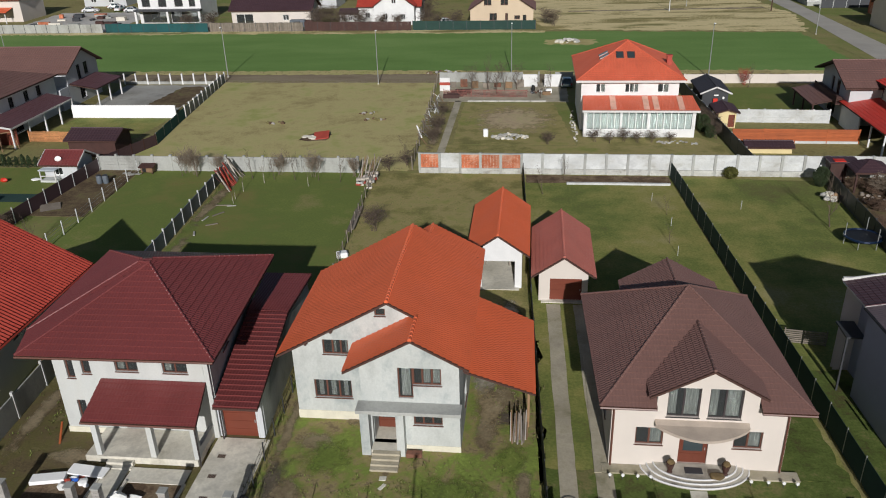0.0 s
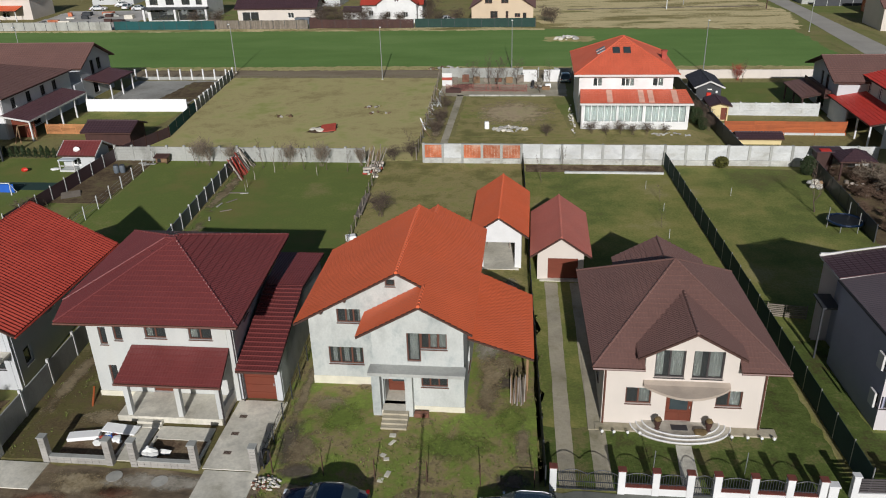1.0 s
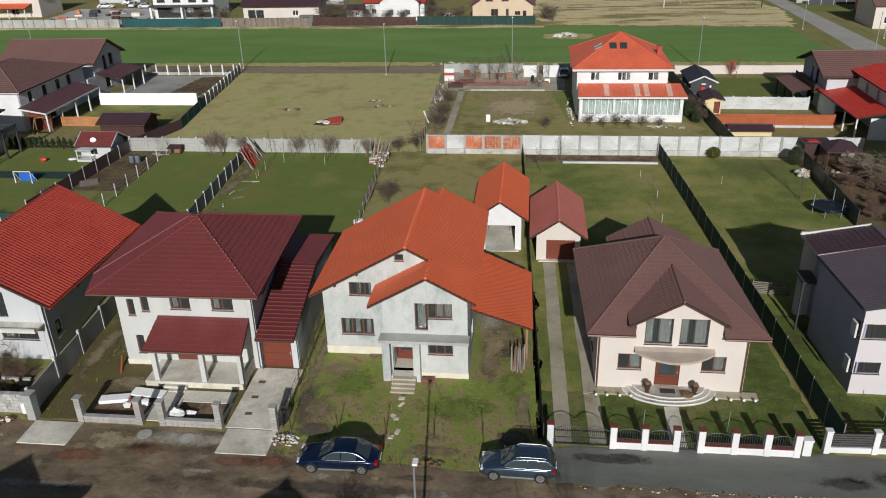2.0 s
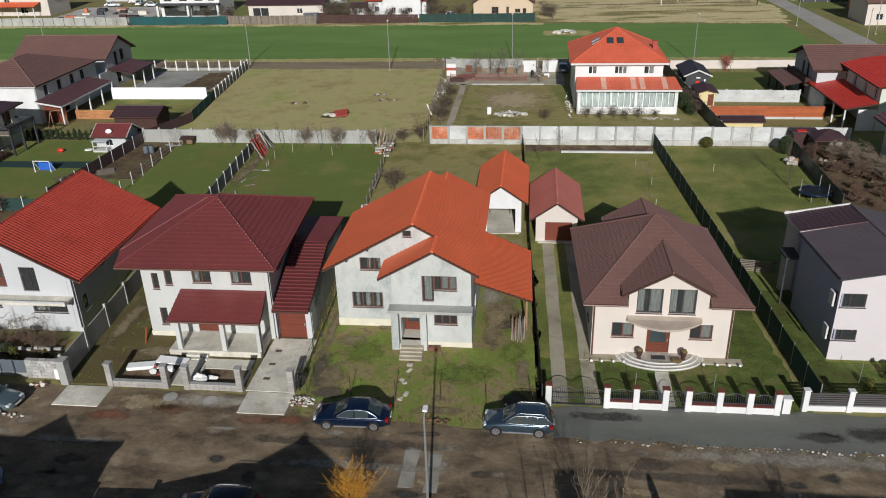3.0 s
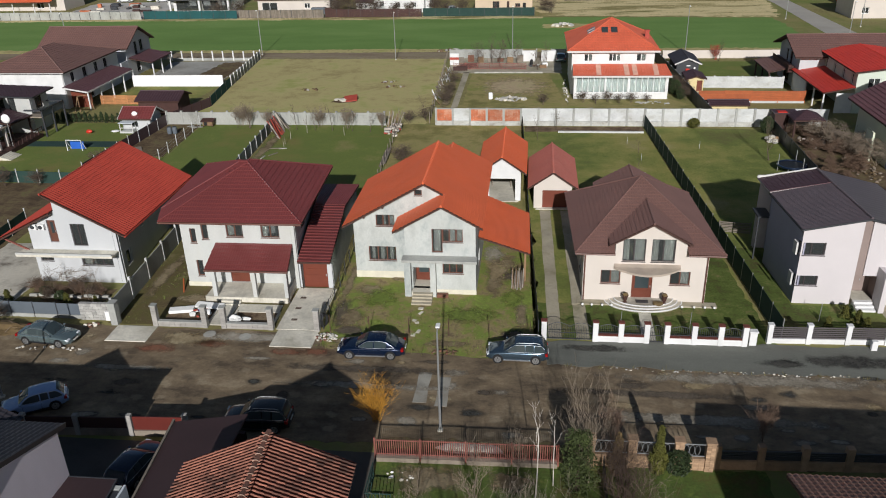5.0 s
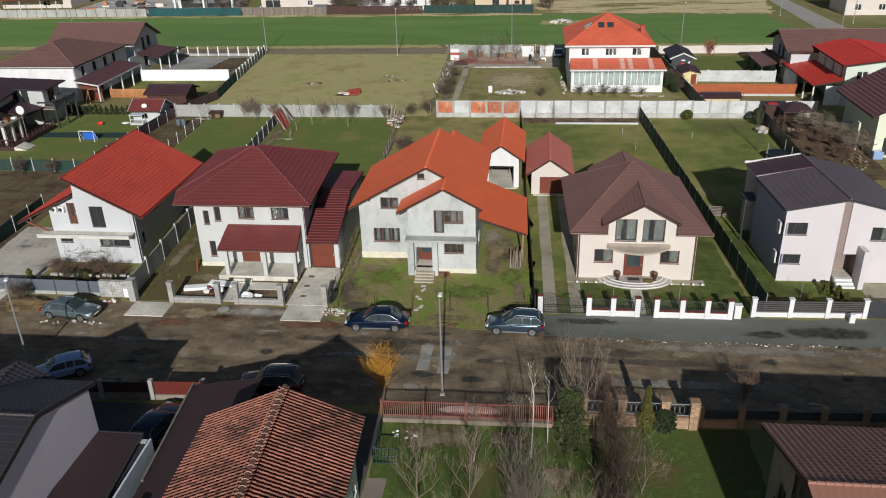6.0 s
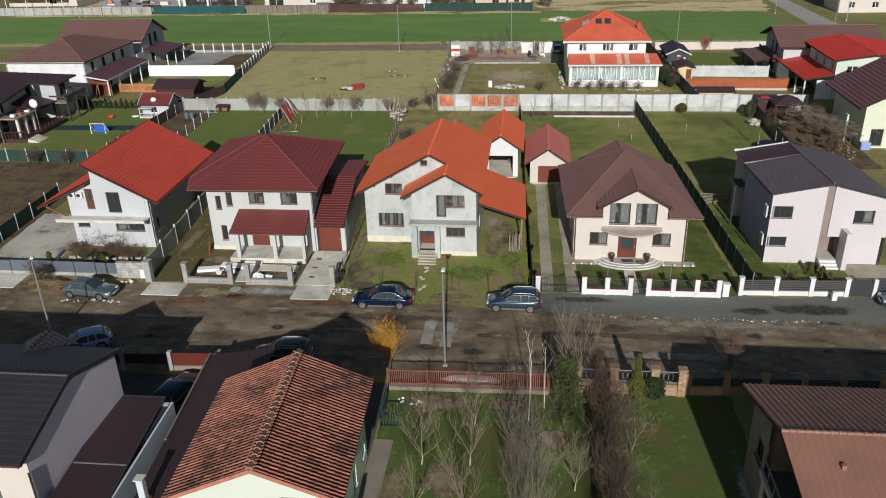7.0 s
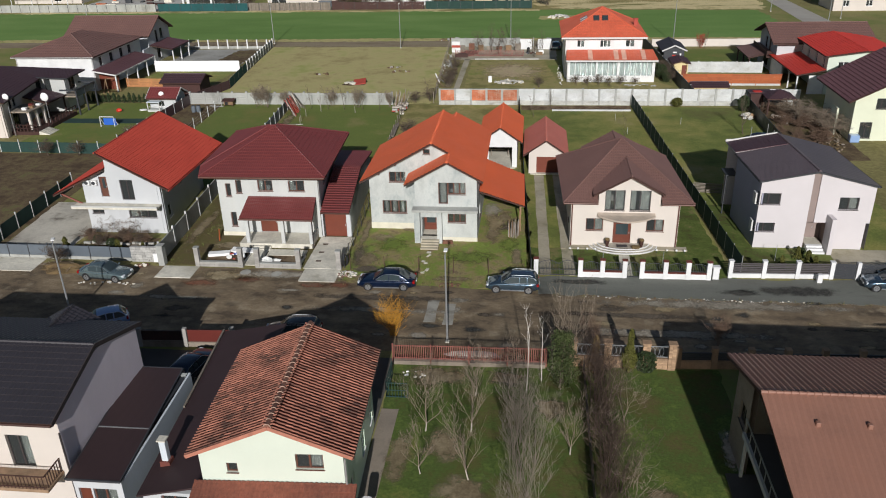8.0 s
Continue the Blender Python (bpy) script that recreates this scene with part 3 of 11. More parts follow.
def window(house, p0, p1, a0, a1, z0, z1, panes=2, frame_mat="frame_brown", curtain=0.0, sill=True, kind="window", inset=0.12, split=None, back=True):
    """A framed window in an opening: frame, mullions, one pane of glass for each sash, sill, and a curtain where one hangs."""
    w, _ = along(p0, p1)
    f = 0.07
    bm = bmesh.new()
    frame_ring(bm, w, a0, a1, inset, inset + 0.08, z0, z1, f)
    ob = part(kind, bm, frame_mat, house)
    edges = [a0 + (a1 - a0) * k / panes for k in range(panes + 1)] if not split else [a0 + (a1 - a0) * k for k in split]
    for e in edges[1:-1]:
        bm = bmesh.new()
        wbox(bm, w, e - f / 2 - 0.015, e + f / 2 + 0.015, inset - 0.01, inset + 0.075, z0 + f, z1 - f)
        part("mullion", bm, frame_mat, ob)
    for e0, e1 in zip(edges, edges[1:]):
        bm = bmesh.new()
        wbox(bm, w, e0 + f / 2, e1 - f / 2, inset + 0.03, inset + 0.05, z0 + f, z1 - f)
        pane = part("pane", bm, "glass", ob)
        pane.visible_shadow = False
    if sill:
        bm = bmesh.new()
        wbox(bm, w, a0 - 0.05, a1 + 0.05, -0.06, inset, z0 - 0.04, z0 - 0.002)
        part("sill", bm, frame_mat, ob)
    if curtain:
        spans = curtain if isinstance(curtain, tuple) else ((0.5, 0.97),) if curtain > 0.5 else ((0.03, curtain),)
        for c0, c1 in ((a0 + (a1 - a0) * u, a0 + (a1 - a0) * v) for u, v in spans):
            bm = bmesh.new()
            k = max(6, int((c1 - c0) / 0.08))
            ring = []
            for i in range(k + 1):
                a = c0 + (c1 - c0) * i / k
                t = inset + 0.16 + 0.03 * (i % 2)
                ring.append((bm.verts.new(w(a, t, z0 + 0.02)), bm.verts.new(w(a, t, z1 - 0.02))))
            for (a, b), (c, d) in zip(ring, ring[1:]):
                bm.faces.new((a, c, d, b))
            part("curtain", bm, "curtain", ob, "white net curtain")
    return ob


def door(house, p0, p1, a0, a1, z0, z1, mat="door_wood", panels=2, kind="door", inset=0.14, cols=1, glazed=False):
    """A panelled door leaf with a handle."""
    w, _ = along(p0, p1)
    bm = bmesh.new()
    wbox(bm, w, a0, a1, inset, inset + 0.07, z0, z1)
    fields = []
    for c in range(cols):
        for k in range(panels):
            u0, u1 = a0 + (a1 - a0) * c / cols + 0.07, a0 + (a1 - a0) * (c + 1) / cols - 0.07
            h0, h1 = z0 + (z1 - z0) * k / panels + 0.06, z0 + (z1 - z0) * (k + 1) / panels - 0.06
            fields.append((u0, u1, h0, h1))
    ob = part(kind, bm, mat, house)
    for u0, u1, h0, h1 in fields:
        bm = bmesh.new()
        wbox(bm, w, u0, u1, inset - 0.02, inset - 0.001, h0, h1)
        part("panel", bm, mat, ob)
    bm = bmesh.new()
    wbox(bm, w, a1 - 0.16, a1 - 0.1, inset - 0.07, inset - 0.02, z0 + (z1 - z0) * 0.45, z0 + (z1 - z0) * 0.53)
    part("handle", bm, "metal_grey", ob, "steel handle")
    if glazed:
        bm = bmesh.new()
        wbox(bm, w, a0 + 0.25, a1 - 0.25, inset - 0.03, inset - 0.022, z0 + (z1 - z0) * 0.4, z1 - 0.2)
        part("pane", bm, "car_glass", ob)
    return ob


def slope_axes(poly):
    n = Vector()
    for a, b in zip(poly, poly[1:] + poly[:1]):
        n += Vector(a).cross(Vector(b))
    n.normalize()
    if n.z < 0:
        n = -n
    u = Vector((0, 0, 1)).cross(n)
    u = u.normalized() if u.length > 1e-4 else Vector((1, 0, 0))
    v = n.cross(u)
    return n, u, v


def tile_sheet(poly, wave=0.37, row=0.35, amp=0.03, step=0.03, lift=0.02, seg=4):
    """Sheet of roof tiles with a wave across and a lip at each course, trimmed to a convex slope."""
    poly = [Vector(p) for p in poly]
    n, u, v = slope_axes(poly)
    d = poly[0].dot(n)
    us, vs = [p.dot(u) for p in poly], [p.dot(v) for p in poly]
    du = wave / seg
    i0, i1 = math.floor(min(us) / du) - 1, math.ceil(max(us) / du) + 1
    j0, j1 = math.floor(min(vs) / row) - 1, math.ceil(max(vs) / row) + 1
    U = np.arange(i0, i1 + 1) * du
    V = np.repeat(np.arange(j0, j1 + 1) * row, 2)
    Hs = np.tile([0.0, step], j1 - j0 + 1)
    wv = amp * (0.5 + 0.5 * np.cos(2 * np.pi * U / wave))
    hh = lift + wv[None, :] + Hs[:, None]
    co = (U[None, :, None] * np.array(u) + V[:, None, None] * np.array(v) + (d + hh)[:, :, None] * np.array(n)).reshape(-1, 3)
    nu, nv = len(U), len(V)
    g = np.arange(nu * nv).reshape(nv, nu)
    quads = np.stack([g[:-1, :-1], g[:-1, 1:], g[1:, 1:], g[1:, :-1]], -1).reshape(-1, 4)
    me = bpy.data.meshes.new("sheet")
    me.from_pydata(co.tolist(), [], quads.tolist())
    bm = bmesh.new()
    bm.from_mesh(me)
    bpy.data.meshes.remove(me)
    c = sum(poly, Vector()) / len(poly)
    for a, b in zip(poly, poly[1:] + poly[:1]):
        out = (b - a).cross(n)
        if out.length < 1e-5:
            continue
        out.normalize()
        if out.dot(c - a) > 0:
            out = -out
        bmesh.ops.bisect_plane(bm, geom=bm.verts[:] + bm.edges[:] + bm.faces[:], plane_co=a, plane_no=out, clear_outer=True)
    return bm


def roof(house, slopes, mat, deck="soffit", thick=0.14, lines=(), cap=0.09, capmat=None, **kw):
    """A roof of convex slopes: a deck with thickness, one sheet of tiles for each slope, and caps along ridges and hips."""
    first = None
    for s in slopes:
        bm = bmesh.new()
        pts = [Vector(p) for p in s]
        if sum((a.x * b.y - b.x * a.y) for a, b in zip(pts, pts[1:] + pts[:1])) > 0:
            pts = pts[::-1]
        prism(bm, pts, (0, 0, -thick))
        ob = part("roof_slope", bm, deck, house)
        part("roof_tiles", tile_sheet(s, **kw), mat, ob)
        first = first or ob
    ob = first
    for a, b in lines:
        a, b = Vector(a), Vector(b)
        k = max(2, int((b - a).length / 0.35))
        pts, rad = [], []
        for i in range(k):
            pts += [a.lerp(b, i / k), a.lerp(b, (i + 0.92) / k)]
            rad += [cap * 1.2, cap * 0.82]
        bm = bmesh.new()
        tube(bm, [p + Vector((0, 0, 0.06)) for p in pts], rad, 7)
        part("ridge_cap", bm, capmat or mat, ob)
    return ob


def gutter(house, a, b, mat="frame_brown", r=0.07):
    bm = bmesh.new()
    tube(bm, [a, b], r, 6)
    return part("gutter", bm, mat, house)


def downpipe(house, x, y, z0, z1, mat="frame_brown"):
    bm = bmesh.new()
    tube(bm, [(x, y, z0), (x, y, z1)], 0.055, 6)
    return part("downpipe", bm, mat, house)


def slab_part(name, house, mat, *b, bevel=0.0, label=""):
    bm = boxes(*b)
    if bevel:
        bevelled(bm, bevel)
    return part(name, bm, mat, house, label)


# ---- the ground ----
def sheet(name, pts, z, mat, label, category, kind="structure", wobble=0.0, seed=1):
    """A flat piece of ground with an uneven edge, a few centimetres thick."""
    out = []
    rng = random.Random(seed)
    for (x0, y0), (x1, y1) in zip(pts, pts[1:] + pts[:1]):
        ln = math.hypot(x1 - x0, y1 - y0)
        k = max(1, int(ln / 0.7)) if wobble else 1
        for i in range(k):
            f = i / k
            nx, ny = (y1 - y0) / ln, -(x1 - x0) / ln
            o = (rng.random() - 0.5) * wobble + wobble * noise.noise(Vector((x0 + f * 9, y0 + f * 7, seed))) if i else 0
            out.append((x0 + (x1 - x0) * f + nx * o, y0 + (y1 - y0) * f + ny * o, z))
    bm = bmesh.new()
    vs = [bm.verts.new(p) for p in out]
    f = bm.faces.new(vs)
    f.normal_update()
    if f.normal.z < 0:
        f.normal_flip()
    low = [bm.verts.new((x, y, z - 0.05)) for x, y, _ in out]
    for i in range(len(vs)):
        j = (i + 1) % len(vs)
        bm.faces.new((vs[i], vs[j], low[j], low[i]))
    bmesh.ops.triangulate(bm, faces=[f])
    return single(name, bm, mat, label, category, kind=kind)


bm = bmesh.new()
bmesh.ops.create_grid(bm, x_segments=8, y_segments=8, size=2500)
single("ground", bm, "ground", "dry grass and waste ground of the plain", "ground", kind="structure")

Z1, Z2, Z3, Z4 = 0.012, 0.022, 0.032, 0.042
sheet("field", [(-200, 97), (57.5, 96), (56.5, 130), (44, 131), (25, 132.5), (12, 133.5), (-200, 135.5)], Z1, "field", "young green wheat in a level field", "field", wobble=0.8, seed=2)
sheet("dry_field", [(6, 136), (24, 134), (44, 132.5), (58, 131.5), (61, 150), (54, 210), (-5, 210)], Z1, "straw", "dry straw-coloured stubble field", "field", wobble=1.2, seed=3)
sheet("meadow", [(-45.2, 47.5), (-10.2, 47.5), (-11.5, 89.5), (-47, 89.5)], Z1, "meadow", "dry mown meadow plot", "meadow", wobble=0.4, seed=4)
sheet("dirt_lane", [(-200, 90), (26, 89), (60, 89), (60, 95), (-200, 95.5)], Z2, "lane_earth", "dirt lane beside the green field", "lane", wobble=0.5, seed=5)
sheet("far_road", [(61.5, 100), (67.8, 100), (66.5, 150), (62.5, 300), (56, 300), (62, 150)], Z2, "farroad", "straight pale asphalt road", "road")
sheet("lawn", [(-28.4, 11), (-12.3, 11), (-13.6, 46.8), (-30.4, 46.8)], Z1, "lawn_fresh", "mown back lawn of the burgundy-roofed house", "lawn", wobble=0.15, seed=6)
sheet("lawn", [(-44.6, 13), (-28.9, 13), (-30.7, 46.8), (-41.3, 46.8), (-40.5, 34)], Z1, "lawn_fresh", "mown back lawn behind the red-roofed house", "lawn", wobble=0.15, seed=7)
sheet("lawn", [(-12, 12), (4, 12), (2.9, 47), (-13.4, 47)], Z1, "lawn_rough", "rough back lawn of the grey house", "lawn", wobble=0.15, seed=8)
sheet("front_yard", [(-11, -8.9), (4.9, -9.1), (4.6, 12.5), (-12, 12.5)], Z1, "lawn_weedy", "weedy front yard with moss and bare patches", "yard", wobble=0.4, seed=9)
sheet("lawn", [(4.7, -6.3), (21.8, -6.3), (18.8, 44.5), (2.9, 44.5)], Z1, "lawn", "mown lawn round the brown-roofed house", "lawn", wobble=0.1, seed=10)
sheet("lawn", [(22, -5.6), (41, -5.6), (34, 45.8), (19, 46.5)], Z1, "lawn", "mown lawn round the white modern house", "lawn", wobble=0.1, seed=11)
sheet("side_yard", [(-28, -6.2), (-24, -6.2), (-11.2, -6), (-12.2, 12), (-28.4, 12)], Z1, "yard_brown", "trodden brown yard round the burgundy-roofed house", "yard", wobble=0.1, seed=12)
sheet("vegetable_bed", [(3.4, 44.3), (18.6, 44.6), (18.5, 46.7), (3.2, 46.7)], Z2, "soil", "dug vegetable bed below the wall", "soil", wobble=0.1, seed=13)
sheet("garden", [(-57, 23.5), (-45.3, 23.5), (-44.6, 8), (-44.6, -5), (-70, -5), (-70, 23.5)], Z1, "garden", "dug kitchen garden", "soil", wobble=0.2, seed=14)
sheet("play_lawn", [(-62, 24), (-46, 24), (-46.5, 47.5), (-62, 47)], Z1, "lawn_fresh", "green lawn with a play area", "lawn", wobble=0.1, seed=15)
sheet("dark_path", [(-62, 36.6), (-48.4, 36.6), (-48.6, 39), (-62, 38.8)], Z2, "net_green", "dark matting laid across the lawn", "mat")
sheet("side_strip", [(-47.3, 33), (-41, 33), (-41.4, 46.8), (-46.6, 46.8)], Z2, "garden", "bare chicken yard strip", "soil", wobble=0.2, seed=16)
sheet("garden_lawn", [(-6, 57.5), (9.2, 57.5), (6.8, 77), (-6, 77)], Z1, "lawn_rough", "patchy garden lawn", "lawn", wobble=0.2, seed=17)
sheet("garden_soil", [(-10, 48), (27, 48), (26.5, 58), (24, 61), (9.5, 61), (9.3, 57.2), (-9.8, 57.2)], Z1, "lawn_rough", "winter grass strip along the wall", "soil", wobble=0.2, seed=18)
sheet("garden_path", [(-7.5, 50), (-6.6, 50), (-6.5, 78), (-7.5, 78)], Z2, "track", "concrete garden path", "path")
sheet("yard_slab", [(-10, 77.5), (9, 77.5), (9, 89), (-10.8, 89)], Z2, "track", "worn concrete yard", "yard", wobble=0.2, seed=19)
sheet("lawn", [(27.5, 68), (43, 68), (43, 86), (28, 86)], Z1, "lawn_fresh", "green lawn behind the concrete wall", "lawn", seed=20)
sheet("paved_yard", [(-62, 71), (-48, 71), (-48, 87.5), (-63, 87.5)], Z2, "yard_grey", "grey paved yard", "yard", wobble=0.2, seed=21)
sheet("paved_yard", [(-62, 59), (-48, 59), (-47, 68.3), (-61, 68.3)], Z1, "lawn", "small green yard behind the white wall", "yard", wobble=0.2, seed=22)

sheet("road", [(-140, -19.2), (140, -18.8), (140, -7.6), (20, -8.8), (4, -9.2), (-10, -8.7), (-11.2, -6.6), (-140, -6.4)], Z2, "mud", "muddy unpaved village street", "road", wobble=0.35, seed=30)
sheet("pavement", [(5.6, -9.7), (26, -9.9), (140, -9.9), (140, -5.9), (30, -5.9), (5.2, -6.6)], Z3, "asphalt", "dark patched asphalt strip along the fence", "pavement", kind="structure", wobble=0.3, seed=31)
for i, (x0, x1, y0, y1) in enumerate([(-27.0, -23.8, -8.7, -6.5), (-14.4, -11.25, -8.7, -6.4), (-46, -38.5, -8.2, -5.6)]):
    bm = boxes((x0, x1, y0, y1, 0.0, 0.07))
    single("driveway_apron", bevelled(bm, 0.02), "concrete", "pale concrete driveway apron", "driveway", kind="structure")
single("driveway", bevelled(boxes((-14.6, -11.4, -6.3, 0.3, 0.0, 0.06)), 0.02), "concrete", "concrete garage driveway", "driveway", kind="structure")
for x0, x1, xb0, xb1 in ((5.75, 6.7, 5.15, 6.2), (7.75, 8.7, 7.2, 8.3)):
    sheet("driveway_strip", [(x0, -6.3), (x1, -6.3), (xb1, 17.8), (xb0, 17.8)], Z2 + 0.01, "track", "worn concrete wheel track", "driveway", wobble=0.05, seed=33)
sheet("patio", [(-44.2, -4.8), (-37.6, -4.8), (-37.4, 7.6), (-45, 7.6)], Z2, "patio", "stained concrete yard slab", "patio", wobble=0.1, seed=34)
sheet("driveway", [(30.6, -5.6), (38, -5.6), (38, 0), (30.6, 0)], Z2, "track", "paved forecourt", "driveway", seed=35)
sheet("garden_lawn", [(-4.3, -37.5), (8.9, -37.5), (8.7, -20.2), (-4.3, -20.3)], Z1, "lawn_dark", "shady orchard lawn", "lawn", wobble=0.15, seed=36)
sheet("garden_lawn", [(9.3, -37.5), (17.6, -37.5), (17.6, -19.6), (9.2, -19.6)], Z1, "lawn_dark", "green front lawn with a curved path", "lawn", wobble=0.15, seed=37)
sheet("house_path", [(-4.3, -37.5), (-3.2, -37.5), (-3.2, -25.4), (-4.3, -25.4)], Z2, "base_grey", "worn concrete path beside the house", "path")
sheet("foreground_yard", [(-40, -60), (-4.4, -60), (-4.4, -19.6), (-40, -19.6)], Z1, "yard_dark", "paved yards between the houses", "yard")
# patches of newer asphalt and puddled lighter mud on the street
rng = random.Random(5)
for i in range(64):
    x, y = rng.uniform(-30, 36), rng.uniform(-17.8, -9.6)
    a, b = rng.uniform(0.5, 1.9), rng.uniform(0.3, 0.75)
    pts = [(x + a * math.cos(q) * rng.uniform(0.7, 1.1), y + b * math.sin(q) * rng.uniform(0.7, 1.1)) for q in (2 * math.pi * j / 9 for j in range(9))]
    sheet("road_patch", pts, Z3 + 0.004, ("mud_dark", "mud_pale", "tar_soft", "mud_tan", "mud_pale")[i % 5], "worn uneven patch in the street", "patch", wobble=0.12, seed=50 + i)
for i, (x, y, a, b, m) in enumerate(((-19, -8.6, 2.2, 0.7, "clay"), (-12.9, -9.3, 2.4, 0.6, "clay"), (-7, -11, 9, 0.7, "mud_dark"), (12, -12.6, 9, 0.6, "mud_dark"), (-6, -13.0, 8, 0.6, "mud_pale"), (16, -15.2, 12, 0.8, "mud_pale"), (20, -10.6, 13, 0.8, "mud_pale"), (-24, -12, 6, 0.5, "mud_pale"), (-20.4, -8.0, 4.6, 1.5, "mud_tan"), (-16.2, -7.4, 1.7, 0.8, "mud_dark"), (-22.6, -9.6, 2.2, 0.9, "clay"), (-10.8, -9.2, 2.0, 0.8, "clay"), (-31.5, -8.4, 5.0, 1.3, "mud_tan"), (2.2, -18.6, 4.5, 0.8, "mud_tan"), (26, -8, 5, 1.1, "tar_soft"), (9.5, -7.4, 3.2, 0.7, "tar_soft"), (21.5, -8.6, 2.5, 0.7, "tar_soft"))):
    pts = [(x + a * math.cos(q) * rng.uniform(0.75, 1.1), y + b * math.sin(q) * rng.uniform(0.6, 1.2)) for q in (2 * math.pi * j / 18 for j in range(18))]
    sheet("road_streak", pts, Z3 + 0.008, m, "wheel-worn streak along the street", "patch", wobble=0.25, seed=130 + i)
for x, y, a, b in ((-2.6, -12.9, 0.45, 1.7), (-1.2, -13.3, 0.4, 1.6)):
    sheet("road_patch", [(x - a, y - b), (x + a, y - b), (x + a, y + b), (x - a, y + b)], Z3 + 0.006, "patch_pale", "rectangular repaired patch in the street", "patch", wobble=0.1, seed=int(10 * a))
for i, (x, y, a, b, m) in enumerate(((-8.6, 0.2, 1.6, 1.5, "soil_soft"), (1.4, 1.5, 1.0, 2.6, "soil_soft"), (2.2, 5.0, 1.8, 4.0, "soil_soft"), (-10.6, 1, 0.5, 6, "soil_soft"), (-9.0, -7.6, 1.8, 0.8, "soil_soft"), (-1.5, -7.6, 2.6, 0.7, "soil_soft"), (3.6, -3, 0.7, 3.0, "soil_soft"), (2.2, 15.5, 1.4, 3.4, "concrete_soft"), (-1.4, 0.35, 1.4, 0.7, "soil_soft"), (-0.6, -3.4, 3.2, 1.8, "moss"), (-7.8, -1.2, 2.4, 2.2, "moss"), (-10.2, -3.6, 1.0, 3.4, "mud_dark"), (2.9, -0.5, 1.2, 2.2, "moss"), (-8.8, -6.0, 1.8, 1.0, "mud_dark"), (3.2, -6.2, 1.3, 1.4, "mud_dark"), (1.2, 7.2, 1.3, 2.6, "concrete_soft"), (2.4, 3.2, 1.4, 1.4, "mud_dark"), (-1.2, -21.6, 3.2, 1.5, "soil_soft"), (3.6, -21.5, 2.4, 1.3, "soil_soft"), (0.1, -28.7, 1.8, 2.2, "soil_soft"), (1.2, -32.6, 2.6, 1.9, "soil_soft"), (-2.6, -30, 1.0, 3.4, "soil_soft"), (6.4, -24.6, 1.5, 1.8, "soil_soft"), (16.6, -28, 0.8, 2.4, "concrete_soft"), (12.4, -33, 2.0, 2.2, "soil_soft"), (1.0, -18.9, 2.6, 0.8, "mud_pale"), (-17, -7.6, 5.2, 0.9, "concrete_soft"), (-9.2, -4.2, 1.4, 2.0, "soil_soft"), (-6.6, 3, 1, 1.5, "soil_soft"), (-28.2, 24, 0.9, 9, "soil_soft"), (-28.9, 37, 1.0, 8, "soil_soft"), (-8.6, 62, 1.0, 12, "soil_soft"), (-26.9, 2, 0.8, 7, "soil_soft"), (-22.5, -2.2, 2.6, 1.2, "soil_soft"), (-30.6, -2.8, 1.2, 1.6, "soil_soft"), (1.6, 4.2, 1.5, 3.2, "mud_tan"), (6.5, 90, 3, 1, "soil_soft"))):
    pts = [(x + a * math.cos(q) * rng.uniform(0.7, 1.15), y + b * math.sin(q) * rng.uniform(0.7, 1.15)) for q in (2 * math.pi * j / 14 for j in range(14))]
    sheet("bare_patch", pts, Z3 + 0.012 + 0.0006 * i, m, "bare trodden patch in the yard", "soil", wobble=0.3, seed=160 + i)
sheet("verge", [(-4.4, -19.9), (8, -19.6), (35, -18.5), (35, -17.2), (14, -17.9), (-4.4, -18.3)], Z3, "garden", "weedy verge along the near fences", "verge", wobble=0.4, seed=180)
sheet("garden_bed", [(-5.5, 60.5), (8.2, 60.5), (6.8, 76.6), (-5.5, 76.6)], Z2, "soil_pale", "bare brown centre of the garden lawn", "soil", wobble=0.9, seed=190)
# Flat sheet: the pit's darkness is put into its soil colour.
sheet("well_hole", [(-25.9, 58.7), (-22.2, 58.6), (-22.0, 61.2), (-24.6, 61.6)], Z2 + 0.004, "soil", "flat soil sheet standing for the dark well pit", "soil", wobble=0.5, seed=191)
sheet("dry_verge", [(-200, 95.3), (57, 95), (57, 97.4), (-200, 98.2)], Z2 + 0.006, "meadow", "strip of dry grass between lane and field", "verge", wobble=0.9, seed=192)
sheet("dry_verge", [(-140, 133.8), (6, 132.2), (6, 135.8), (-140, 136)], Z2 + 0.006, "straw", "strip of dry grass along the far fences", "verge", wobble=0.9, seed=193)
sheet("grass_plot", [(-54, 74), (-48.2, 74), (-48.4, 86.5), (-52.5, 86.5)], Z3, "garden", "brown unsown plot in the paved yard", "soil", wobble=0.5, seed=194)
sheet("spoil_ring", [(6.5, 119.5), (15, 119.5), (16, 124.5), (6, 124.5)], Z2, "meadow", "bare ring round the rubble", "soil", wobble=1.0, seed=195)
sheet("flower_bed", [(-37.2, -5.1), (-29.9, -5.2), (-29.9, -0.8), (-37.2, -0.8)], Z2, "garden", "dug flower bed before the white house", "soil", wobble=0.3, seed=196)
sheet("side_garden", [(34.6, 24), (43, 24), (43, 46.8), (34.4, 46.8)], Z2, "garden", "brown cluttered garden beside the lawn", "soil", wobble=0.3, seed=197)
sheet("front_lawn", [(4.95, -6.2), (21.7, -6.2), (21.3, -0.9), (4.75, -0.9)], Z1 + 0.005, "lawn_green", "green front lawn behind the white fence, darkened for shade", "lawn", wobble=0.2, seed=198)
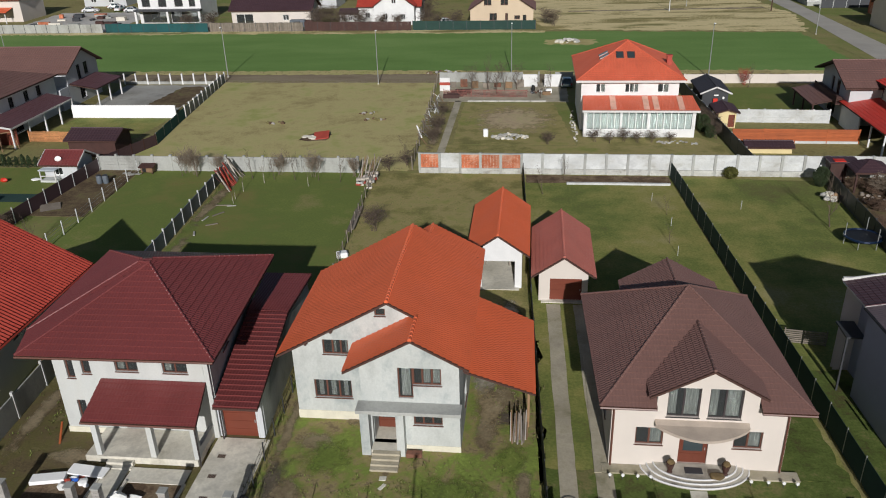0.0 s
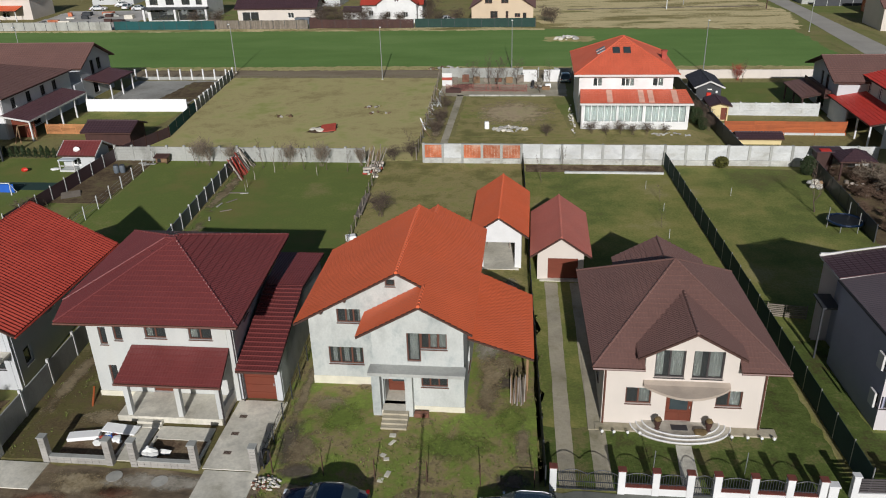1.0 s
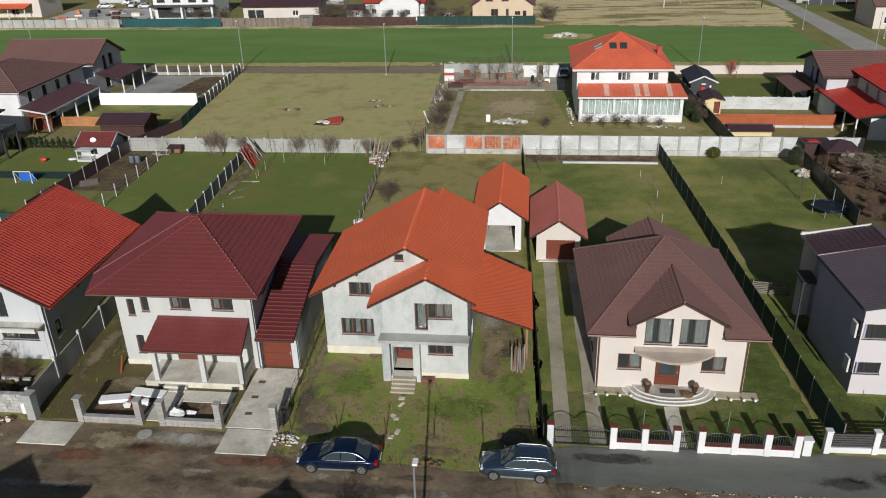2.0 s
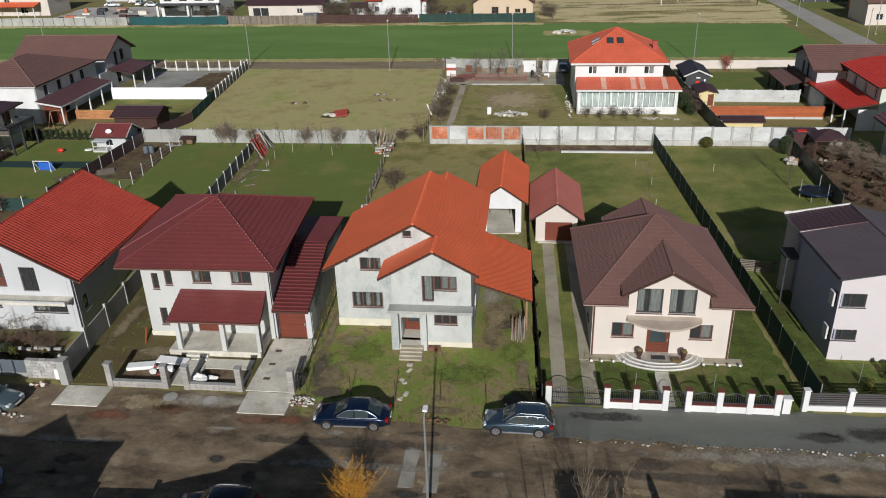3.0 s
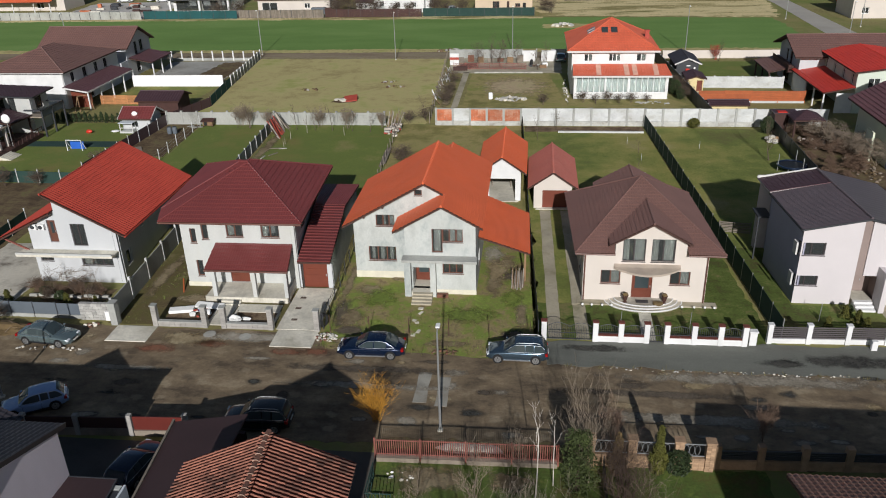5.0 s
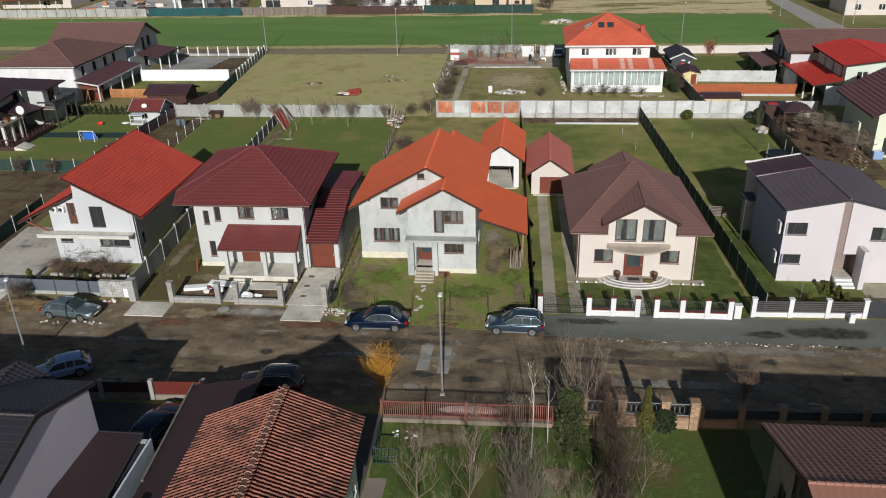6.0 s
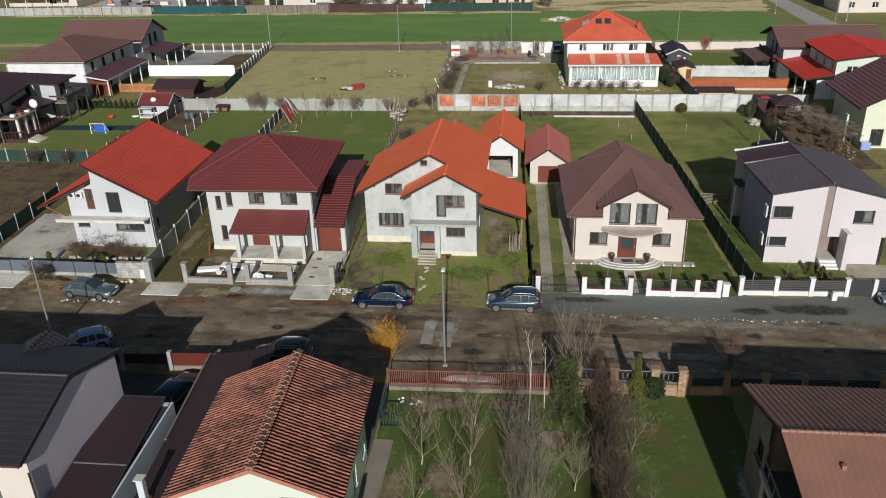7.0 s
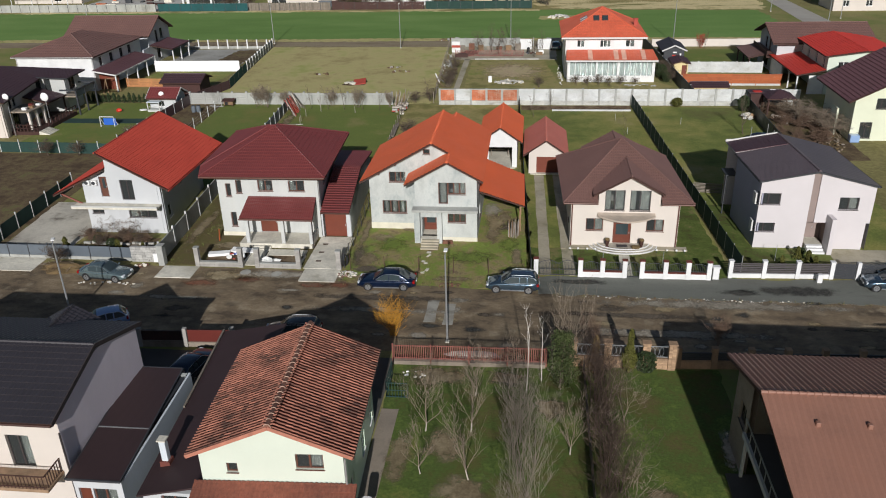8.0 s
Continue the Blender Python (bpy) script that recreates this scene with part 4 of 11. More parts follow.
sheet("side_lawn", [(18.0, -0.9), (21.3, -0.9), (20.4, 13), (18.0, 13)], Z1 + 0.005, "lawn_green", "darker green lawn beside the cream house", "lawn", wobble=0.3, seed=199)
sheet("side_lawn", [(22.3, -5.4), (30.4, -5.4), (28, -0.2), (24.3, -0.2), (24.3, 10), (21.4, 10)], Z1 + 0.005, "lawn_green", "darker green lawn beside the white modern house", "lawn", wobble=0.3, seed=200)


# ---- front row of houses ----
# the grey house with the orange roof
def orange_house():
    h = thing("house", -5, 6, "unfinished grey rendered house with a bright orange metal roof", "house")
    S, RX, RZ = 0.56, -4.2, 8.65

    def rz(x):
        return RZ - S * abs(x - RX)

    cutR = ((RX, 0, RZ - 0.14), Vector((S, 0, 1)).normalized())
    cutL = ((RX, 0, RZ - 0.14), Vector((-S, 0, 1)).normalized())
    EX, EZ = -2.55, 7.72
    cutEL = ((EX, 0, EZ - 0.14), Vector((-S, 0, 1)).normalized())
    # front of the wing, with porch bay and the balcony door
    p0, p1 = (-5.55, 0), (0.05, 0)
    ops = [(0.55, 1.95, 0.5, 2.35), (2.95, 4.6, 1.85, 2.72), (2.15, 3.0, 3.68, 5.72), (3.0, 4.6, 4.6, 5.72)]
    wall(h, p0, p1, 0, 7.7, ops, "plaster_grey", cuts=(cutR, cutEL))
    wall(h, (0.05, 0), (0.05, 12.6), 0, 6.3, ((3, 4.4, 1.0, 2.2), (7, 8.2, 4.0, 5.1)), "plaster_grey", cuts=(cutR,))
    wall(h, (-10.2, 2.6), (-5.55, 2.6), 0, 9, ((1.15, 3.45, 1.6, 2.9), (1.9, 3.45, 4.73, 5.75)), "plaster_grey", cuts=(cutL,))
    wall(h, (-5.55, 2.6), (-2.5, 2.6), 5.2, 9, ((0.52, 1.14, 7.45, 7.95),), "plaster_grey", cuts=(cutL, cutR))
    wall(h, (-5.55, 2.6), (-5.55, 0), 0, 6.4, (), "plaster_grey", cuts=(cutEL,))
    wall(h, (-10.2, 12.6), (-10.2, 2.6), 0, 5.2, ((3, 4.3, 1.2, 2.5),), "plaster_grey", cuts=(cutL,))
    wall(h, (0.05, 12.6), (-10.2, 12.6), 0, 8.6, ((4, 5.4, 4, 5.2),), "plaster_grey", cuts=(cutL, cutR))
    slab_part("plinth", h, "plinth", (-10.23, -5.58, 2.57, 2.62, 0, 0.62))
    slab_part("plinth", h, "plinth", (-3.15, 0.08, -0.03, 0.02, 0, 0.42))
    window(h, p0, p1, *ops[1], panes=3, frame_mat="frame_brown")
    window(h, p0, p1, *ops[2], panes=1, kind="balcony_door", sill=False, curtain=((0.2, 0.8),))
    window(h, p0, p1, *ops[3], panes=3, curtain=((0.36, 0.6), (0.7, 0.95)))
    q0, q1 = (-10.2, 2.6), (-5.55, 2.6)
    window(h, q0, q1, 1.15, 3.45, 1.6, 2.9, panes=3, curtain=((0.1, 0.22), (0.42, 0.56), (0.76, 0.88)))
    window(h, q0, q1, 1.9, 3.45, 4.73, 5.75, panes=3, split=(0, 0.38, 0.7, 1), curtain=((0.4, 0.5), (0.85, 0.95)))
    window(h, (-5.55, 2.6), (-2.5, 2.6), 0.52, 1.14, 7.45, 7.95, panes=1)
    window(h, (0.05, 0), (0.05, 12.6), 3, 4.4, 1.0, 2.2)
    window(h, (0.05, 0), (0.05, 12.6), 7, 8.2, 4.0, 5.1)
    window(h, (-10.2, 12.6), (-10.2, 2.6), 3, 4.3, 1.2, 2.5)
    # recessed entrance
    slab_part("porch_wall", h, "plaster_grey", (-5.0, -4.98, 0.3, 1.5, 0.5, 2.4))
    slab_part("porch_wall", h, "plaster_grey", (-3.62, -3.6, 0.3, 1.5, 0.5, 2.4))
    slab_part("porch_floor", h, "concrete", (-5.0, -3.6, 0.0, 1.5, 0.0, 0.5))
    door(h, (-5.55, 1.3), (0.05, 1.3), 0.6, 1.9, 0.5, 2.3, "door_wood", 3, cols=2, glazed=True)
    slab_part("pilaster", h, "plaster_grey", (-5.62, -5.1, -0.62, 0.0, 0, 3.19))
    slab_part("pilaster", h, "plaster_grey", (-3.55, -3.1, -0.62, 0.0, 0, 3.19))
    slab_part("balcony_slab", h, "concrete_wall", (-5.75, 0.2, -1.0, 0.0, 3.2, 3.42), bevel=0.015)
    for k in range(4):
        slab_part("step", h, "track", (-4.95, -3.35, -0.7 - 0.32 * (k + 1), -0.7 - 0.32 * k, 0, 0.5 - 0.12 * k), bevel=0.01)
    slab_part("landing", h, "concrete", (-5.05, -3.55, -0.7, 0.02, 0, 0.5))
    # roof: two main slopes, the wing's left slope, the rear wing and the carport
    y0, y1 = 2.05, 13.0
    le, re = -11.05, 0.62
    slopes = [
        [(le, y0, rz(le)), (RX, y0, RZ), (RX, y1, RZ), (le, y1, rz(le))],
        [(RX, y0, RZ), (EX, y0, rz(EX)), (EX, y1, rz(EX)), (RX, y1, RZ)],
        [(EX, -0.42, EZ), (re, -0.42, rz(re)), (re, y1, rz(re)), (EX, y1, rz(EX))],
        [(EX, -0.42, EZ), (EX, 2.58, EZ), (-6.45, 2.58, EZ - S * 3.9), (-6.45, -0.42, EZ - S * 3.9)],
        [(EX - 0.5, 13, 7.9), (re, 13, rz(re)), (re, 14.9, rz(re)), (EX - 0.5, 14.9, 7.9)],
        [(EX - 0.5, 13, 7.9), (EX - 0.5, 14.9, 7.9), (-6.4, 14.9, 6.0), (-6.4, 13, 6.0)],
    ]
    roof(h, slopes, "r_orange", wave=0.2, row=0.38, amp=0.014, step=0.055,
         lines=(((RX, y0, RZ), (RX, y1, RZ)), ((EX, -0.42, EZ), (EX, 2.3, EZ)), ((EX - 0.5, 13, 7.9), (EX - 0.5, 14.9, 7.9))), cap=0.1)
    wall(h, (0.05, 14.5), (-6, 14.5), 0, 8, (), "plaster_grey", cuts=((((EX - 0.5), 0, 7.7), Vector((S, 0, 1)).normalized()), ((EX - 0.5, 0, 7.7), Vector((-S, 0, 1)).normalized())))
    # lean-to carport at the side
    cz = lambda x: 4.05 - 0.34 * x
    cp = [[(0.08, 2.35, cz(0.08)), (4.3, 2.35, cz(4.3)), (4.15, 10.7, cz(4.15)), (0.08, 11.6, cz(0.08))]]
    bm = bmesh.new()
    prism(bm, [Vector(p) for p in cp[0]][::-1], (0, 0, -0.12))
    ob = part("carport_roof", bm, "soffit", h)
    part("roof_tiles", tile_sheet(cp[0], 0.2, 0.38, 0.016, 0.06), "r_orange", ob)
    for x, y in ((3.9, 2.7), (3.9, 6.5), (3.8, 10.2)):
        slab_part("carport_post", h, "wood", (x - 0.07, x + 0.07, y - 0.07, y + 0.07, 0, cz(x) - 0.12))
    for k, (x, y) in enumerate(((0.35, -0.35), (-9.2, 2.1), (-7.6, 2.1))):
        bm = bmesh.new()
        zz = rz(x) - 0.2
        beam(bm, (x, y, zz), (x, y + 0.9, zz), 0.12, 0.16)
        part("rafter_end", bm, "soffit", h)


orange_house()


# the burgundy hip-roofed house with its garage wing
def burgundy_house():
    h = thing("house", -19, 6, "off-white two-storey house with a burgundy hipped roof", "house")
    p0, p1 = (-24.0, 0.25), (-14.5, 0.25)
    ops = [(0.75, 1.25, 3.95, 5.25), (1.75, 2.3, 4.3, 5.6), (3.85, 5.25, 4.55, 5.62), (6.75, 8.25, 4.55, 5.62), (0.9, 1.45, 0.95, 2.4), (3.7, 5.3, 0.45, 2.5)]
    wall(h, p0, p1, 0, 6.55, ops, "plaster_dirty")
    wall(h, (-14.5, 0.25), (-15.6, 11), 0, 6.55, ((3, 4.2, 4.2, 5.5), (7, 8.2, 4.2, 5.5)), "plaster_grey")
    wall(h, (-15.6, 11), (-24.6, 11), 0, 6.55, ((2, 3.5, 4.2, 5.5),), "plaster_dirty")
    wall(h, (-24.6, 11), (-24.6, 2.6), 0, 6.55, ((3, 4.2, 4.2, 5.5),), "plaster_dirty")
    wall(h, (-24.6, 2.6), (-24.0, 2.6), 0, 6.55, (), "plaster_dirty")
    wall(h, (-24.0, 2.6), (-24.0, 0.25), 0, 6.55, ((0.6, 1.2, 0.95, 2.4),), "plaster_dirty")
    slab_part("plinth", h, "plinth", (-24.05, -21.6, 0.2, 0.27, 0, 0.4))
    for o in ops[:5]:
        window(h, p0, p1, *o, panes=2 if o[1] - o[0] > 1 else 1, frame_mat="frame_brown", curtain=0.3 if o[1] - o[0] > 1 else 0)
    window(h, (-24.0, 2.6), (-24.0, 0.25), 0.6, 1.2, 0.95, 2.4, panes=1)
    window(h, (-14.5, 0.25), (-15.6, 11), 3, 4.2, 4.2, 5.5)
    window(h, (-14.5, 0.25), (-15.6, 11), 7, 8.2, 4.2, 5.5)
    window(h, (-24.6, 11), (-24.6, 2.6), 3, 4.2, 4.2, 5.5)
    door(h, p0, p1, 3.7, 5.3, 0.45, 2.5, "door_wood", 3, cols=2)
    # main roof
    E = 6.45
    FL, FR, BR = (-24.97, -1.35, E), (-13.4, -1.2, E), (-14.05, 12.2, E)
    A, B = (-19.4, 5.05, 9.25), (-19.45, 5.7, 9.25)
    W, WB, A2 = (-25.85, 1.35, E), (-26.25, 12.3, E), (-20.25, 5.4, 9.15)
    B2 = (-20.25, 5.75, 9.15)
    roof(h, [[FL, FR, A], [FR, BR, B, A], [BR, WB, B2], [BR, B2, B], [W, A2, B2, WB], [FL, A, W], [A, A2, W], [A, B, B2, A2]], "r_burgundy",
         lines=((FL, A), (FR, A), (W, A2), (A, A2), (B, BR), (B2, WB), (A, B)), wave=0.2, row=0.42, amp=0.026, step=0.05, cap=0.07, thick=0.16)
    gutter(h, (-24.97, -1.41, E - 0.05), (-13.4, -1.26, E - 0.05))
    # porch
    cz0, cz1 = 4.02, 2.85
    sl = [(-21.35, -2.35, cz1), (-14.55, -2.35, cz1), (-14.75, 0.22, cz0), (-21.15, 0.22, cz0)]
    bm = bmesh.new()
    prism(bm, [Vector(p) for p in sl][::-1], (0, 0, -0.16))
    ob = part("porch_roof", bm, "soffit", h)
    part("roof_tiles", tile_sheet(sl, 0.2, 0.4, 0.02, 0.05), "r_burgundy", ob)
    gutter(h, (-21.35, -2.42, cz1 - 0.05), (-14.55, -2.42, cz1 - 0.05))
    slab_part("porch_slab", h, "concrete", (-21.6, -14.8, -2.35, 0.22, 0, 0.45), bevel=0.02)
    for x in (-20.75, -17.45, -14.85):
        slab_part("porch_post", h, "plaster_dirty", (x - 0.16, x + 0.16, -2.25, -1.93, 0.45, cz1 - 0.02))
    slab_part("parapet", h, "plaster_dirty", (-15.05, -14.8, -1.93, 0.2, 0.45, 0.95))
    for k in range(2):
        slab_part("step", h, "concrete", (-20.2, -18.6, -2.37 - 0.3 * (k + 1), -2.37 - 0.3 * k, 0, 0.3 - 0.15 * k), bevel=0.01)
    downpipe(h, -14.62, -2.4, 0.1, 2.8, "frame_dark")
    downpipe(h, -14.2, 0.12, 0.1, 2.7, "frame_dark")
    # garage wing with its two roof slopes
    g0, g1 = (-14.5, 0.45), (-11.75, 0.45)
    wall(h, g0, g1, 0, 2.85, ((0.3, 2.35, 0.0, 2.35),), "plaster_white")
    wall(h, (-11.75, 0.45), (-12.6, 14.6), 0, 4.0, (), "plaster_grey", cuts=(((0, -0.5, 2.68), Vector((0, -0.145, 1)).normalized()), ((0, 8.4, 3.98), Vector((0, 0.085, 1)).normalized())))
    wall(h, (-12.6, 14.6), (-15.9, 14.6), 0, 3.4, (), "plaster_grey")
    wall(h, (-15.9, 14.6), (-15.7, 11.05), 0, 3.4, (), "plaster_grey")
    door(h, g0, g1, 0.3, 2.35, 0.02, 2.35, "garage_door", 4, kind="garage_door")
    roof(h, [[(-14.3, -0.5, 2.8), (-11.6, -0.5, 2.8), (-12.2, 8.4, 4.1), (-15.0, 8.4, 4.1)],
             [(-15.0, 8.4, 4.1), (-12.2, 8.4, 4.1), (-12.35, 15.0, 3.55), (-15.9, 15.0, 3.55)]], "r_burgundy", wave=0.2, row=0.45, amp=0.02, step=0.08)


burgundy_house()


# the cream house with the brown roof
def brown_house():
    h = thing("house", 13, 6, "cream rendered house with a dark brown metal tile roof", "house")
    Y = -0.4
    p0, p1 = (8.4, Y), (17.75, Y)
    ap, az, sl = 13.4, 6.85, 0.56
    ops = [(1.35, 2.85, 1.55, 2.72), (6.6, 8.1, 1.55, 2.72), (3.75, 5.3, 0.35, 2.4), (2.9, 4.6, 3.5, 5.4), (5.05, 6.8, 3.5, 5.4)]
    cl, cr = ((ap, 0, az - 0.1), Vector((-sl, 0, 1)).normalized()), ((ap, 0, az - 0.1), Vector((sl, 0, 1)).normalized())
    wall(h, p0, p1, 0, 4.3, ops[:3] + [(2.9, 4.6, 3.5, 4.3), (5.05, 6.8, 3.5, 4.3)], "plaster_cream")
    wall(h, (10.75, Y), (16.05, Y), 4.3, 6.9, ((0.55, 2.25, 4.3, 5.4), (2.7, 4.45, 4.3, 5.4)), "plaster_cream", cuts=(cl, cr))
    wall(h, (17.75, Y), (17.75, 10.9), 0, 4.3, ((2, 3.3, 1.2, 2.5), (7, 8.3, 1.2, 2.5)), "plaster_cream")
    wall(h, (17.75, 10.9), (8.4, 10.9), 0, 4.3, ((3, 4.5, 0.4, 2.5),), "plaster_cream")
    wall(h, (8.4, 10.9), (8.4, Y), 0, 4.3, ((3, 4.2, 1.2, 2.5), (7.5, 8.7, 1.2, 2.5)), "plaster_cream")
    for x in (10.75, 16.05):
        slab_part("dormer_cheek", h, "plaster_cream", (x - (0.0 if x < 13 else 0.2), x + (0.2 if x < 13 else 0.0), Y + 0.3, 2.2, 4.0, 5.2))
    window(h, p0, p1, *ops[0], panes=2, frame_mat="frame_brown", curtain=0.9)
    window(h, p0, p1, *ops[1], panes=2, frame_mat="frame_brown", curtain=0.9)
    for o in ops[3:]:
        window(h, p0, p1, *o, panes=2, frame_mat="frame_dark", curtain=((0.03, 0.3), (0.53, 0.97)), kind="french_window")
    window(h, (17.75, Y), (17.75, 10.9), 2, 3.3, 1.2, 2.5)
    window(h, (17.75, Y), (17.75, 10.9), 7, 8.3, 1.2, 2.5)
    window(h, (8.4, 10.9), (8.4, Y), 3, 4.2, 1.2, 2.5)
    window(h, (8.4, 10.9), (8.4, Y), 7.5, 8.7, 1.2, 2.5)
    door(h, p0, p1, 3.75, 5.3, 0.35, 2.4, "door_wood", 3, cols=2, glazed=True)
    # curved balcony canopy
    bm = bmesh.new()
    top, n = [], 16
    for i in range(n + 1):
        f = i / n
        x = 10.72 + 4.95 * f
        top.append((x, Y - 0.35 - 1.05 * math.sin(math.pi * f) ** 0.8, 3.05 + 0.12 * (1 - math.sin(math.pi * f))))
    pts = [Vector((10.72, Y, 3.3))] + [Vector(t) for t in top] + [Vector((15.67, Y, 3.3))]
    prism(bm, pts, (0, 0, -0.16))
    bmesh.ops.recalc_face_normals(bm, faces=bm.faces[:])
    part("balcony", bm, "tile_beige", h, "curved balcony slab clad in grey-brown tiles")
    # curved steps
    for r, z in ((2.95, 0.14), (2.6, 0.26), (2.25, 0.38)):
        bm = bmesh.new()
        arc = [Vector((13.1 + r * math.cos(a), Y - 0.59 * r * math.sin(a), 0)) for a in (math.pi * i / 24 for i in range(25))]
        prism(bm, arc, (0, 0, z))
        bmesh.ops.recalc_face_normals(bm, faces=bm.faces[:])
        ob = part("curved_step", bm, "patio", h)
        bm = bmesh.new()
        tube(bm, [(p.x, p.y, z - 0.01) for p in arc], 0.05, 6)
        part("nosing", bm, "white_paint", ob, "white rounded step edge")
    slab_part("apron", h, "track", (8.0, 18.6, -1.15, Y - 0.01, 0, 0.12), (7.6, 8.39, -1.15, 11, 0, 0.08), bevel=0.01)
    # roof
    E, S = 4.35, 0.553
    x0, x1, y0 = 7.7, 18.87, -0.9
    LB, RB = (7.3, 11.5, E), (18.2, 11.9, E)
    P = (13.15, 6.35, 7.95)
    dl, dr = 10.25, 16.35
    dzl = az - sl * (ap - dl)
    dzr = az - sl * (dr - ap)

    def front(z):
        return y0 + (z - E) / ((7.95 - E) / (6.35 - y0))

    yb = front(az)
    roof(h, [[(x0, y0, E), (10.7, y0, E), (10.7, front(dzl), dzl)],
             [(x0, y0, E), (10.7, front(dzl), dzl), P],
             [(10.7, front(dzl), dzl), (ap, yb, az), P],
             [(16.1, y0, E), (x1, y0, E), (16.1, front(dzr), dzr)],
             [(x1, y0, E), P, (16.1, front(dzr), dzr)],
             [(16.1, front(dzr), dzr), P, (ap, yb, az)],
             [(x0, y0, E), P, LB],
             [(x1, y0, E), RB, P],
             [LB, P, RB],
             [(ap, y0 - 0.05, az), (ap, yb, az), (dl, front(dzl), dzl), (dl, y0 - 0.05, dzl)],
             [(ap, y0 - 0.05, az), (dr, y0 - 0.05, dzr), (dr, front(dzr), dzr), (ap, yb, az)],
             [(12.95, 8.0, 6.85), (12.85, 12.3, 6.85), (9.8, 12.3, 5.1), (9.8, 10.8, 5.1)],
             [(12.95, 8.0, 6.85), (16.1, 10.8, 5.1), (16.1, 12.3, 5.1), (12.85, 12.3, 6.85)]], "r_brown",
         lines=(((x0, y0, E), P), ((x1, y0, E), P), (LB, P), (RB, P), ((ap, y0 - 0.05, az), (ap, yb, az)), ((12.95, 8.0, 6.85), (12.85, 12.3, 6.85))),
         wave=0.2, row=0.36, amp=0.026, step=0.04, cap=0.075)
    wall(h, (15.7, 11.9), (10.2, 11.9), 0, 6.8, ((2, 3.4, 4.4, 5.6),), "plaster_cream", cuts=(((12.95, 0, 6.7), Vector((0.56, 0, 1)).normalized()), ((12.95, 0, 6.7), Vector((-0.56, 0, 1)).normalized())))
    gutter(h, (x0, y0 - 0.06, E - 0.04), (10.7, y0 - 0.06, E - 0.04))
    gutter(h, (16.1, y0 - 0.06, E - 0.04), (x1, y0 - 0.06, E - 0.04))
    downpipe(h, 8.5, Y - 0.1, 0.1, 4.3)
    downpipe(h, 17.65, Y - 0.1, 0.1, 4.3)


brown_house()


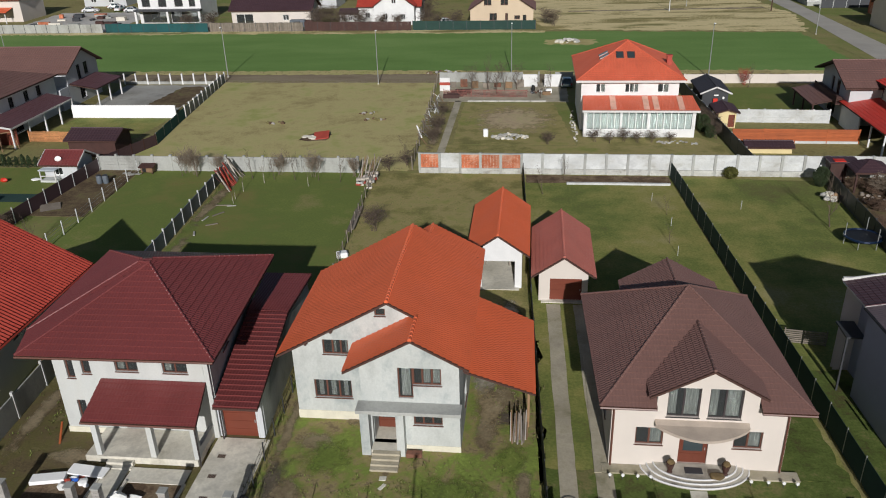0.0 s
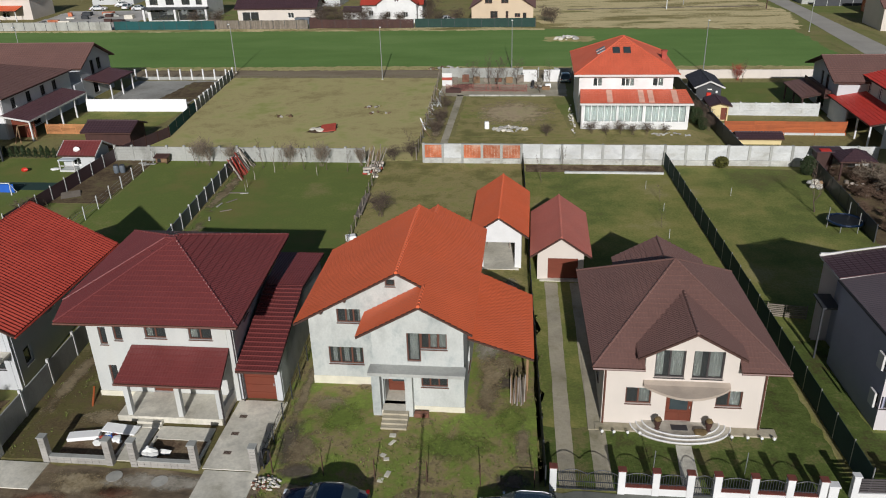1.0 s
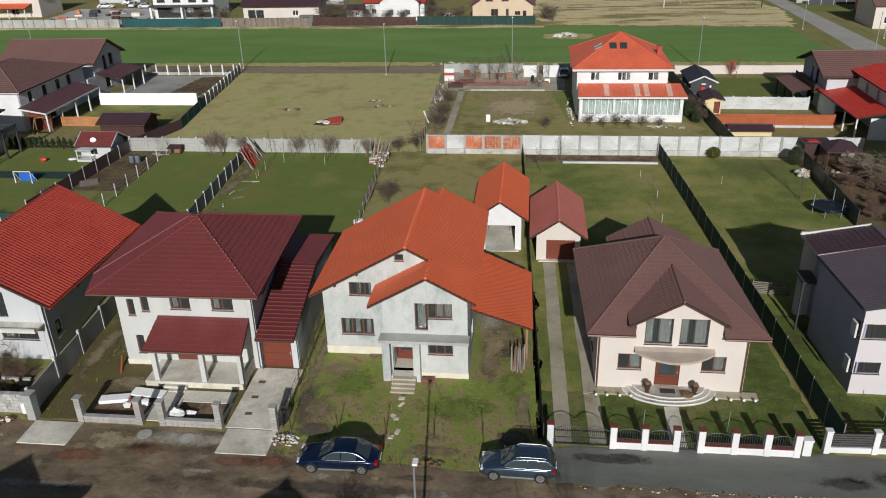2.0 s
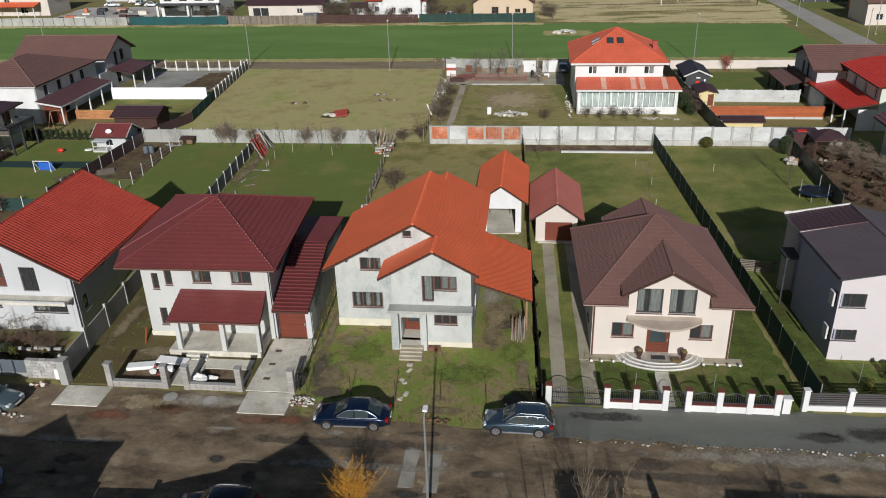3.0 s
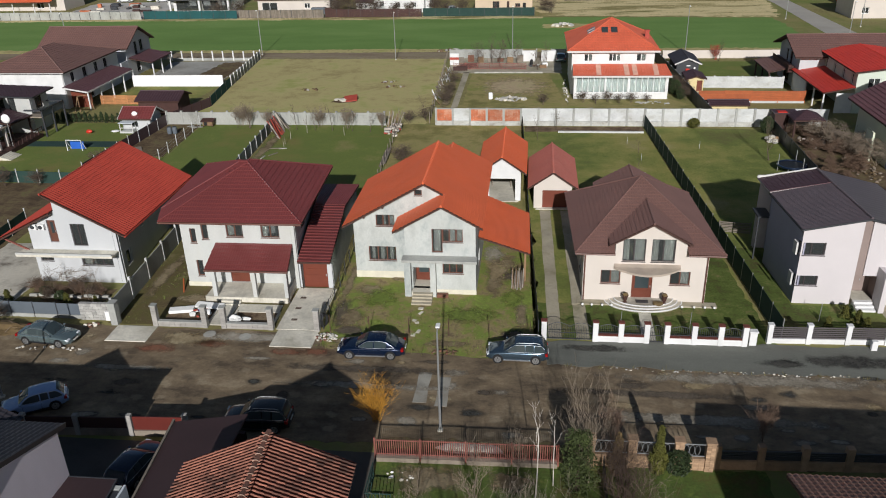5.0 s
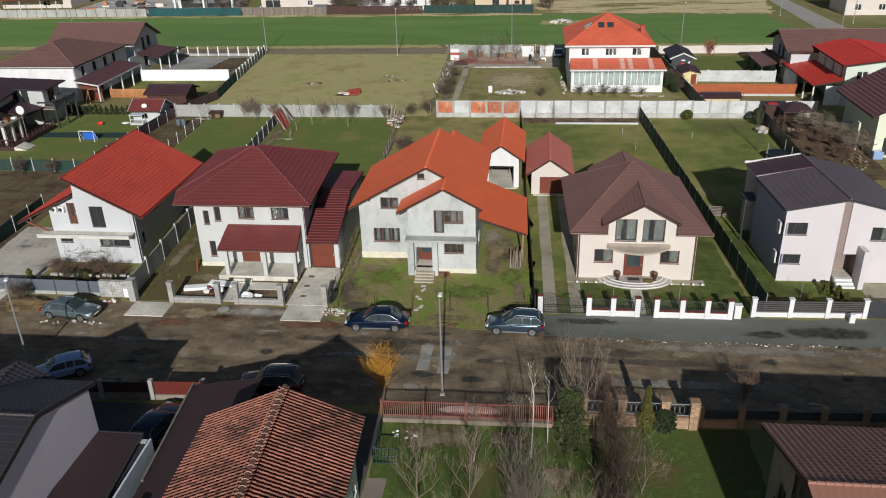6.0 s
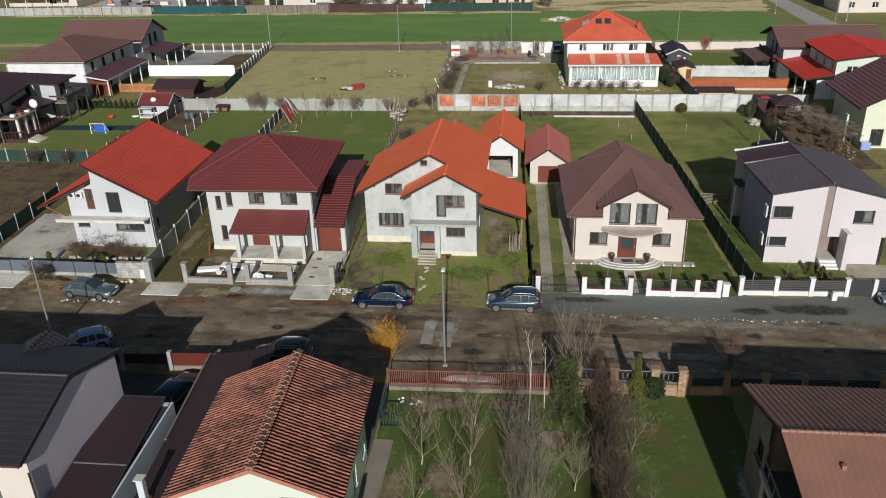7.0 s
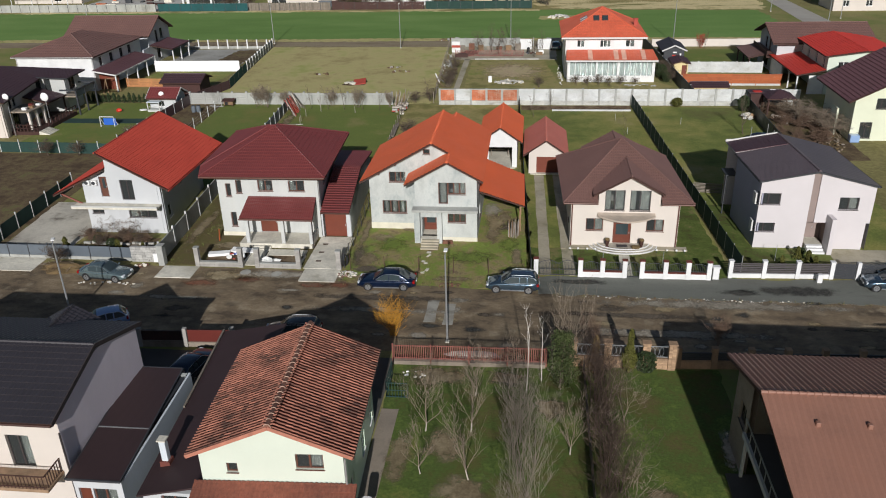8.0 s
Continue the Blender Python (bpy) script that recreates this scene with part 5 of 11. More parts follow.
# the white modern house
def modern_house():
    h = thing("house", 29, 6, "white modern two-storey house with a charcoal low gable roof", "house")
    Y = 0.1
    p0, p1 = (24.4, Y), (28.6, Y)
    cl, cr = ((28.9, 0, 7.12), Vector((-0.2, 0, 1)).normalized()), ((28.9, 0, 7.12), Vector((0.255, 0, 1)).normalized())
    o1 = [(0.12, 1.75, 4.1, 5.15), (0.05, 1.6, 1.55, 2.4)]
    wall(h, p0, p1, 0, 7.3, o1, "plaster_pink", cuts=(cl,), caps=(False, True))
    q0, q1 = (29.2, Y), (33.8, Y)
    wall(h, q0, q1, 2.5, 7.3, ((1.8, 3.4, 3.72, 4.86),), "plaster_pink", cuts=(cr,), caps=(True, False))
    wall(h, (30.6, Y), (33.5, Y), 0, 2.5, (), "plaster_pink")
    slab_part("recess_strip", h, "taupe", (28.6, 29.2, Y + 0.12, Y + 0.3, 2.5, 7.0))
    slab_part("recess_wall", h, "taupe", (28.6, 30.6, 1.6, 1.7, 0, 2.5), (28.6, 28.75, Y + 0.3, 1.6, 0, 2.5), (30.5, 30.62, Y + 0.31, 1.6, 0, 2.5), (28.6, 30.6, Y + 0.31, 1.6, 2.5, 2.6))
    wall(h, (33.8, Y), (33.8, 10.4), 0, 6.3, ((2, 3.5, 3.8, 4.9),), "plaster_pink", cuts=(cr,))
    wall(h, (33.8, 10.4), (24.4, 10.4), 0, 7.3, ((2, 4, 0.4, 2.5),), "plaster_pink", cuts=(cl, cr))
    # sunless side: the wall colour itself holds some of the bluish shade
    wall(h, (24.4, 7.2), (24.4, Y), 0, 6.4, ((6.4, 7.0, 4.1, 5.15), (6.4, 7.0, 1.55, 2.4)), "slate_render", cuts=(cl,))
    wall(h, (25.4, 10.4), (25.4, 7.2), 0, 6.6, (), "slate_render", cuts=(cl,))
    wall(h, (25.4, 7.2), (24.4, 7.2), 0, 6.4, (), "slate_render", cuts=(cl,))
    for o in o1:
        window(h, p0, p1, *o, panes=2, frame_mat="frame_dark", split=(0, 0.4, 1))
    window(h, q0, q1, 1.8, 3.4, 3.72, 4.86, panes=2, frame_mat="frame_dark", curtain=0.9)
    for o in ((6.4, 7.0, 4.1, 5.15), (6.4, 7.0, 1.55, 2.4)):
        window(h, (24.4, 7.2), (24.4, Y), *o, panes=1, frame_mat="frame_dark")
    for z in (4.1, 1.55):
        slab_part("shutter", h, "fascia", (24.08, 24.2, Y + 0.1, Y + 0.75, z, z + 1.0))
    window(h, (33.8, Y), (33.8, 10.4), 2, 3.5, 3.8, 4.9, frame_mat="frame_dark")
    door(h, (28.6, 1.5), (30.6, 1.5), 0.25, 1.3, 0.5, 2.4, "door_wood", 3)
    slab_part("porch_fin", h, "plaster_pink", (30.2, 30.6, -1.15, Y - 0.01, 0, 3.3), bevel=0.01)
    for k in range(3):
        slab_part("step", h, "white_paint", (28.75, 30.1, -0.35 - 0.35 * k, 0.0 - 0.35 * k, 0, 0.5 - 0.16 * k), bevel=0.01)
    slab_part("landing", h, "concrete", (28.75, 30.2, 0.0, 1.5, 0, 0.5))
    rl = lambda x: 7.22 - 0.2 * (28.9 - x)
    rr = lambda x: 7.22 - 0.255 * (x - 28.9)
    roof(h, [[(24.2, -0.1, rl(24.2)), (28.9, -0.1, 7.22), (28.9, 7.3, 7.22), (24.2, 7.3, rl(24.2))]], "r_slate", wave=0.22, row=0.35, amp=0.022, step=0.006, deck="metal_dark")
    roof(h, [[(28.9, -0.1, 7.22), (33.95, -0.1, rr(33.95)), (33.95, 10.6, rr(33.95)), (28.9, 10.6, 7.22)]], "r_slate", wave=0.6, row=2.0, amp=0.01, step=0.01, deck="metal_dark", lines=(((28.9, -0.1, 7.22), (28.9, 10.6, 7.22)),))
    roof(h, [[(24.2, 7.35, rl(24.2) + 0.05), (28.85, 7.35, 7.2), (28.85, 10.6, 7.2), (24.2, 10.6, rl(24.2) + 0.05)]], "r_plum", wave=0.3, row=0.4, amp=0.02, step=0.02, deck="fascia", thick=0.09)
    slab_part("parapet_trim", h, "fascia", (24.2, 28.9, 10.6, 10.75, 6.3, 6.6))
    bm = bmesh.new()
    beam(bm, (24.15, 10.68, rl(24.2) + 0.16), (28.9, 10.68, 7.3), 0.1, 0.1)
    part("verge", bm, "fascia", h)
    bm = bmesh.new()
    beam(bm, (24.15, 7.32, rl(24.2) + 0.12), (28.9, 7.32, 7.28), 0.06, 0.05)
    part("verge", bm, "r_wine", h)
    gutter(h, (24.15, -0.1, rl(24.2) - 0.05), (24.15, 7.3, rl(24.2) - 0.05), "trim")
    gutter(h, (34.0, -0.1, rr(33.95) - 0.05), (34.0, 10.6, rr(33.95) - 0.05), "trim")
    for ob in h.children_recursive:
        if ob.type == "MESH":
            for v in ob.data.vertices:
                v.co.x -= 0.06 * (v.co.y - Y)
    # rear terrace frame
    slab_part("terrace_roof", h, "metal_dark", (23.2, 24.3, 7.6, 9.6, 3.9, 4.02))
    slab_part("terrace_post", h, "metal_dark", (23.25, 23.37, 7.7, 7.82, 0, 3.9), bevel=0.01)


modern_house()


# the white house with the red single-slope roof
def red_house():
    h = thing("house", -33, 6, "white rendered house with a red metal tile roof", "house")
    Y = 0.35
    zf = lambda x: 4.85 + (8.25 - 4.85) * (-28.5 - x) / 6.3
    k = (8.25 - 4.85) / 6.3
    cut = ((-28.5, 0, 4.85 - 0.14), Vector((k, 0, 1)).normalized())
    low = ((-34.8, 0, 6.5), Vector((-0.5, 0, 1)).normalized())
    p0, p1 = (-34.7, Y), (-29.7, Y)
    o1 = [(1.15, 2.4, 3.4, 5.4), (1.5, 4.25, 1.6, 2.52)]
    wall(h, p0, p1, 0, 8.2, o1, "plaster_white", cuts=(cut,))
    w0, w1 = (-37.3, Y), (-34.7, Y)
    o2 = [(1.75, 2.5, 3.7, 5.7), (0.45, 1.6, 1.94, 2.62)]
    wall(h, w0, w1, 0, 6.6, o2, "plaster_white", cuts=(low,))
    wall(h, (-29.7, Y), (-31.0, 12.8), 0, 5.6, ((1.2, 2.2, 1.1, 2.4), (5.2, 5.9, 3.0, 3.9), (9, 10, 3.0, 4.0)), "plaster_white", cuts=(cut,))
    wall(h, (-31.0, 12.8), (-37.3, 12.8), 0, 8.2, (), "plaster_white", cuts=(cut, low))
    wall(h, (-34.7, 12.8), (-34.7, Y + 0.31), 5.5, 8.1, (), "plaster_white", cuts=(cut,))
    wall(h, (-37.3, 12.8), (-37.3, Y), 0, 5.4, ((8, 9.5, 1, 2.2),), "plaster_white", cuts=(low,))
    window(h, p0, p1, *o1[0], panes=2, kind="balcony_door", sill=False, frame_mat="frame_dark")
    window(h, p0, p1, *o1[1], panes=3, frame_mat="frame_dark", curtain=0.4)
    door(h, w0, w1, *o2[0], "frame_brown", 2, kind="balcony_door", glazed=True)
    window(h, w0, w1, *o2[1], panes=2, frame_mat="frame_dark")
    for o in ((1.2, 2.2, 1.1, 2.4), (5.2, 5.9, 3.0, 3.9), (9, 10, 3.0, 4.0)):
        window(h, (-29.7, Y), (-31.0, 12.8), *o, panes=1, frame_mat="frame_white")
    slab_part("balcony_slab", h, "concrete", (-38.2, -29.75, -0.85, Y - 0.01, 2.85, 3.05), bevel=0.02)
    slab_part("balcony_kerb", h, "plaster_dirty", (-38.2, -29.75, -0.85, -0.73, 3.05, 3.2))
    roof(h, [[(-34.85, -0.6, zf(-34.85)), (-28.45, -0.6, zf(-28.45)), (-28.45, 13.4, zf(-28.45)), (-34.85, 13.4, zf(-34.85))]], "r_red", wave=0.3, row=0.36, amp=0.075, step=0.02, lines=(((-34.9, -0.6, zf(-34.85)), (-34.9, 13.4, zf(-34.85))),), cap=0.07)
    roof(h, [[(-34.75, -0.3, 6.55), (-34.75, 13.2, 6.55), (-40.1, 13.2, 3.95), (-40.1, -0.3, 3.95)]], "r_red", wave=0.3, row=0.36, amp=0.075, step=0.02)
    for y in (0.2, 4.5, 9, 12.8):
        bm = bmesh.new()
        beam(bm, (-39.6, y, 4.0), (-37.35, y, 2.9), 0.12)
        part("strut", bm, "rail_red", h)
    gutter(h, (-28.38, -0.6, 4.75), (-28.38, 13.4, 4.75), "r_red")
    for x in (-36.9, -36.2):
        ob = slab_part("air_conditioner", h, "frame_white", (x, x + 0.5, Y - 0.3, Y - 0.01, 4.9, 5.4), bevel=0.03)
        bm = bmesh.new()
        tube(bm, [(x + 0.2, Y - 0.31, 5.15), (x + 0.2, Y - 0.33, 5.15)], 0.18, 12)
        part("fan_grille", bm, "metal_dark", ob)


red_house()


# garages behind the front row
def garage(x0, x1, y0, y1, eave, ridge, mat, wallmat, opening, open_front, label, over=0.6):
    h = thing("garage", (x0 + x1) / 2, (y0 + y1) / 2, label, "garage")
    xm = (x0 + x1) / 2
    s = (ridge - eave) / ((x1 - x0) / 2 + over)
    cuts = [((xm, 0, ridge - 0.1), Vector((s, 0, 1)).normalized()), ((xm, 0, ridge - 0.1), Vector((-s, 0, 1)).normalized())]
    wall(h, (x0, y0), (x1, y0), 0, ridge, (opening,), wallmat, 0.25, cuts)
    wall(h, (x1, y0), (x1, y1), 0, ridge, (), wallmat, 0.25, cuts)
    wall(h, (x1, y1), (x0, y1), 0, ridge, (), wallmat, 0.25, cuts)
    wall(h, (x0, y1), (x0, y0), 0, ridge, (), wallmat, 0.25, cuts)
    slab_part("floor", h, "concrete", (x0 + 0.2, x1 - 0.2, y0 - 0.4, y1 - 0.2, 0, 0.08))
    if not open_front:
        door(h, (x0, y0), (x1, y0), opening[0], opening[1], 0.02, opening[3], "garage_door", 4, kind="garage_door")
    a, b = x0 - over, x1 + over
    za = ridge - s * (xm - a)
    roof(h, [[(a, y0 - 0.35, za), (xm, y0 - 0.35, ridge), (xm, y1 + 0.3, ridge), (a, y1 + 0.3, za)],
             [(xm, y0 - 0.35, ridge), (b, y0 - 0.35, za), (b, y1 + 0.3, za), (xm, y1 + 0.3, ridge)]], mat,
         lines=(((xm, y0 - 0.35, ridge), (xm, y1 + 0.3, ridge)),), wave=0.2, row=0.38, amp=0.018, step=0.04)
    return h


garage(-0.6, 3.2, 20.3, 30.2, 3.0, 4.75, "r_orange", "white_paint", (0.6, 3.25, 0.0, 2.4), True, "white open garage with an orange metal roof")
garage(4.55, 8.3, 18.4, 27.2, 2.2, 3.92, "r_rust", "plaster_cream", (0.85, 3.3, 0.0, 1.95), False, "cream garage with a reddish-brown roof and brown door")


def workbench(x, y):
    t = thing("workbench", x, y, "old workbench with dark tools in the open garage", "workbench", 0.08)
    part("bench_top", bevelled(boxes((x - 1.1, x + 1.1, y - 0.35, y + 0.35, 0.86, 0.93)), 0.01), "wood_grey", t)
    for dx in (-1.0, 1.0):
        for dy in (-0.28, 0.28):
            part("leg", boxes((x + dx - 0.05, x + dx + 0.05, y + dy - 0.05, y + dy + 0.05, 0.08, 0.86)), "wood_grey", t)
    for k, (dx, w, hh) in enumerate(((-0.7, 0.3, 0.22), (-0.15, 0.35, 0.34), (0.45, 0.22, 0.18), (0.8, 0.16, 0.3))):
        lump(bm := bmesh.new(), x + dx, y, 0.93 + hh * 0.45, w, 0.22, hh * 0.5, k, 0.4, 1)
        part("tool_bag", bm, "metal_dark", t)


workbench(1.1, 24.5)


# ---- walls and fences ----
def fence(name, label, p0, p1, bays, height, post=0.12, post_h=None, postmat="concrete_wall", panelmat="concrete_wall", style="panel", base=0.0, basemat="concrete_wall", category="fence", thick=0.05, gap=0.04, capmat=None, lean=0.0, kind="", seed=0, skip=(), nopost=()):
    """A fence of posts and bays. style: panel (one sheet a bay), boards (upright), slats (level), rails (two wires), pickets."""
    p0, p1 = Vector((*p0, 0)), Vector((*p1, 0))
    f = thing(name, (p0.x + p1.x) / 2, (p0.y + p1.y) / 2, label, category, kind=kind)
    d = (p1 - p0) / bays
    u = d.normalized()
    yaw = math.atan2(u.y, u.x)
    ph = post_h or height + 0.06
    rng = random.Random(seed)

    def at(name, bm, mat, k, a):
        """Places a piece built along x at its bay."""
        rot = Matrix.Translation(p0 + d * k + u * a) @ Matrix.Rotation(yaw, 4, "Z")
        bmesh.ops.transform(bm, matrix=rot, verts=bm.verts[:])
        return part(name, bm, mat, f)

    L = d.length
    for k in range(bays + 1):
        if k in nopost:
            continue
        h = ph + rng.uniform(-0.04, 0.04)
        bm = boxes((-post / 2, post / 2, -post / 2, post / 2, 0, h))
        if post > 0.15:
            bevelled(bm, 0.015)
        ob = at("post", bm, postmat, k, 0)
        if capmat:
            bm = boxes((-post * 0.62, post * 0.62, -post * 0.62, post * 0.62, h, h + 0.07))
            rot = Matrix.Translation(p0 + d * k) @ Matrix.Rotation(yaw, 4, "Z")
            bmesh.ops.transform(bevelled(bm, 0.015), matrix=rot, verts=bm.verts[:])
            part("cap", bm, capmat, ob)
    for k in range(bays):
        if k in skip:
            continue
        a0, a1 = post / 2, L - post / 2
        h = height + rng.uniform(-0.03, 0.03)
        if base:
            at("plinth", boxes((a0 + 0.002, a1 - 0.002, -thick * 1.6, thick * 1.6, 0, base)), basemat, k, 0)
        z0 = base + 0.01 if base else 0.02
        if style == "panel":
            at("panel", bevelled(boxes((a0, a1, -thick / 2, thick / 2, z0, h)), 0.008), panelmat, k, 0)
        elif style == "courses":
            n = 5
            for j in range(n):
                lo, hi = z0 + (h - z0) * j / n, z0 + (h - z0) * (j + 1) / n - 0.012
                at("panel", boxes((a0, a1, -thick / 2 - 0.004 * (j % 2), thick / 2, lo, hi)), panelmat, k, 0)
        elif style == "boards":
            n = max(3, int(L / 0.22))
            for j in range(n):
                b0, b1 = a0 + (a1 - a0) * j / n, a0 + (a1 - a0) * (j + 1) / n - gap * 0.4
                at("board", boxes((b0, b1, -thick / 2, thick / 2, z0, h + rng.uniform(-0.04, 0.04))), panelmat, k, 0)
        elif style == "slats":
            n = max(4, int((h - z0) / 0.15))
            for j in range(n):
                lo = z0 + (h - z0) * j / n
                at("slat", boxes((a0, a1, -thick / 2, thick / 2, lo + gap / 2, lo + (h - z0) / n - gap / 2)), panelmat, k, 0)
        elif style == "pickets":
            n = max(4, int(L / 0.13))
            for z in (z0 + 0.1, h - 0.12):
                at("rail", boxes((a0, a1, -0.02, 0.02, z, z + 0.05)), panelmat, k, 0)
            for j in range(n):
                c = a0 + (a1 - a0) * (j + 0.5) / n
                at("picket", boxes((c - 0.022, c + 0.022, -0.035, -0.021, z0, h)), panelmat, k, 0)
        elif style == "wires":
            for z in (0.35, 0.8, h - 0.05):
                at("wire", boxes((a0, a1, -0.008, 0.008, z, z + 0.016)), panelmat, k, 0)
    return f


# back wall of concrete bays with brick infill
def back_wall():
    w = thing("boundary_wall", 16, 47.3, "long limewashed concrete boundary wall with orange brick bays", "wall")
    xs = [-8.6, -6.35, -4.05, -1.8, 0.45, 2.75] + [2.75 + 2.3 * k for k in range(1, 18)]
    zt = 2.3
    for i, (a, b) in enumerate(zip(xs, xs[1:])):
        part("pillar", bevelled(boxes((a - 0.14, a + 0.14, 47.05, 47.42, 0, zt + 0.02 + 0.05 * (i % 3 == 0))), 0.015), "concrete_wall", w)
        part("plinth", boxes((a + 0.14, b - 0.14, 47.0, 47.4, 0, 0.62)), "plinth_worn", w)
        if i in (0, 2, 3, 4):
            bay = part("brick_bay", boxes((a + 0.14, b - 0.14, 47.2, 47.38, 0.62, zt - 0.12)), "concrete", w)
            bm = bmesh.new()
            n = int((b - a - 0.28) / 0.3)
            for r in range(8):
                for c in range(n):
                    x = a + 0.15 + (b - a - 0.3) * (c + (0.0 if r % 2 else 0.02)) / n
                    box(bm, x, x + (b - a - 0.3) / n - 0.012, 47.17, 47.2, 0.63 + r * 0.194, 0.63 + r * 0.194 + 0.18)
            tagged(part("brick", bm, "brick_orange", bay), kind="stuff")
        else:
            part("panel", bevelled(boxes((a + 0.14, b - 0.14, 47.16, 47.3, 0.62, zt + 0.015 * ((i * 7) % 3))), 0.01), "wall_pale", w)
        if i in (0, 2, 3, 4):
            part("coping", boxes((a + 0.14, b - 0.14, 47.12, 47.4, zt - 0.12, zt)), "concrete_wall", w)


back_wall()
fence("boundary_wall", "weathered grey block wall along the meadow", (-46.3, 46.9), (-15.6, 46.9), 14, 1.75, 0.28, 1.95, "concrete_wall", "concrete_wall", "courses", category="wall", thick=0.16, seed=3)

# front fence of the cream house
def cream_fence():
    f = thing("front_fence", 12, -6.35, "low white front fence with red-capped posts and dark mesh panels", "fence")
    xs = [5.4, 9.05, 10.85, 12.65, 14.05, 15.93, 17.75, 19.4]
    for x in xs:
        ob = part("post", bevelled(boxes((x - 0.19, x + 0.19, -6.55, -6.17, 0, 1.58)), 0.02), "white_paint", f)
        part("cap", bevelled(boxes((x - 0.23, x + 0.23, -6.59, -6.13, 1.58, 1.64)), 0.02), "cap_brown", ob)
    for a, b in ((1, 2), (2, 3), (4, 5), (5, 6), (6, 7)):
        x0, x1 = xs[a] + 0.19, xs[b] - 0.19
        ob = part("low_wall", boxes((x0, x1, -6.5, -6.25, 0, 0.52)), "white_paint", f)
        part("coping", boxes((x0, x1, -6.53, -6.22, 0.52, 0.57)), "cap_brown", ob)
        for k in range(int((x1 - x0) / 0.14)):
            x = x0 + 0.07 + k * 0.14
            hgt = 1.2 + 0.2 * math.sin(math.pi * (x - x0) / (x1 - x0))
            part("bar", boxes((x - 0.012, x + 0.012, -6.38, -6.355, 0.6, hgt)), "metal_dark", f)
        bm = bmesh.new()
        n = 8
        tube(bm, [(x0 + (x1 - x0) * i / n, -6.37, 1.2 + 0.2 * math.sin(math.pi * i / n)) for i in range(n + 1)], 0.025, 5)
        part("top_rail", bm, "metal_dark", f)
        part("bottom_rail", boxes((x0, x1, -6.385, -6.35, 0.68, 0.72)), "metal_dark", f)
    for a, b, nm in ((0, 1, "drive_gate"), (3, 4, "wicket")):
        x0, x1 = xs[a] + 0.21, xs[b] - 0.21
        g = part(nm, boxes((x0, x1, -6.39, -6.34, 0.08, 0.14), (x0, x1, -6.39, -6.34, 0.6, 0.64)), "metal_dark", f)
        m = (x0 + x1) / 2
        for lo, hi in ((x0, m), (m, x1)) if nm == "drive_gate" else ((x0, x1),):
            bm = bmesh.new()
            tube(bm, [(lo + (hi - lo) * i / 8, -6.365, 1.15 + 0.3 * math.sin(math.pi * i / 8)) for i in range(9)], 0.025, 5)
            part("arch_rail", bm, "metal_dark", g)
        for k in range(int((x1 - x0) / 0.12)):
            x = x0 + 0.06 + k * 0.12
            part("bar", boxes((x - 0.011, x + 0.011, -6.375, -6.35, 0.14, 1.3)), "metal_dark", g)


cream_fence()
fence("front_fence", "white posts with dark level slats on a low white wall", (21.2, -5.85), (29.2, -5.6), 3, 1.35, 0.34, 1.5, "white_paint", "metal_taupe", "slats", base=0.38, basemat="white_paint", capmat="white_paint", thick=0.04, gap=0.05)
fence("sliding_gate", "dark slatted driveway gate between white posts", (31.2, -5.7), (37.6, -5.6), 2, 1.45, 0.3, 1.55, "white_paint", "metal_dark", "slats", thick=0.04, gap=0.03, category="gate")
fence("garden_gate", "dark metal garden gate", (29.45, -5.6), (30.95, -5.7), 1, 1.4, 0.06, 1.45, "metal_dark", "metal_dark", "slats", thick=0.04, gap=0.02, category="gate")
single("mailbox", bevelled(boxes((19.75, 20.25, -6.35, -5.95, 0, 1.05), (19.7, 20.3, -6.4, -5.9, 1.05, 1.15)), 0.02), "white_paint", "white meter box beside the fence", "meter box")
single("meter_box", bevelled(boxes((27.9, 28.3, -6.5, -6.2, 0, 0.75)), 0.03), "white_paint", "small white meter box on the pavement", "meter box")

# block posts in front of the burgundy-roofed house
def block_fence():
    f = thing("front_fence", -18, -6.25, "unfinished grey block fence of posts and low walls", "fence")
    xs = [-24.0, -20.1, -18.6, -14.95, -11.4]
    for x in xs:
        for k in range(8):
            part("block", bevelled(boxes((x - 0.2, x + 0.2, -6.45, -6.05, k * 0.22, k * 0.22 + 0.21)), 0.012), "block", f)
        part("cap", boxes((x - 0.24, x + 0.24, -6.49, -6.01, 1.76, 1.83)), "concrete_wall", f)
    for a, b in ((-23.8, -20.3), (-18.4, -15.15)):
        n = 8
        for r in range(2):
            for k in range(n):
                x0 = a + (b - a) * k / n
                part("block", bevelled(boxes((x0 + 0.004, x0 + (b - a) / n - 0.006, -6.4, -6.12, r * 0.21, r * 0.21 + 0.2)), 0.01), "block", f)
        part("coping", boxes((a, b, -6.42, -6.1, 0.42, 0.48)), "concrete_wall", f)


block_fence()
for i, (x, y) in enumerate(((-19.4, -7.3), (-16.6, -7.5))):
    bm = bmesh.new()
    bmesh.ops.create_cone(bm, cap_ends=True, segments=20, radius1=0.48, radius2=0.46, depth=0.06)
    bmesh.ops.translate(bm, verts=bm.verts[:], vec=(x, y, 0.03))
    single("manhole_cover", bm, "slab_pale", "round concrete manhole cover set in mud", "manhole")

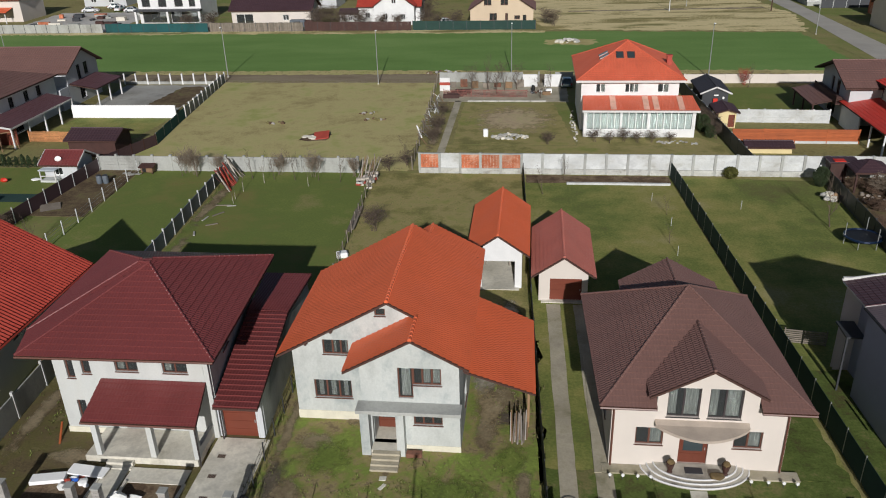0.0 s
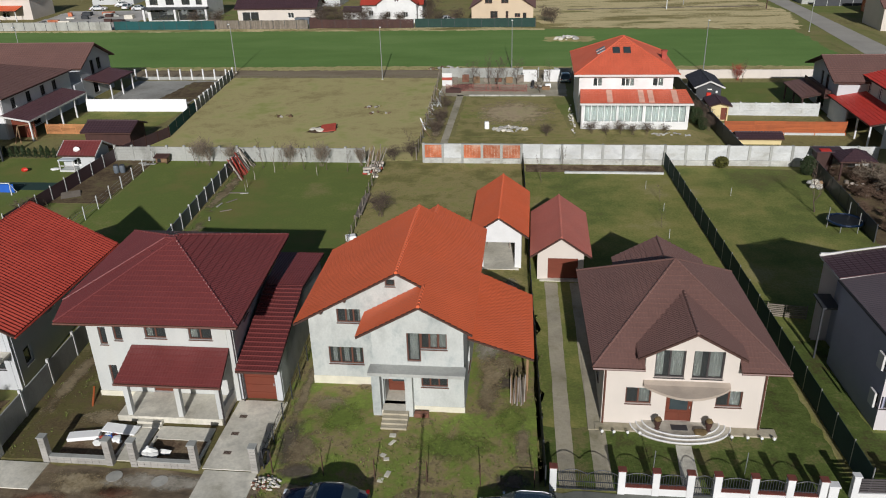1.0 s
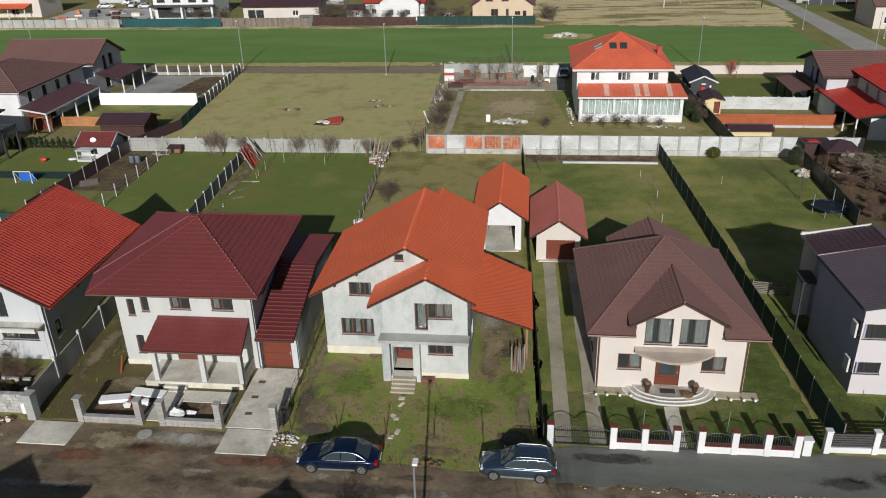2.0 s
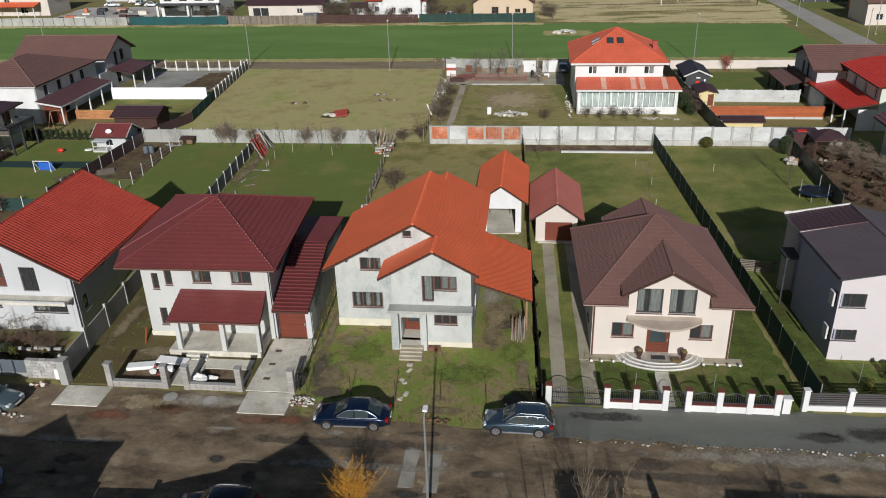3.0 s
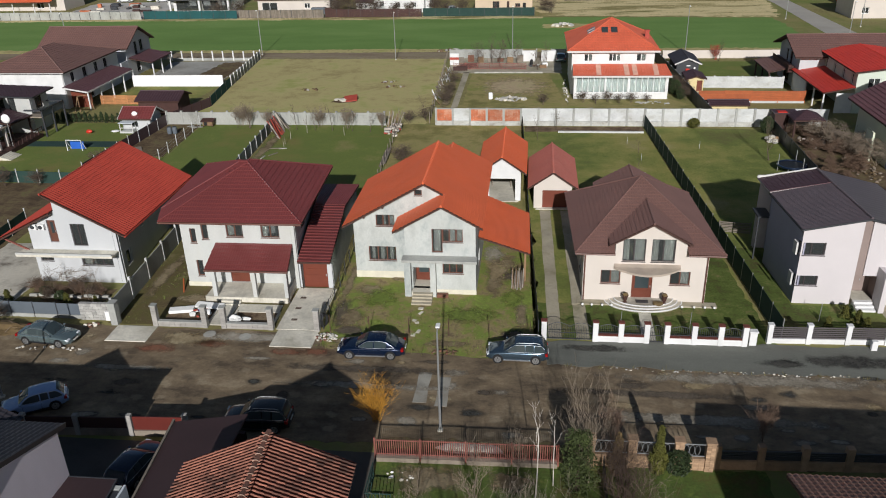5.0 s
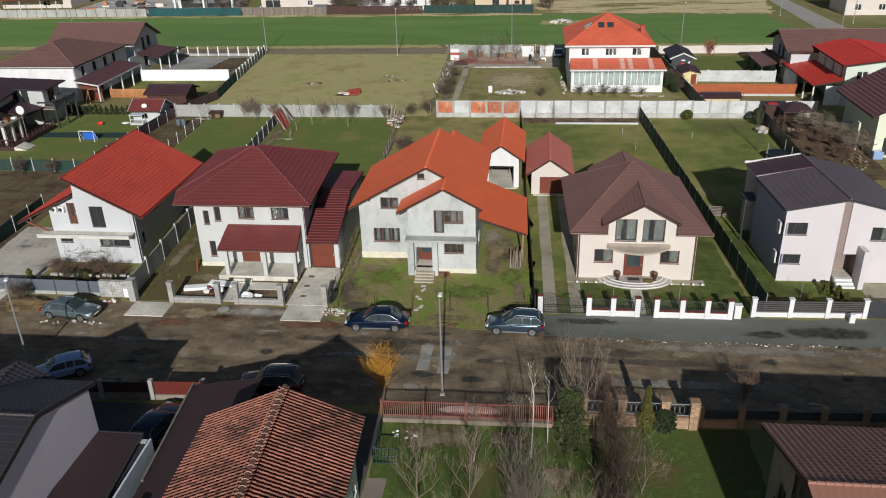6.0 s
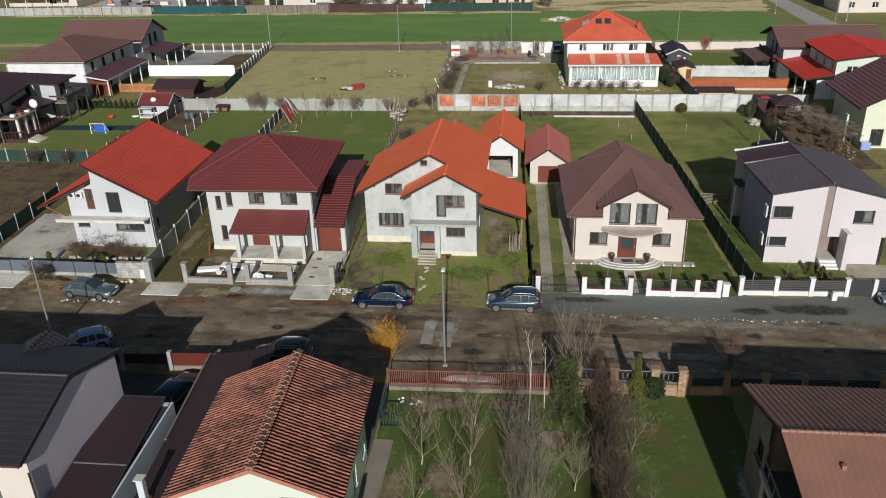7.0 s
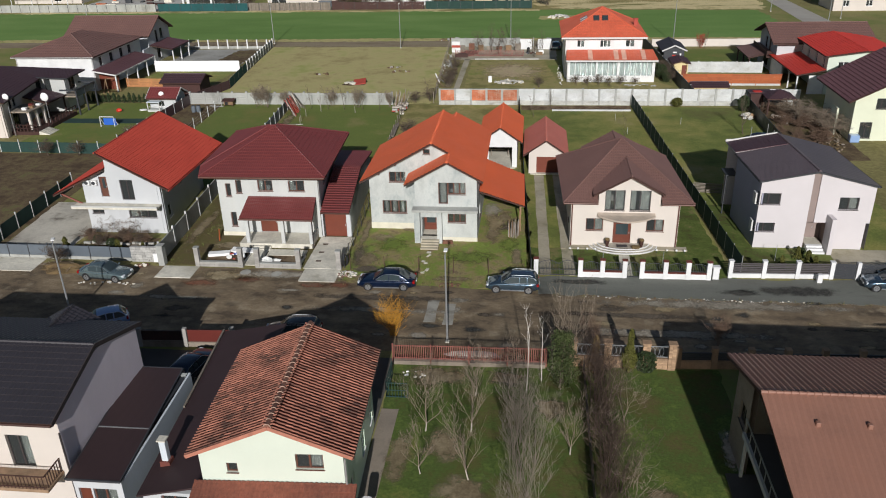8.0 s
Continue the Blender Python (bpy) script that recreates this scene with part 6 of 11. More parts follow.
# low kerbs of the front garden and path
for b in ((-20.0, -18.7, -6.0, -2.95, 0, 0.08), (-18.6, -15.1, -3.9, -2.7, 0, 0.06), (-18.5, -18.35, -6, -3.9, 0, 0.16), (-15.1, -14.95, -6, -3.9, 0, 0.16), (-20.15, -20.02, -6, -3.2, 0, 0.16)):
    single("garden_kerb", boxes(b), "concrete", "pale concrete path slab", "path", kind="structure")
sheet("planting_bed", [(-18.4, -6.1), (-15.1, -6.1), (-15.1, -3.95), (-18.4, -3.95)], 0.03, "soil", "bare planting bed", "soil", seed=70)
sheet("planting_bed", [(-23.8, -6.1), (-20.2, -6.1), (-20.2, -3.3), (-23.8, -3.3)], 0.03, "soil", "bare planting bed with builder's waste", "soil", seed=71)

# side fences of the front row
fence("side_fence", "grey concrete panel fence with pale posts", (-27.6, -5.8), (-28.7, 11.8), 5, 1.75, 0.18, 2.0, "wall_pale", "concrete_wall", "panel", thick=0.1)
fence("side_fence", "slate-grey concrete panel fence between lawns", (-28.8, 12.4), (-30.6, 46), 14, 1.5, 0.16, 1.7, "wall_pale", "metal_slate", "panel", thick=0.08)
fence("side_fence", "dark wire mesh fence overgrown at its foot", (-11.0, -6), (-11.7, 14), 9, 1.2, 0.06, 1.35, "metal_dark", "net_black", "wires")
fence("side_fence", "wooden stake fence along the lawn", (-12.2, 15), (-13.6, 46), 14, 1.0, 0.09, 1.2, "wood_grey", "wood_grey", "wires", seed=4)
fence("side_fence", "dark mesh screen fence", (5.0, -6.2), (4.0, 17.5), 11, 1.35, 0.06, 1.45, "metal_dark", "net_black", "panel", thick=0.03)
fence("side_fence", "dark mesh screen fence behind the garages", (4.0, 18.2), (2.95, 46.6), 12, 1.35, 0.06, 1.45, "metal_dark", "net_black", "panel", thick=0.03)
fence("side_fence", "dark green screen fence with steel posts", (22.1, -5.6), (18.75, 46.5), 22, 1.75, 0.06, 1.85, "metal_grey", "net_green", "panel", thick=0.03)
fence("front_fence", "thin rusty wire fence posts of the grey house", (-10.4, -6.3), (4.4, -6.4), 5, 1.2, 0.05, 1.45, "soffit", "metal_dark", "posts", seed=9)
fence("front_fence", "slate-grey sheet metal front fence", (-50, -5.4), (-30.4, -5.6), 10, 1.3, 0.08, 1.4, "metal_dark", "metal_slate", "panel", base=0.3, thick=0.05)
def stone_wall():
    f = thing("front_wall", -28.8, -5.6, "pale stacked stone wall with an end post", "wall")
    rng = random.Random(8)
    for r in range(6):
        x = -30.35
        while x < -27.7:
            w = rng.uniform(0.3, 0.6)
            part("stone", bevelled(boxes((x, min(x + w, -27.6) - 0.012, -5.8 - rng.uniform(0, 0.03), -5.45, r * 0.24, r * 0.24 + 0.228)), 0.012), "stone", f)
            x += w
    part("post", bevelled(boxes((-27.55, -27.0, -6.5, -5.9, 0, 1.85)), 0.02), "concrete_wall", f)
    part("coping", boxes((-27.6, -26.95, -6.55, -5.85, 1.85, 1.93)), "concrete_wall", f)
    part("meter_box", boxes((-28.2, -27.8, -6.0, -5.85, 0.1, 0.9)), "frame_white", f)


stone_wall()
fence("garden_fence", "dark green screen fence beside the concrete yard", (-45.0, -4.8), (-45.8, 12), 6, 1.5, 0.1, 1.75, "wall_pale", "net_green", "panel", thick=0.03)
fence("garden_fence", "dark blue-green screen fence along the play lawn", (-62, 23.8), (-46, 23.3), 6, 1.4, 0.1, 1.7, "wall_pale", "net_green", "panel", thick=0.03)
fence("yard_fence", "thin wire fence with white concrete posts", (-40.2, 20), (-41.3, 46), 9, 1.2, 0.09, 1.5, "wall_pale", "metal_grey", "wires")
fence("yard_fence", "red-brown sheet fence with pale posts", (-47.4, 26), (-46.3, 46.6), 8, 1.5, 0.1, 1.7, "wall_pale", "r_plum", "panel", thick=0.04)
fence("plot_fence", "slate panel fence with white posts along the meadow", (-45.0, 68.8), (-46.8, 89.5), 10, 1.5, 0.2, 1.75, "white_paint", "metal_slate", "panel", thick=0.06)
fence("plot_fence", "teal mesh screen fence along the dry meadow", (-43.7, 56.5), (-45.0, 68.6), 4, 1.5, 0.06, 1.55, "metal_grey", "net_teal", "panel", thick=0.04)
fence("plot_fence", "red-brown board fence beside the sheds", (-46.2, 48), (-43.7, 56.3), 4, 1.4, 0.1, 1.5, "wood_dark", "r_plum", "boards", thick=0.04)
fence("yard_wall", "white rendered yard wall", (-61.6, 68.5), (-46.3, 68.5), 3, 1.85, 0.2, 1.86, "white_fresh", "white_fresh", "panel", thick=0.2, category="wall")
fence("yard_fence", "unfinished row of white fence posts", (-63.5, 88.2), (-47.5, 88.2), 8, 0.5, 0.22, 1.8, "white_paint", "concrete_wall", "panel", thick=0.15)
fence("yard_fence", "pale tan wooden yard fence", (-61.5, 57.3), (-53, 57.3), 4, 1.4, 0.1, 1.45, "wood_tan", "wood_tan", "slats")
fence("garden_fence", "old wire fence with leaning stakes and scrap", (-9.6, 48), (-11.3, 89), 14, 1.3, 0.1, 1.6, "wood_grey", "wood_grey", "wires", seed=6)
fence("yard_wall", "grey concrete yard wall", (-10.9, 89.3), (10, 89.3), 8, 1.6, 0.2, 1.7, "concrete_wall", "concrete_wall", "panel", thick=0.15, category="wall", skip=(5, 6))
fence("side_wall", "dark side wall with pale coping", (27.75, 48.4), (25.3, 88.3), 14, 1.85, 0.16, 1.9, "metal_dark", "metal_dark", "panel", thick=0.12, capmat="concrete_wall", category="wall")
fence("yard_wall", "pale concrete panel wall", (29.6, 67.6), (41.6, 67.2), 6, 1.75, 0.2, 1.85, "wall_pale", "wall_pale", "courses", thick=0.14, category="wall")
fence("yard_wall", "white rear wall beside the lane", (27, 88.6), (58, 88.6), 10, 1.4, 0.2, 1.45, "plaster_cream", "plaster_cream", "panel", thick=0.15, category="wall")
fence("garden_fence", "varnished orange timber fence on a pale base", (27.8, 58.9), (42.3, 58.7), 4, 1.75, 0.1, 1.8, "wood_orange", "wood_orange", "slats", base=0.3, basemat="wall_pale", gap=0.015)
fence("garden_fence", "dark solid fence at the edge of the lawn", (34.3, 46), (34.2, 27), 8, 1.7, 0.1, 1.8, "metal_dark", "metal_dark", "panel", thick=0.05)
fence("deck_fence", "grey slatted timber screen", (21.6, 13.4), (24.3, 13.0), 1, 1.1, 0.08, 1.15, "wood_grey", "wood_grey", "slats", gap=0.06)
# far fences beyond the field
for lab, x0, x1, pm, st, n in (("grey concrete fence beyond the field", -140, -92, "concrete_wall", "panel", 18), ("teal screen fence beyond the field", -91.5, -67.5, "net_teal", "panel", 8), ("silvered board fence beyond the field", -67.3, -46, "wood_grey", "boards", 8),
                               ("dark board fence beyond the field", -45.8, -22.3, "wood_dark", "boards", 8), ("dark teal screen fence beyond the field", -22, 4.2, "net_green", "panel", 9)):
    fence("far_fence", lab, (x0, 136.2), (x1, 135.8), n, 1.9, 0.1, 1.95, "metal_dark", pm, st, thick=0.06)
fence("far_fence", "dark roadside fence beyond the road", (69, 160), (92, 160), 8, 1.8, 0.1, 1.9, "wall_pale", "metal_dark", "panel")

# near side of the street
fence("street_railing", "faded red picket railing on a concrete base", (-4.4, -20.15), (6.1, -19.95), 4, 1.5, 0.1, 1.55, "rail_red", "rail_red", "pickets", base=0.3, basemat="base_grey", thick=0.14)
def brick_wall():
    f = thing("street_wall", 11.5, -19.6, "sand-coloured brick wall with pillars and ornate metal grilles", "wall")
    xs = [7.9, 10.2, 12.75, 14.45]
    for x in xs:
        for k in range(14):
            for s in range(2):
                o = 0.02 * ((k + s) % 2)
                part("brick", boxes((x - 0.24 + 0.245 * s, x - 0.005 + 0.245 * s, -19.85 + o * 0.3, -19.4, k * 0.14, k * 0.14 + 0.13)), "brick_sand", f)
        part("cap", bevelled(boxes((x - 0.3, x + 0.3, -19.92, -19.33, 1.96, 2.05)), 0.02), "brick_sand", f)
    for a, b in zip(xs, xs[1:]):
        n = int((b - a - 0.5) / 0.26)
        for r in range(6):
            for k in range(n):
                x0 = a + 0.25 + (b - a - 0.5) * k / n
                part("brick", boxes((x0 + 0.004, x0 + (b - a - 0.5) / n - 0.006, -19.75, -19.5, r * 0.14, r * 0.14 + 0.13)), "brick_sand", f)
        g = part("grille", boxes((a + 0.25, b - 0.25, -19.64, -19.6, 0.9, 0.95), (a + 0.25, b - 0.25, -19.64, -19.6, 1.7, 1.75)), "metal_grey", f)
        for k in range(int((b - a - 0.5) / 0.3)):
            bm = bmesh.new()
            cx = a + 0.42 + k * 0.3
            tube(bm, [(cx + 0.14 * math.cos(q), -19.62, 1.32 + 0.34 * math.sin(q)) for q in (2 * math.pi * i / 10 for i in range(11))], 0.015, 4)
            part("scroll", bm, "metal_grey", g)


brick_wall()
fence("street_wall", "brown brick wall with pillars standing in shade", (14.9, -19.4), (34, -18.6), 8, 1.2, 0.4, 1.6, "brick_sand", "metal_dark", "slats", base=0.6, basemat="brick_sand", thick=0.1, category="wall")
# Shaded bays of the red fence: their shade is put into dark panels.
fence("street_wall", "red sheet fence with grey pillars, panels painted dark for shade", (-40, -20.0), (-19.8, -19.06), 6, 1.3, 0.32, 1.5, "block", "wood_dark", "panel", base=0.5, basemat="base_grey", thick=0.08, category="wall")
fence("street_wall", "red-brown sheet fence panel between concrete pillars", (-19.75, -19.05), (-16.3, -18.9), 1, 1.35, 0.3, 1.6, "block", "panel_red", "panel", base=0.4, basemat="base_grey", thick=0.08, category="wall", nopost=(0,))
fence("garden_fence", "dark wire fence in the hedge", (8.6, -20.4), (8.5, -37.5), 8, 1.15, 0.06, 1.2, "metal_dark", "net_black", "panel", thick=0.02)
def green_gate():
    g = thing("garden_gate", -3.6, -22.8, "small green metal garden gate", "gate")
    for a, b in (((-4.2, -21.8), (-4.2, -24.2)), ((-4.2, -24.2), (-2.8, -24.2))):
        bm = bmesh.new()
        for z in (0.1, 0.6, 1.15):
            beam(bm, (*a, z), (*b, z), 0.05)
        part("frame", bm, "net_green", g)
        for k in range(8):
            f = k / 7
            bm = bmesh.new()
            x, y = a[0] + (b[0] - a[0]) * f, a[1] + (b[1] - a[1]) * f
            beam(bm, (x, y, 0.02), (x, y, 1.2), 0.035)
            part("bar", bm, "net_green", g)


green_gate()


# ---- houses behind and beyond ----
def plain_house(name, label, x0, x1, y0, y1, eave, ridge, mat, wallmat, axis="x", over=0.5, front=(), right=(), left=(), frame="frame_white", tiles=None, deck="soffit", floors=None):
    """A house with four pierced walls and a gabled (ridge along x or y) or hipped roof."""
    h = thing("house", (x0 + x1) / 2, (y0 + y1) / 2, label, "house") if name == "house" else thing(name, (x0 + x1) / 2, (y0 + y1) / 2, label, name.replace("_", " "))
    xm, ym = (x0 + x1) / 2, (y0 + y1) / 2
    cuts = []
    t = tiles or dict(wave=0.4, row=0.5, amp=0.04, step=0.04, seg=3)
    a0, a1, b0, b1 = x0 - over, x1 + over, y0 - over, y1 + over
    if axis == "x":
        s = (ridge - eave) / (ym - b0)
        cuts = [((0, ym, ridge - 0.12), Vector((0, s, 1)).normalized()), ((0, ym, ridge - 0.12), Vector((0, -s, 1)).normalized())]
        sl = [[(a0, b0, eave), (a1, b0, eave), (a1, ym, ridge), (a0, ym, ridge)], [(a0, ym, ridge), (a1, ym, ridge), (a1, b1, eave), (a0, b1, eave)]]
        ln = [((a0, ym, ridge), (a1, ym, ridge))]
        tops = (eave + 0.3, ridge, eave + 0.3, ridge)
    elif axis == "y":
        s = (ridge - eave) / (xm - a0)
        cuts = [((xm, 0, ridge - 0.12), Vector((s, 0, 1)).normalized()), ((xm, 0, ridge - 0.12), Vector((-s, 0, 1)).normalized())]
        sl = [[(a0, b0, eave), (xm, b0, ridge), (xm, b1, ridge), (a0, b1, eave)], [(xm, b0, ridge), (a1, b0, eave), (a1, b1, eave), (xm, b1, ridge)]]
        ln = [((xm, b0, ridge), (xm, b1, ridge))]
        tops = (ridge, eave + 0.3, ridge, eave + 0.3)
    else:
        r = min(xm - a0, ym - b0)
        if xm - a0 > ym - b0:
            P, Q = (a0 + r, ym, ridge), (a1 - r, ym, ridge)
            sl = [[(a0, b0, eave), (a1, b0, eave), Q, P], [(a1, b1, eave), (a0, b1, eave), P, Q], [(a0, b1, eave), (a0, b0, eave), P], [(a1, b0, eave), (a1, b1, eave), Q]]
            ln = [(P, Q), ((a0, b0, eave), P), ((a1, b0, eave), Q), ((a0, b1, eave), P), ((a1, b1, eave), Q)]
        else:
            P, Q = (xm, b0 + r, ridge), (xm, b1 - r, ridge)
            sl = [[(a0, b0, eave), (a1, b0, eave), P], [(a1, b1, eave), (a0, b1, eave), Q], [(a0, b1, eave), (a0, b0, eave), P, Q], [(a1, b0, eave), (a1, b1, eave), Q, P]]
            ln = [(P, Q), ((a0, b0, eave), P), ((a1, b0, eave), P), ((a0, b1, eave), Q), ((a1, b1, eave), Q)]
        tops = (eave,) * 4
    for p0, p1, tp, ops in (((x0, y0), (x1, y0), tops[0], front), ((x1, y0), (x1, y1), tops[1], right), ((x1, y1), (x0, y1), tops[2], ()), ((x0, y1), (x0, y0), tops[3], left)):
        wall(h, p0, p1, 0, tp, [o[:4] for o in ops], wallmat, 0.25, cuts)
        for o in ops:
            k = o[4] if len(o) > 4 else 2
            if k:
                window(h, p0, p1, *o[:4], panes=k, frame_mat=frame)
            else:
                door(h, p0, p1, *o[:4], "garage_door", 3)
    roof(h, sl, mat, deck=deck, lines=ln, cap=0.09, **t)
    return h


def lean_roof(h, pts, mat, posts=(), postmat="white_paint", name="porch_roof", pw=0.18, deck="soffit"):
    bm = bmesh.new()
    P = [Vector(p) for p in pts]
    if sum((a.x * b.y - b.x * a.y) for a, b in zip(P, P[1:] + P[:1])) > 0:
        P = P[::-1]
    prism(bm, P, (0, 0, -0.14))
    ob = part(name, bm, deck, h)
    part("roof_tiles", tile_sheet(pts, 0.4, 0.5, 0.03, 0.03, seg=3), mat, ob)
    for x, y, z in posts:
        part("porch_post", boxes((x - pw / 2, x + pw / 2, y - pw / 2, y + pw / 2, 0, z)), postmat, h)


# white house with the brown roof at the left edge of the meadow
h = plain_house("house", "large white house with a brown hipped roof and a side veranda", -78.2, -65.2, 54.7, 71.4, 5.5, 7.9, "r_brown", "white_paint", "hip", 0.5,
                front=(), right=((2, 3, 3.6, 5.0), (5.5, 6.6, 3.6, 5.0), (9, 10.1, 3.6, 5.0), (12, 13.1, 3.6, 5.0), (5, 7.5, 0.2, 2.3)), frame="frame_dark")
lean_roof(h, [(-65.18, 53.8, 3.45), (-61.3, 53.8, 2.8), (-61.5, 68.8, 2.8), (-65.18, 68.8, 3.45)], "r_wine", [(-61.5, y, 2.7) for y in (54.1, 57.8, 61.5, 65.2, 68.6)])
bm = bmesh.new()
beam(bm, (-61.27, 53.78, 2.72), (-61.47, 68.82, 2.72), 0.06, 0.22)
beam(bm, (-65.15, 53.76, 3.36), (-61.3, 53.76, 2.72), 0.06, 0.22)
part("eave_board", bm, "fascia", h, "white eave boards")
part("garage_door", boxes((-65.1, -61.9, 55.6, 55.7, 0.05, 2.4)), "garage_door", h)
part("gutter", boxes((-78.7, -64.7, 54.1, 54.18, 5.4, 5.5)), "fascia", h)
for x in (-78.1, -65.3):
    downpipe(h, x, 54.6, 0.1, 5.4, "fascia")
h = plain_house("house", "white gabled house with a brown roof", -80, -65, 74.2, 83.4, 5.2, 8.0, "r_brown", "plaster_white", "x", 0.7, right=((3.2, 4.2, 3.4, 5.6), (5.2, 6.4, 3.8, 5.6), (3, 4.5, 0.5, 2.4)), frame="frame_dark")
lean_roof(h, [(-64.9, 74.4, 3.4), (-60.8, 74.4, 2.7), (-60.8, 82.5, 2.7), (-64.9, 82.5, 3.4)], "r_wine", [(-61, 75, 2.6), (-61, 78.5, 2.6), (-61, 82, 2.6)])
part("annex", boxes((-68.3, -65.0, 71.9, 74.1, 0, 3.1)), "plaster_white", h)
# house at the far left edge
def veranda_cottage():
    h = thing("house", -69, 37, "cream house with brown roofs, columned balcony and timber deck", "house")
    p0, p1 = (-64.7, 29.5), (-67.6, 42.4)
    right = ((2.6, 3.5, 3.15, 5.0), (4.0, 4.9, 3.15, 5.0), (3.0, 5.2, 0.5, 2.5), (7.5, 8.8, 0.6, 2.4))
    wall(h, p0, p1, 0, 5.2, right, "plaster_cream")
    wall(h, p1, (-79, 42.4), 0, 5.2, (), "plaster_cream")
    wall(h, (-79, 42.4), (-77, 29.5), 0, 5.2, (), "plaster_cream")
    wall(h, (-77, 29.5), p0, 0, 5.2, ((4, 5.4, 3.2, 4.6), (8, 9.4, 3.2, 4.6)), "plaster_cream")
    for o in right:
        window(h, p0, p1, *o, panes=2, frame_mat="frame_dark", sill=False)
    for o in ((4, 5.4, 3.2, 4.6), (8, 9.4, 3.2, 4.6)):
        window(h, (-77, 29.5), p0, *o, frame_mat="frame_dark")
    e = 4.95
    roof(h, [[(-63.5, 28.6, e), (-66.85, 43.0, e), (-73.2, 43.0, 6.5), (-70.4, 28.6, 6.5)], [(-70.4, 28.6, 6.5), (-73.2, 43.0, 6.5), (-79.6, 43.0, e), (-77.4, 28.6, e)]], "r_plum",
         lines=(((-70.4, 28.6, 6.5), (-73.2, 43.0, 6.5)),), wave=0.4, row=0.45, amp=0.04, step=0.03, seg=3)
    # taller block behind with a flat-pitched dark roof
    q0, q1 = (-69.6, 42.6), (-63.2, 42.6)
    ops = ((1.7, 2.6, 3.1, 4.7), (3.2, 4.2, 2.9, 4.8))
    wall(h, q0, q1, 0, 5.0, ops, "plaster_dirty")
    for o in ops:
        window(h, q0, q1, *o, panes=1, frame_mat="frame_dark", sill=False)
    wall(h, q1, (-63.4, 47.0), 0, 5.0, ((1.2, 3.0, 2.9, 4.7),), "plaster_dirty")
    window(h, q1, (-63.4, 47.0), 1.2, 3.0, 2.9, 4.7, frame_mat="frame_dark")
    wall(h, (-63.4, 47.0), (-76, 47.0), 0, 5.0, (), "plaster_dirty")
    lean_roof(h, [(-62.3, 42.0, 5.05), (-62.5, 47.6, 5.1), (-77, 47.8, 5.6), (-77, 42.0, 5.55)], "r_plum", name="roof_slope", deck="metal_dark")
    # balcony on columns over the deck
    part("balcony_slab", bevelled(boxes((-65.6, -62.3, 31.5, 35.6, 2.85, 3.05)), 0.02), "base_grey", h)
    for y in (31.8, 33.5, 35.2):
        part("column", bevelled(boxes((-62.75, -62.4, y - 0.18, y + 0.18, 0.5, 2.85)), 0.02), "plaster_cream", h)
    for k, (x, y, z, m) in enumerate(((-63.4, 32.4, 0.35, "foam"), (-63.0, 33.4, 0.28, "wood"), (-63.6, 34.3, 0.4, "panel_red"), (-62.9, 34.9, 0.25, "foam"))):
        part("balcony_box", bevelled(boxes((x - 0.3, x + 0.3, y - 0.25, y + 0.25, 3.05, 3.05 + z)), 0.03), m, h)
    part("deck", boxes((-65.2, -61.2, 30.9, 40.9, 0, 0.48)), "wood_dark", h)
    rail = part("railing", boxes((-65.2, -61.2, 30.9, 30.96, 1.35, 1.43), (-61.26, -61.2, 33.6, 40.9, 1.35, 1.43), (-65.2, -61.2, 30.9, 30.96, 0.9, 0.95)), "wood_dark", h)
    for k in range(9):
        part("baluster", boxes((-65.2 + 0.49 * k, -65.12 + 0.49 * k, 30.9, 30.97, 0.48, 1.36)), "wood_dark", rail)
    for k in range(9):
        part("baluster", boxes((-61.27, -61.2, 33.6 + 0.9 * k, 33.68 + 0.9 * k, 0.48, 1.36)), "wood_dark", rail)
    for k in range(5):
        part("step", bevelled(boxes((-61.2 + 0.3 * k, -60.88 + 0.3 * k, 31.0, 33.3, 0, 0.44 - 0.09 * k)), 0.015), "concrete", h)
    lean_roof(h, [(-66.2, 36.6, 3.7), (-62.7, 36.6, 2.85), (-62.5, 41.2, 2.85), (-67.0, 41.6, 3.7)], "r_plum", [(-62.9, 36.9, 2.75), (-62.8, 40.9, 2.75)], "wood_dark")
    # dark pergola with a terrace above
    for y in (40.8, 43.2, 46):
        part("pergola_post", boxes((-60.75, -60.55, y - 0.1, y + 0.1, 0, 3.7)), "metal_dark", h)
    part("pergola_beam", boxes((-63.1, -60.5, 40.7, 40.9, 3.5, 3.7), (-60.75, -60.55, 40.9, 46.1, 3.5, 3.7), (-63.1, -60.8, 45.9, 46.1, 3.5, 3.7)), "metal_dark", h)
    part("terrace_slab", boxes((-63.15, -60.8, 40.95, 45.85, 2.55, 2.7)), "base_grey", h)
    part("terrace_screen", boxes((-60.68, -60.64, 41.0, 45.8, 2.7, 3.45)), "metal_slate", h)


veranda_cottage()
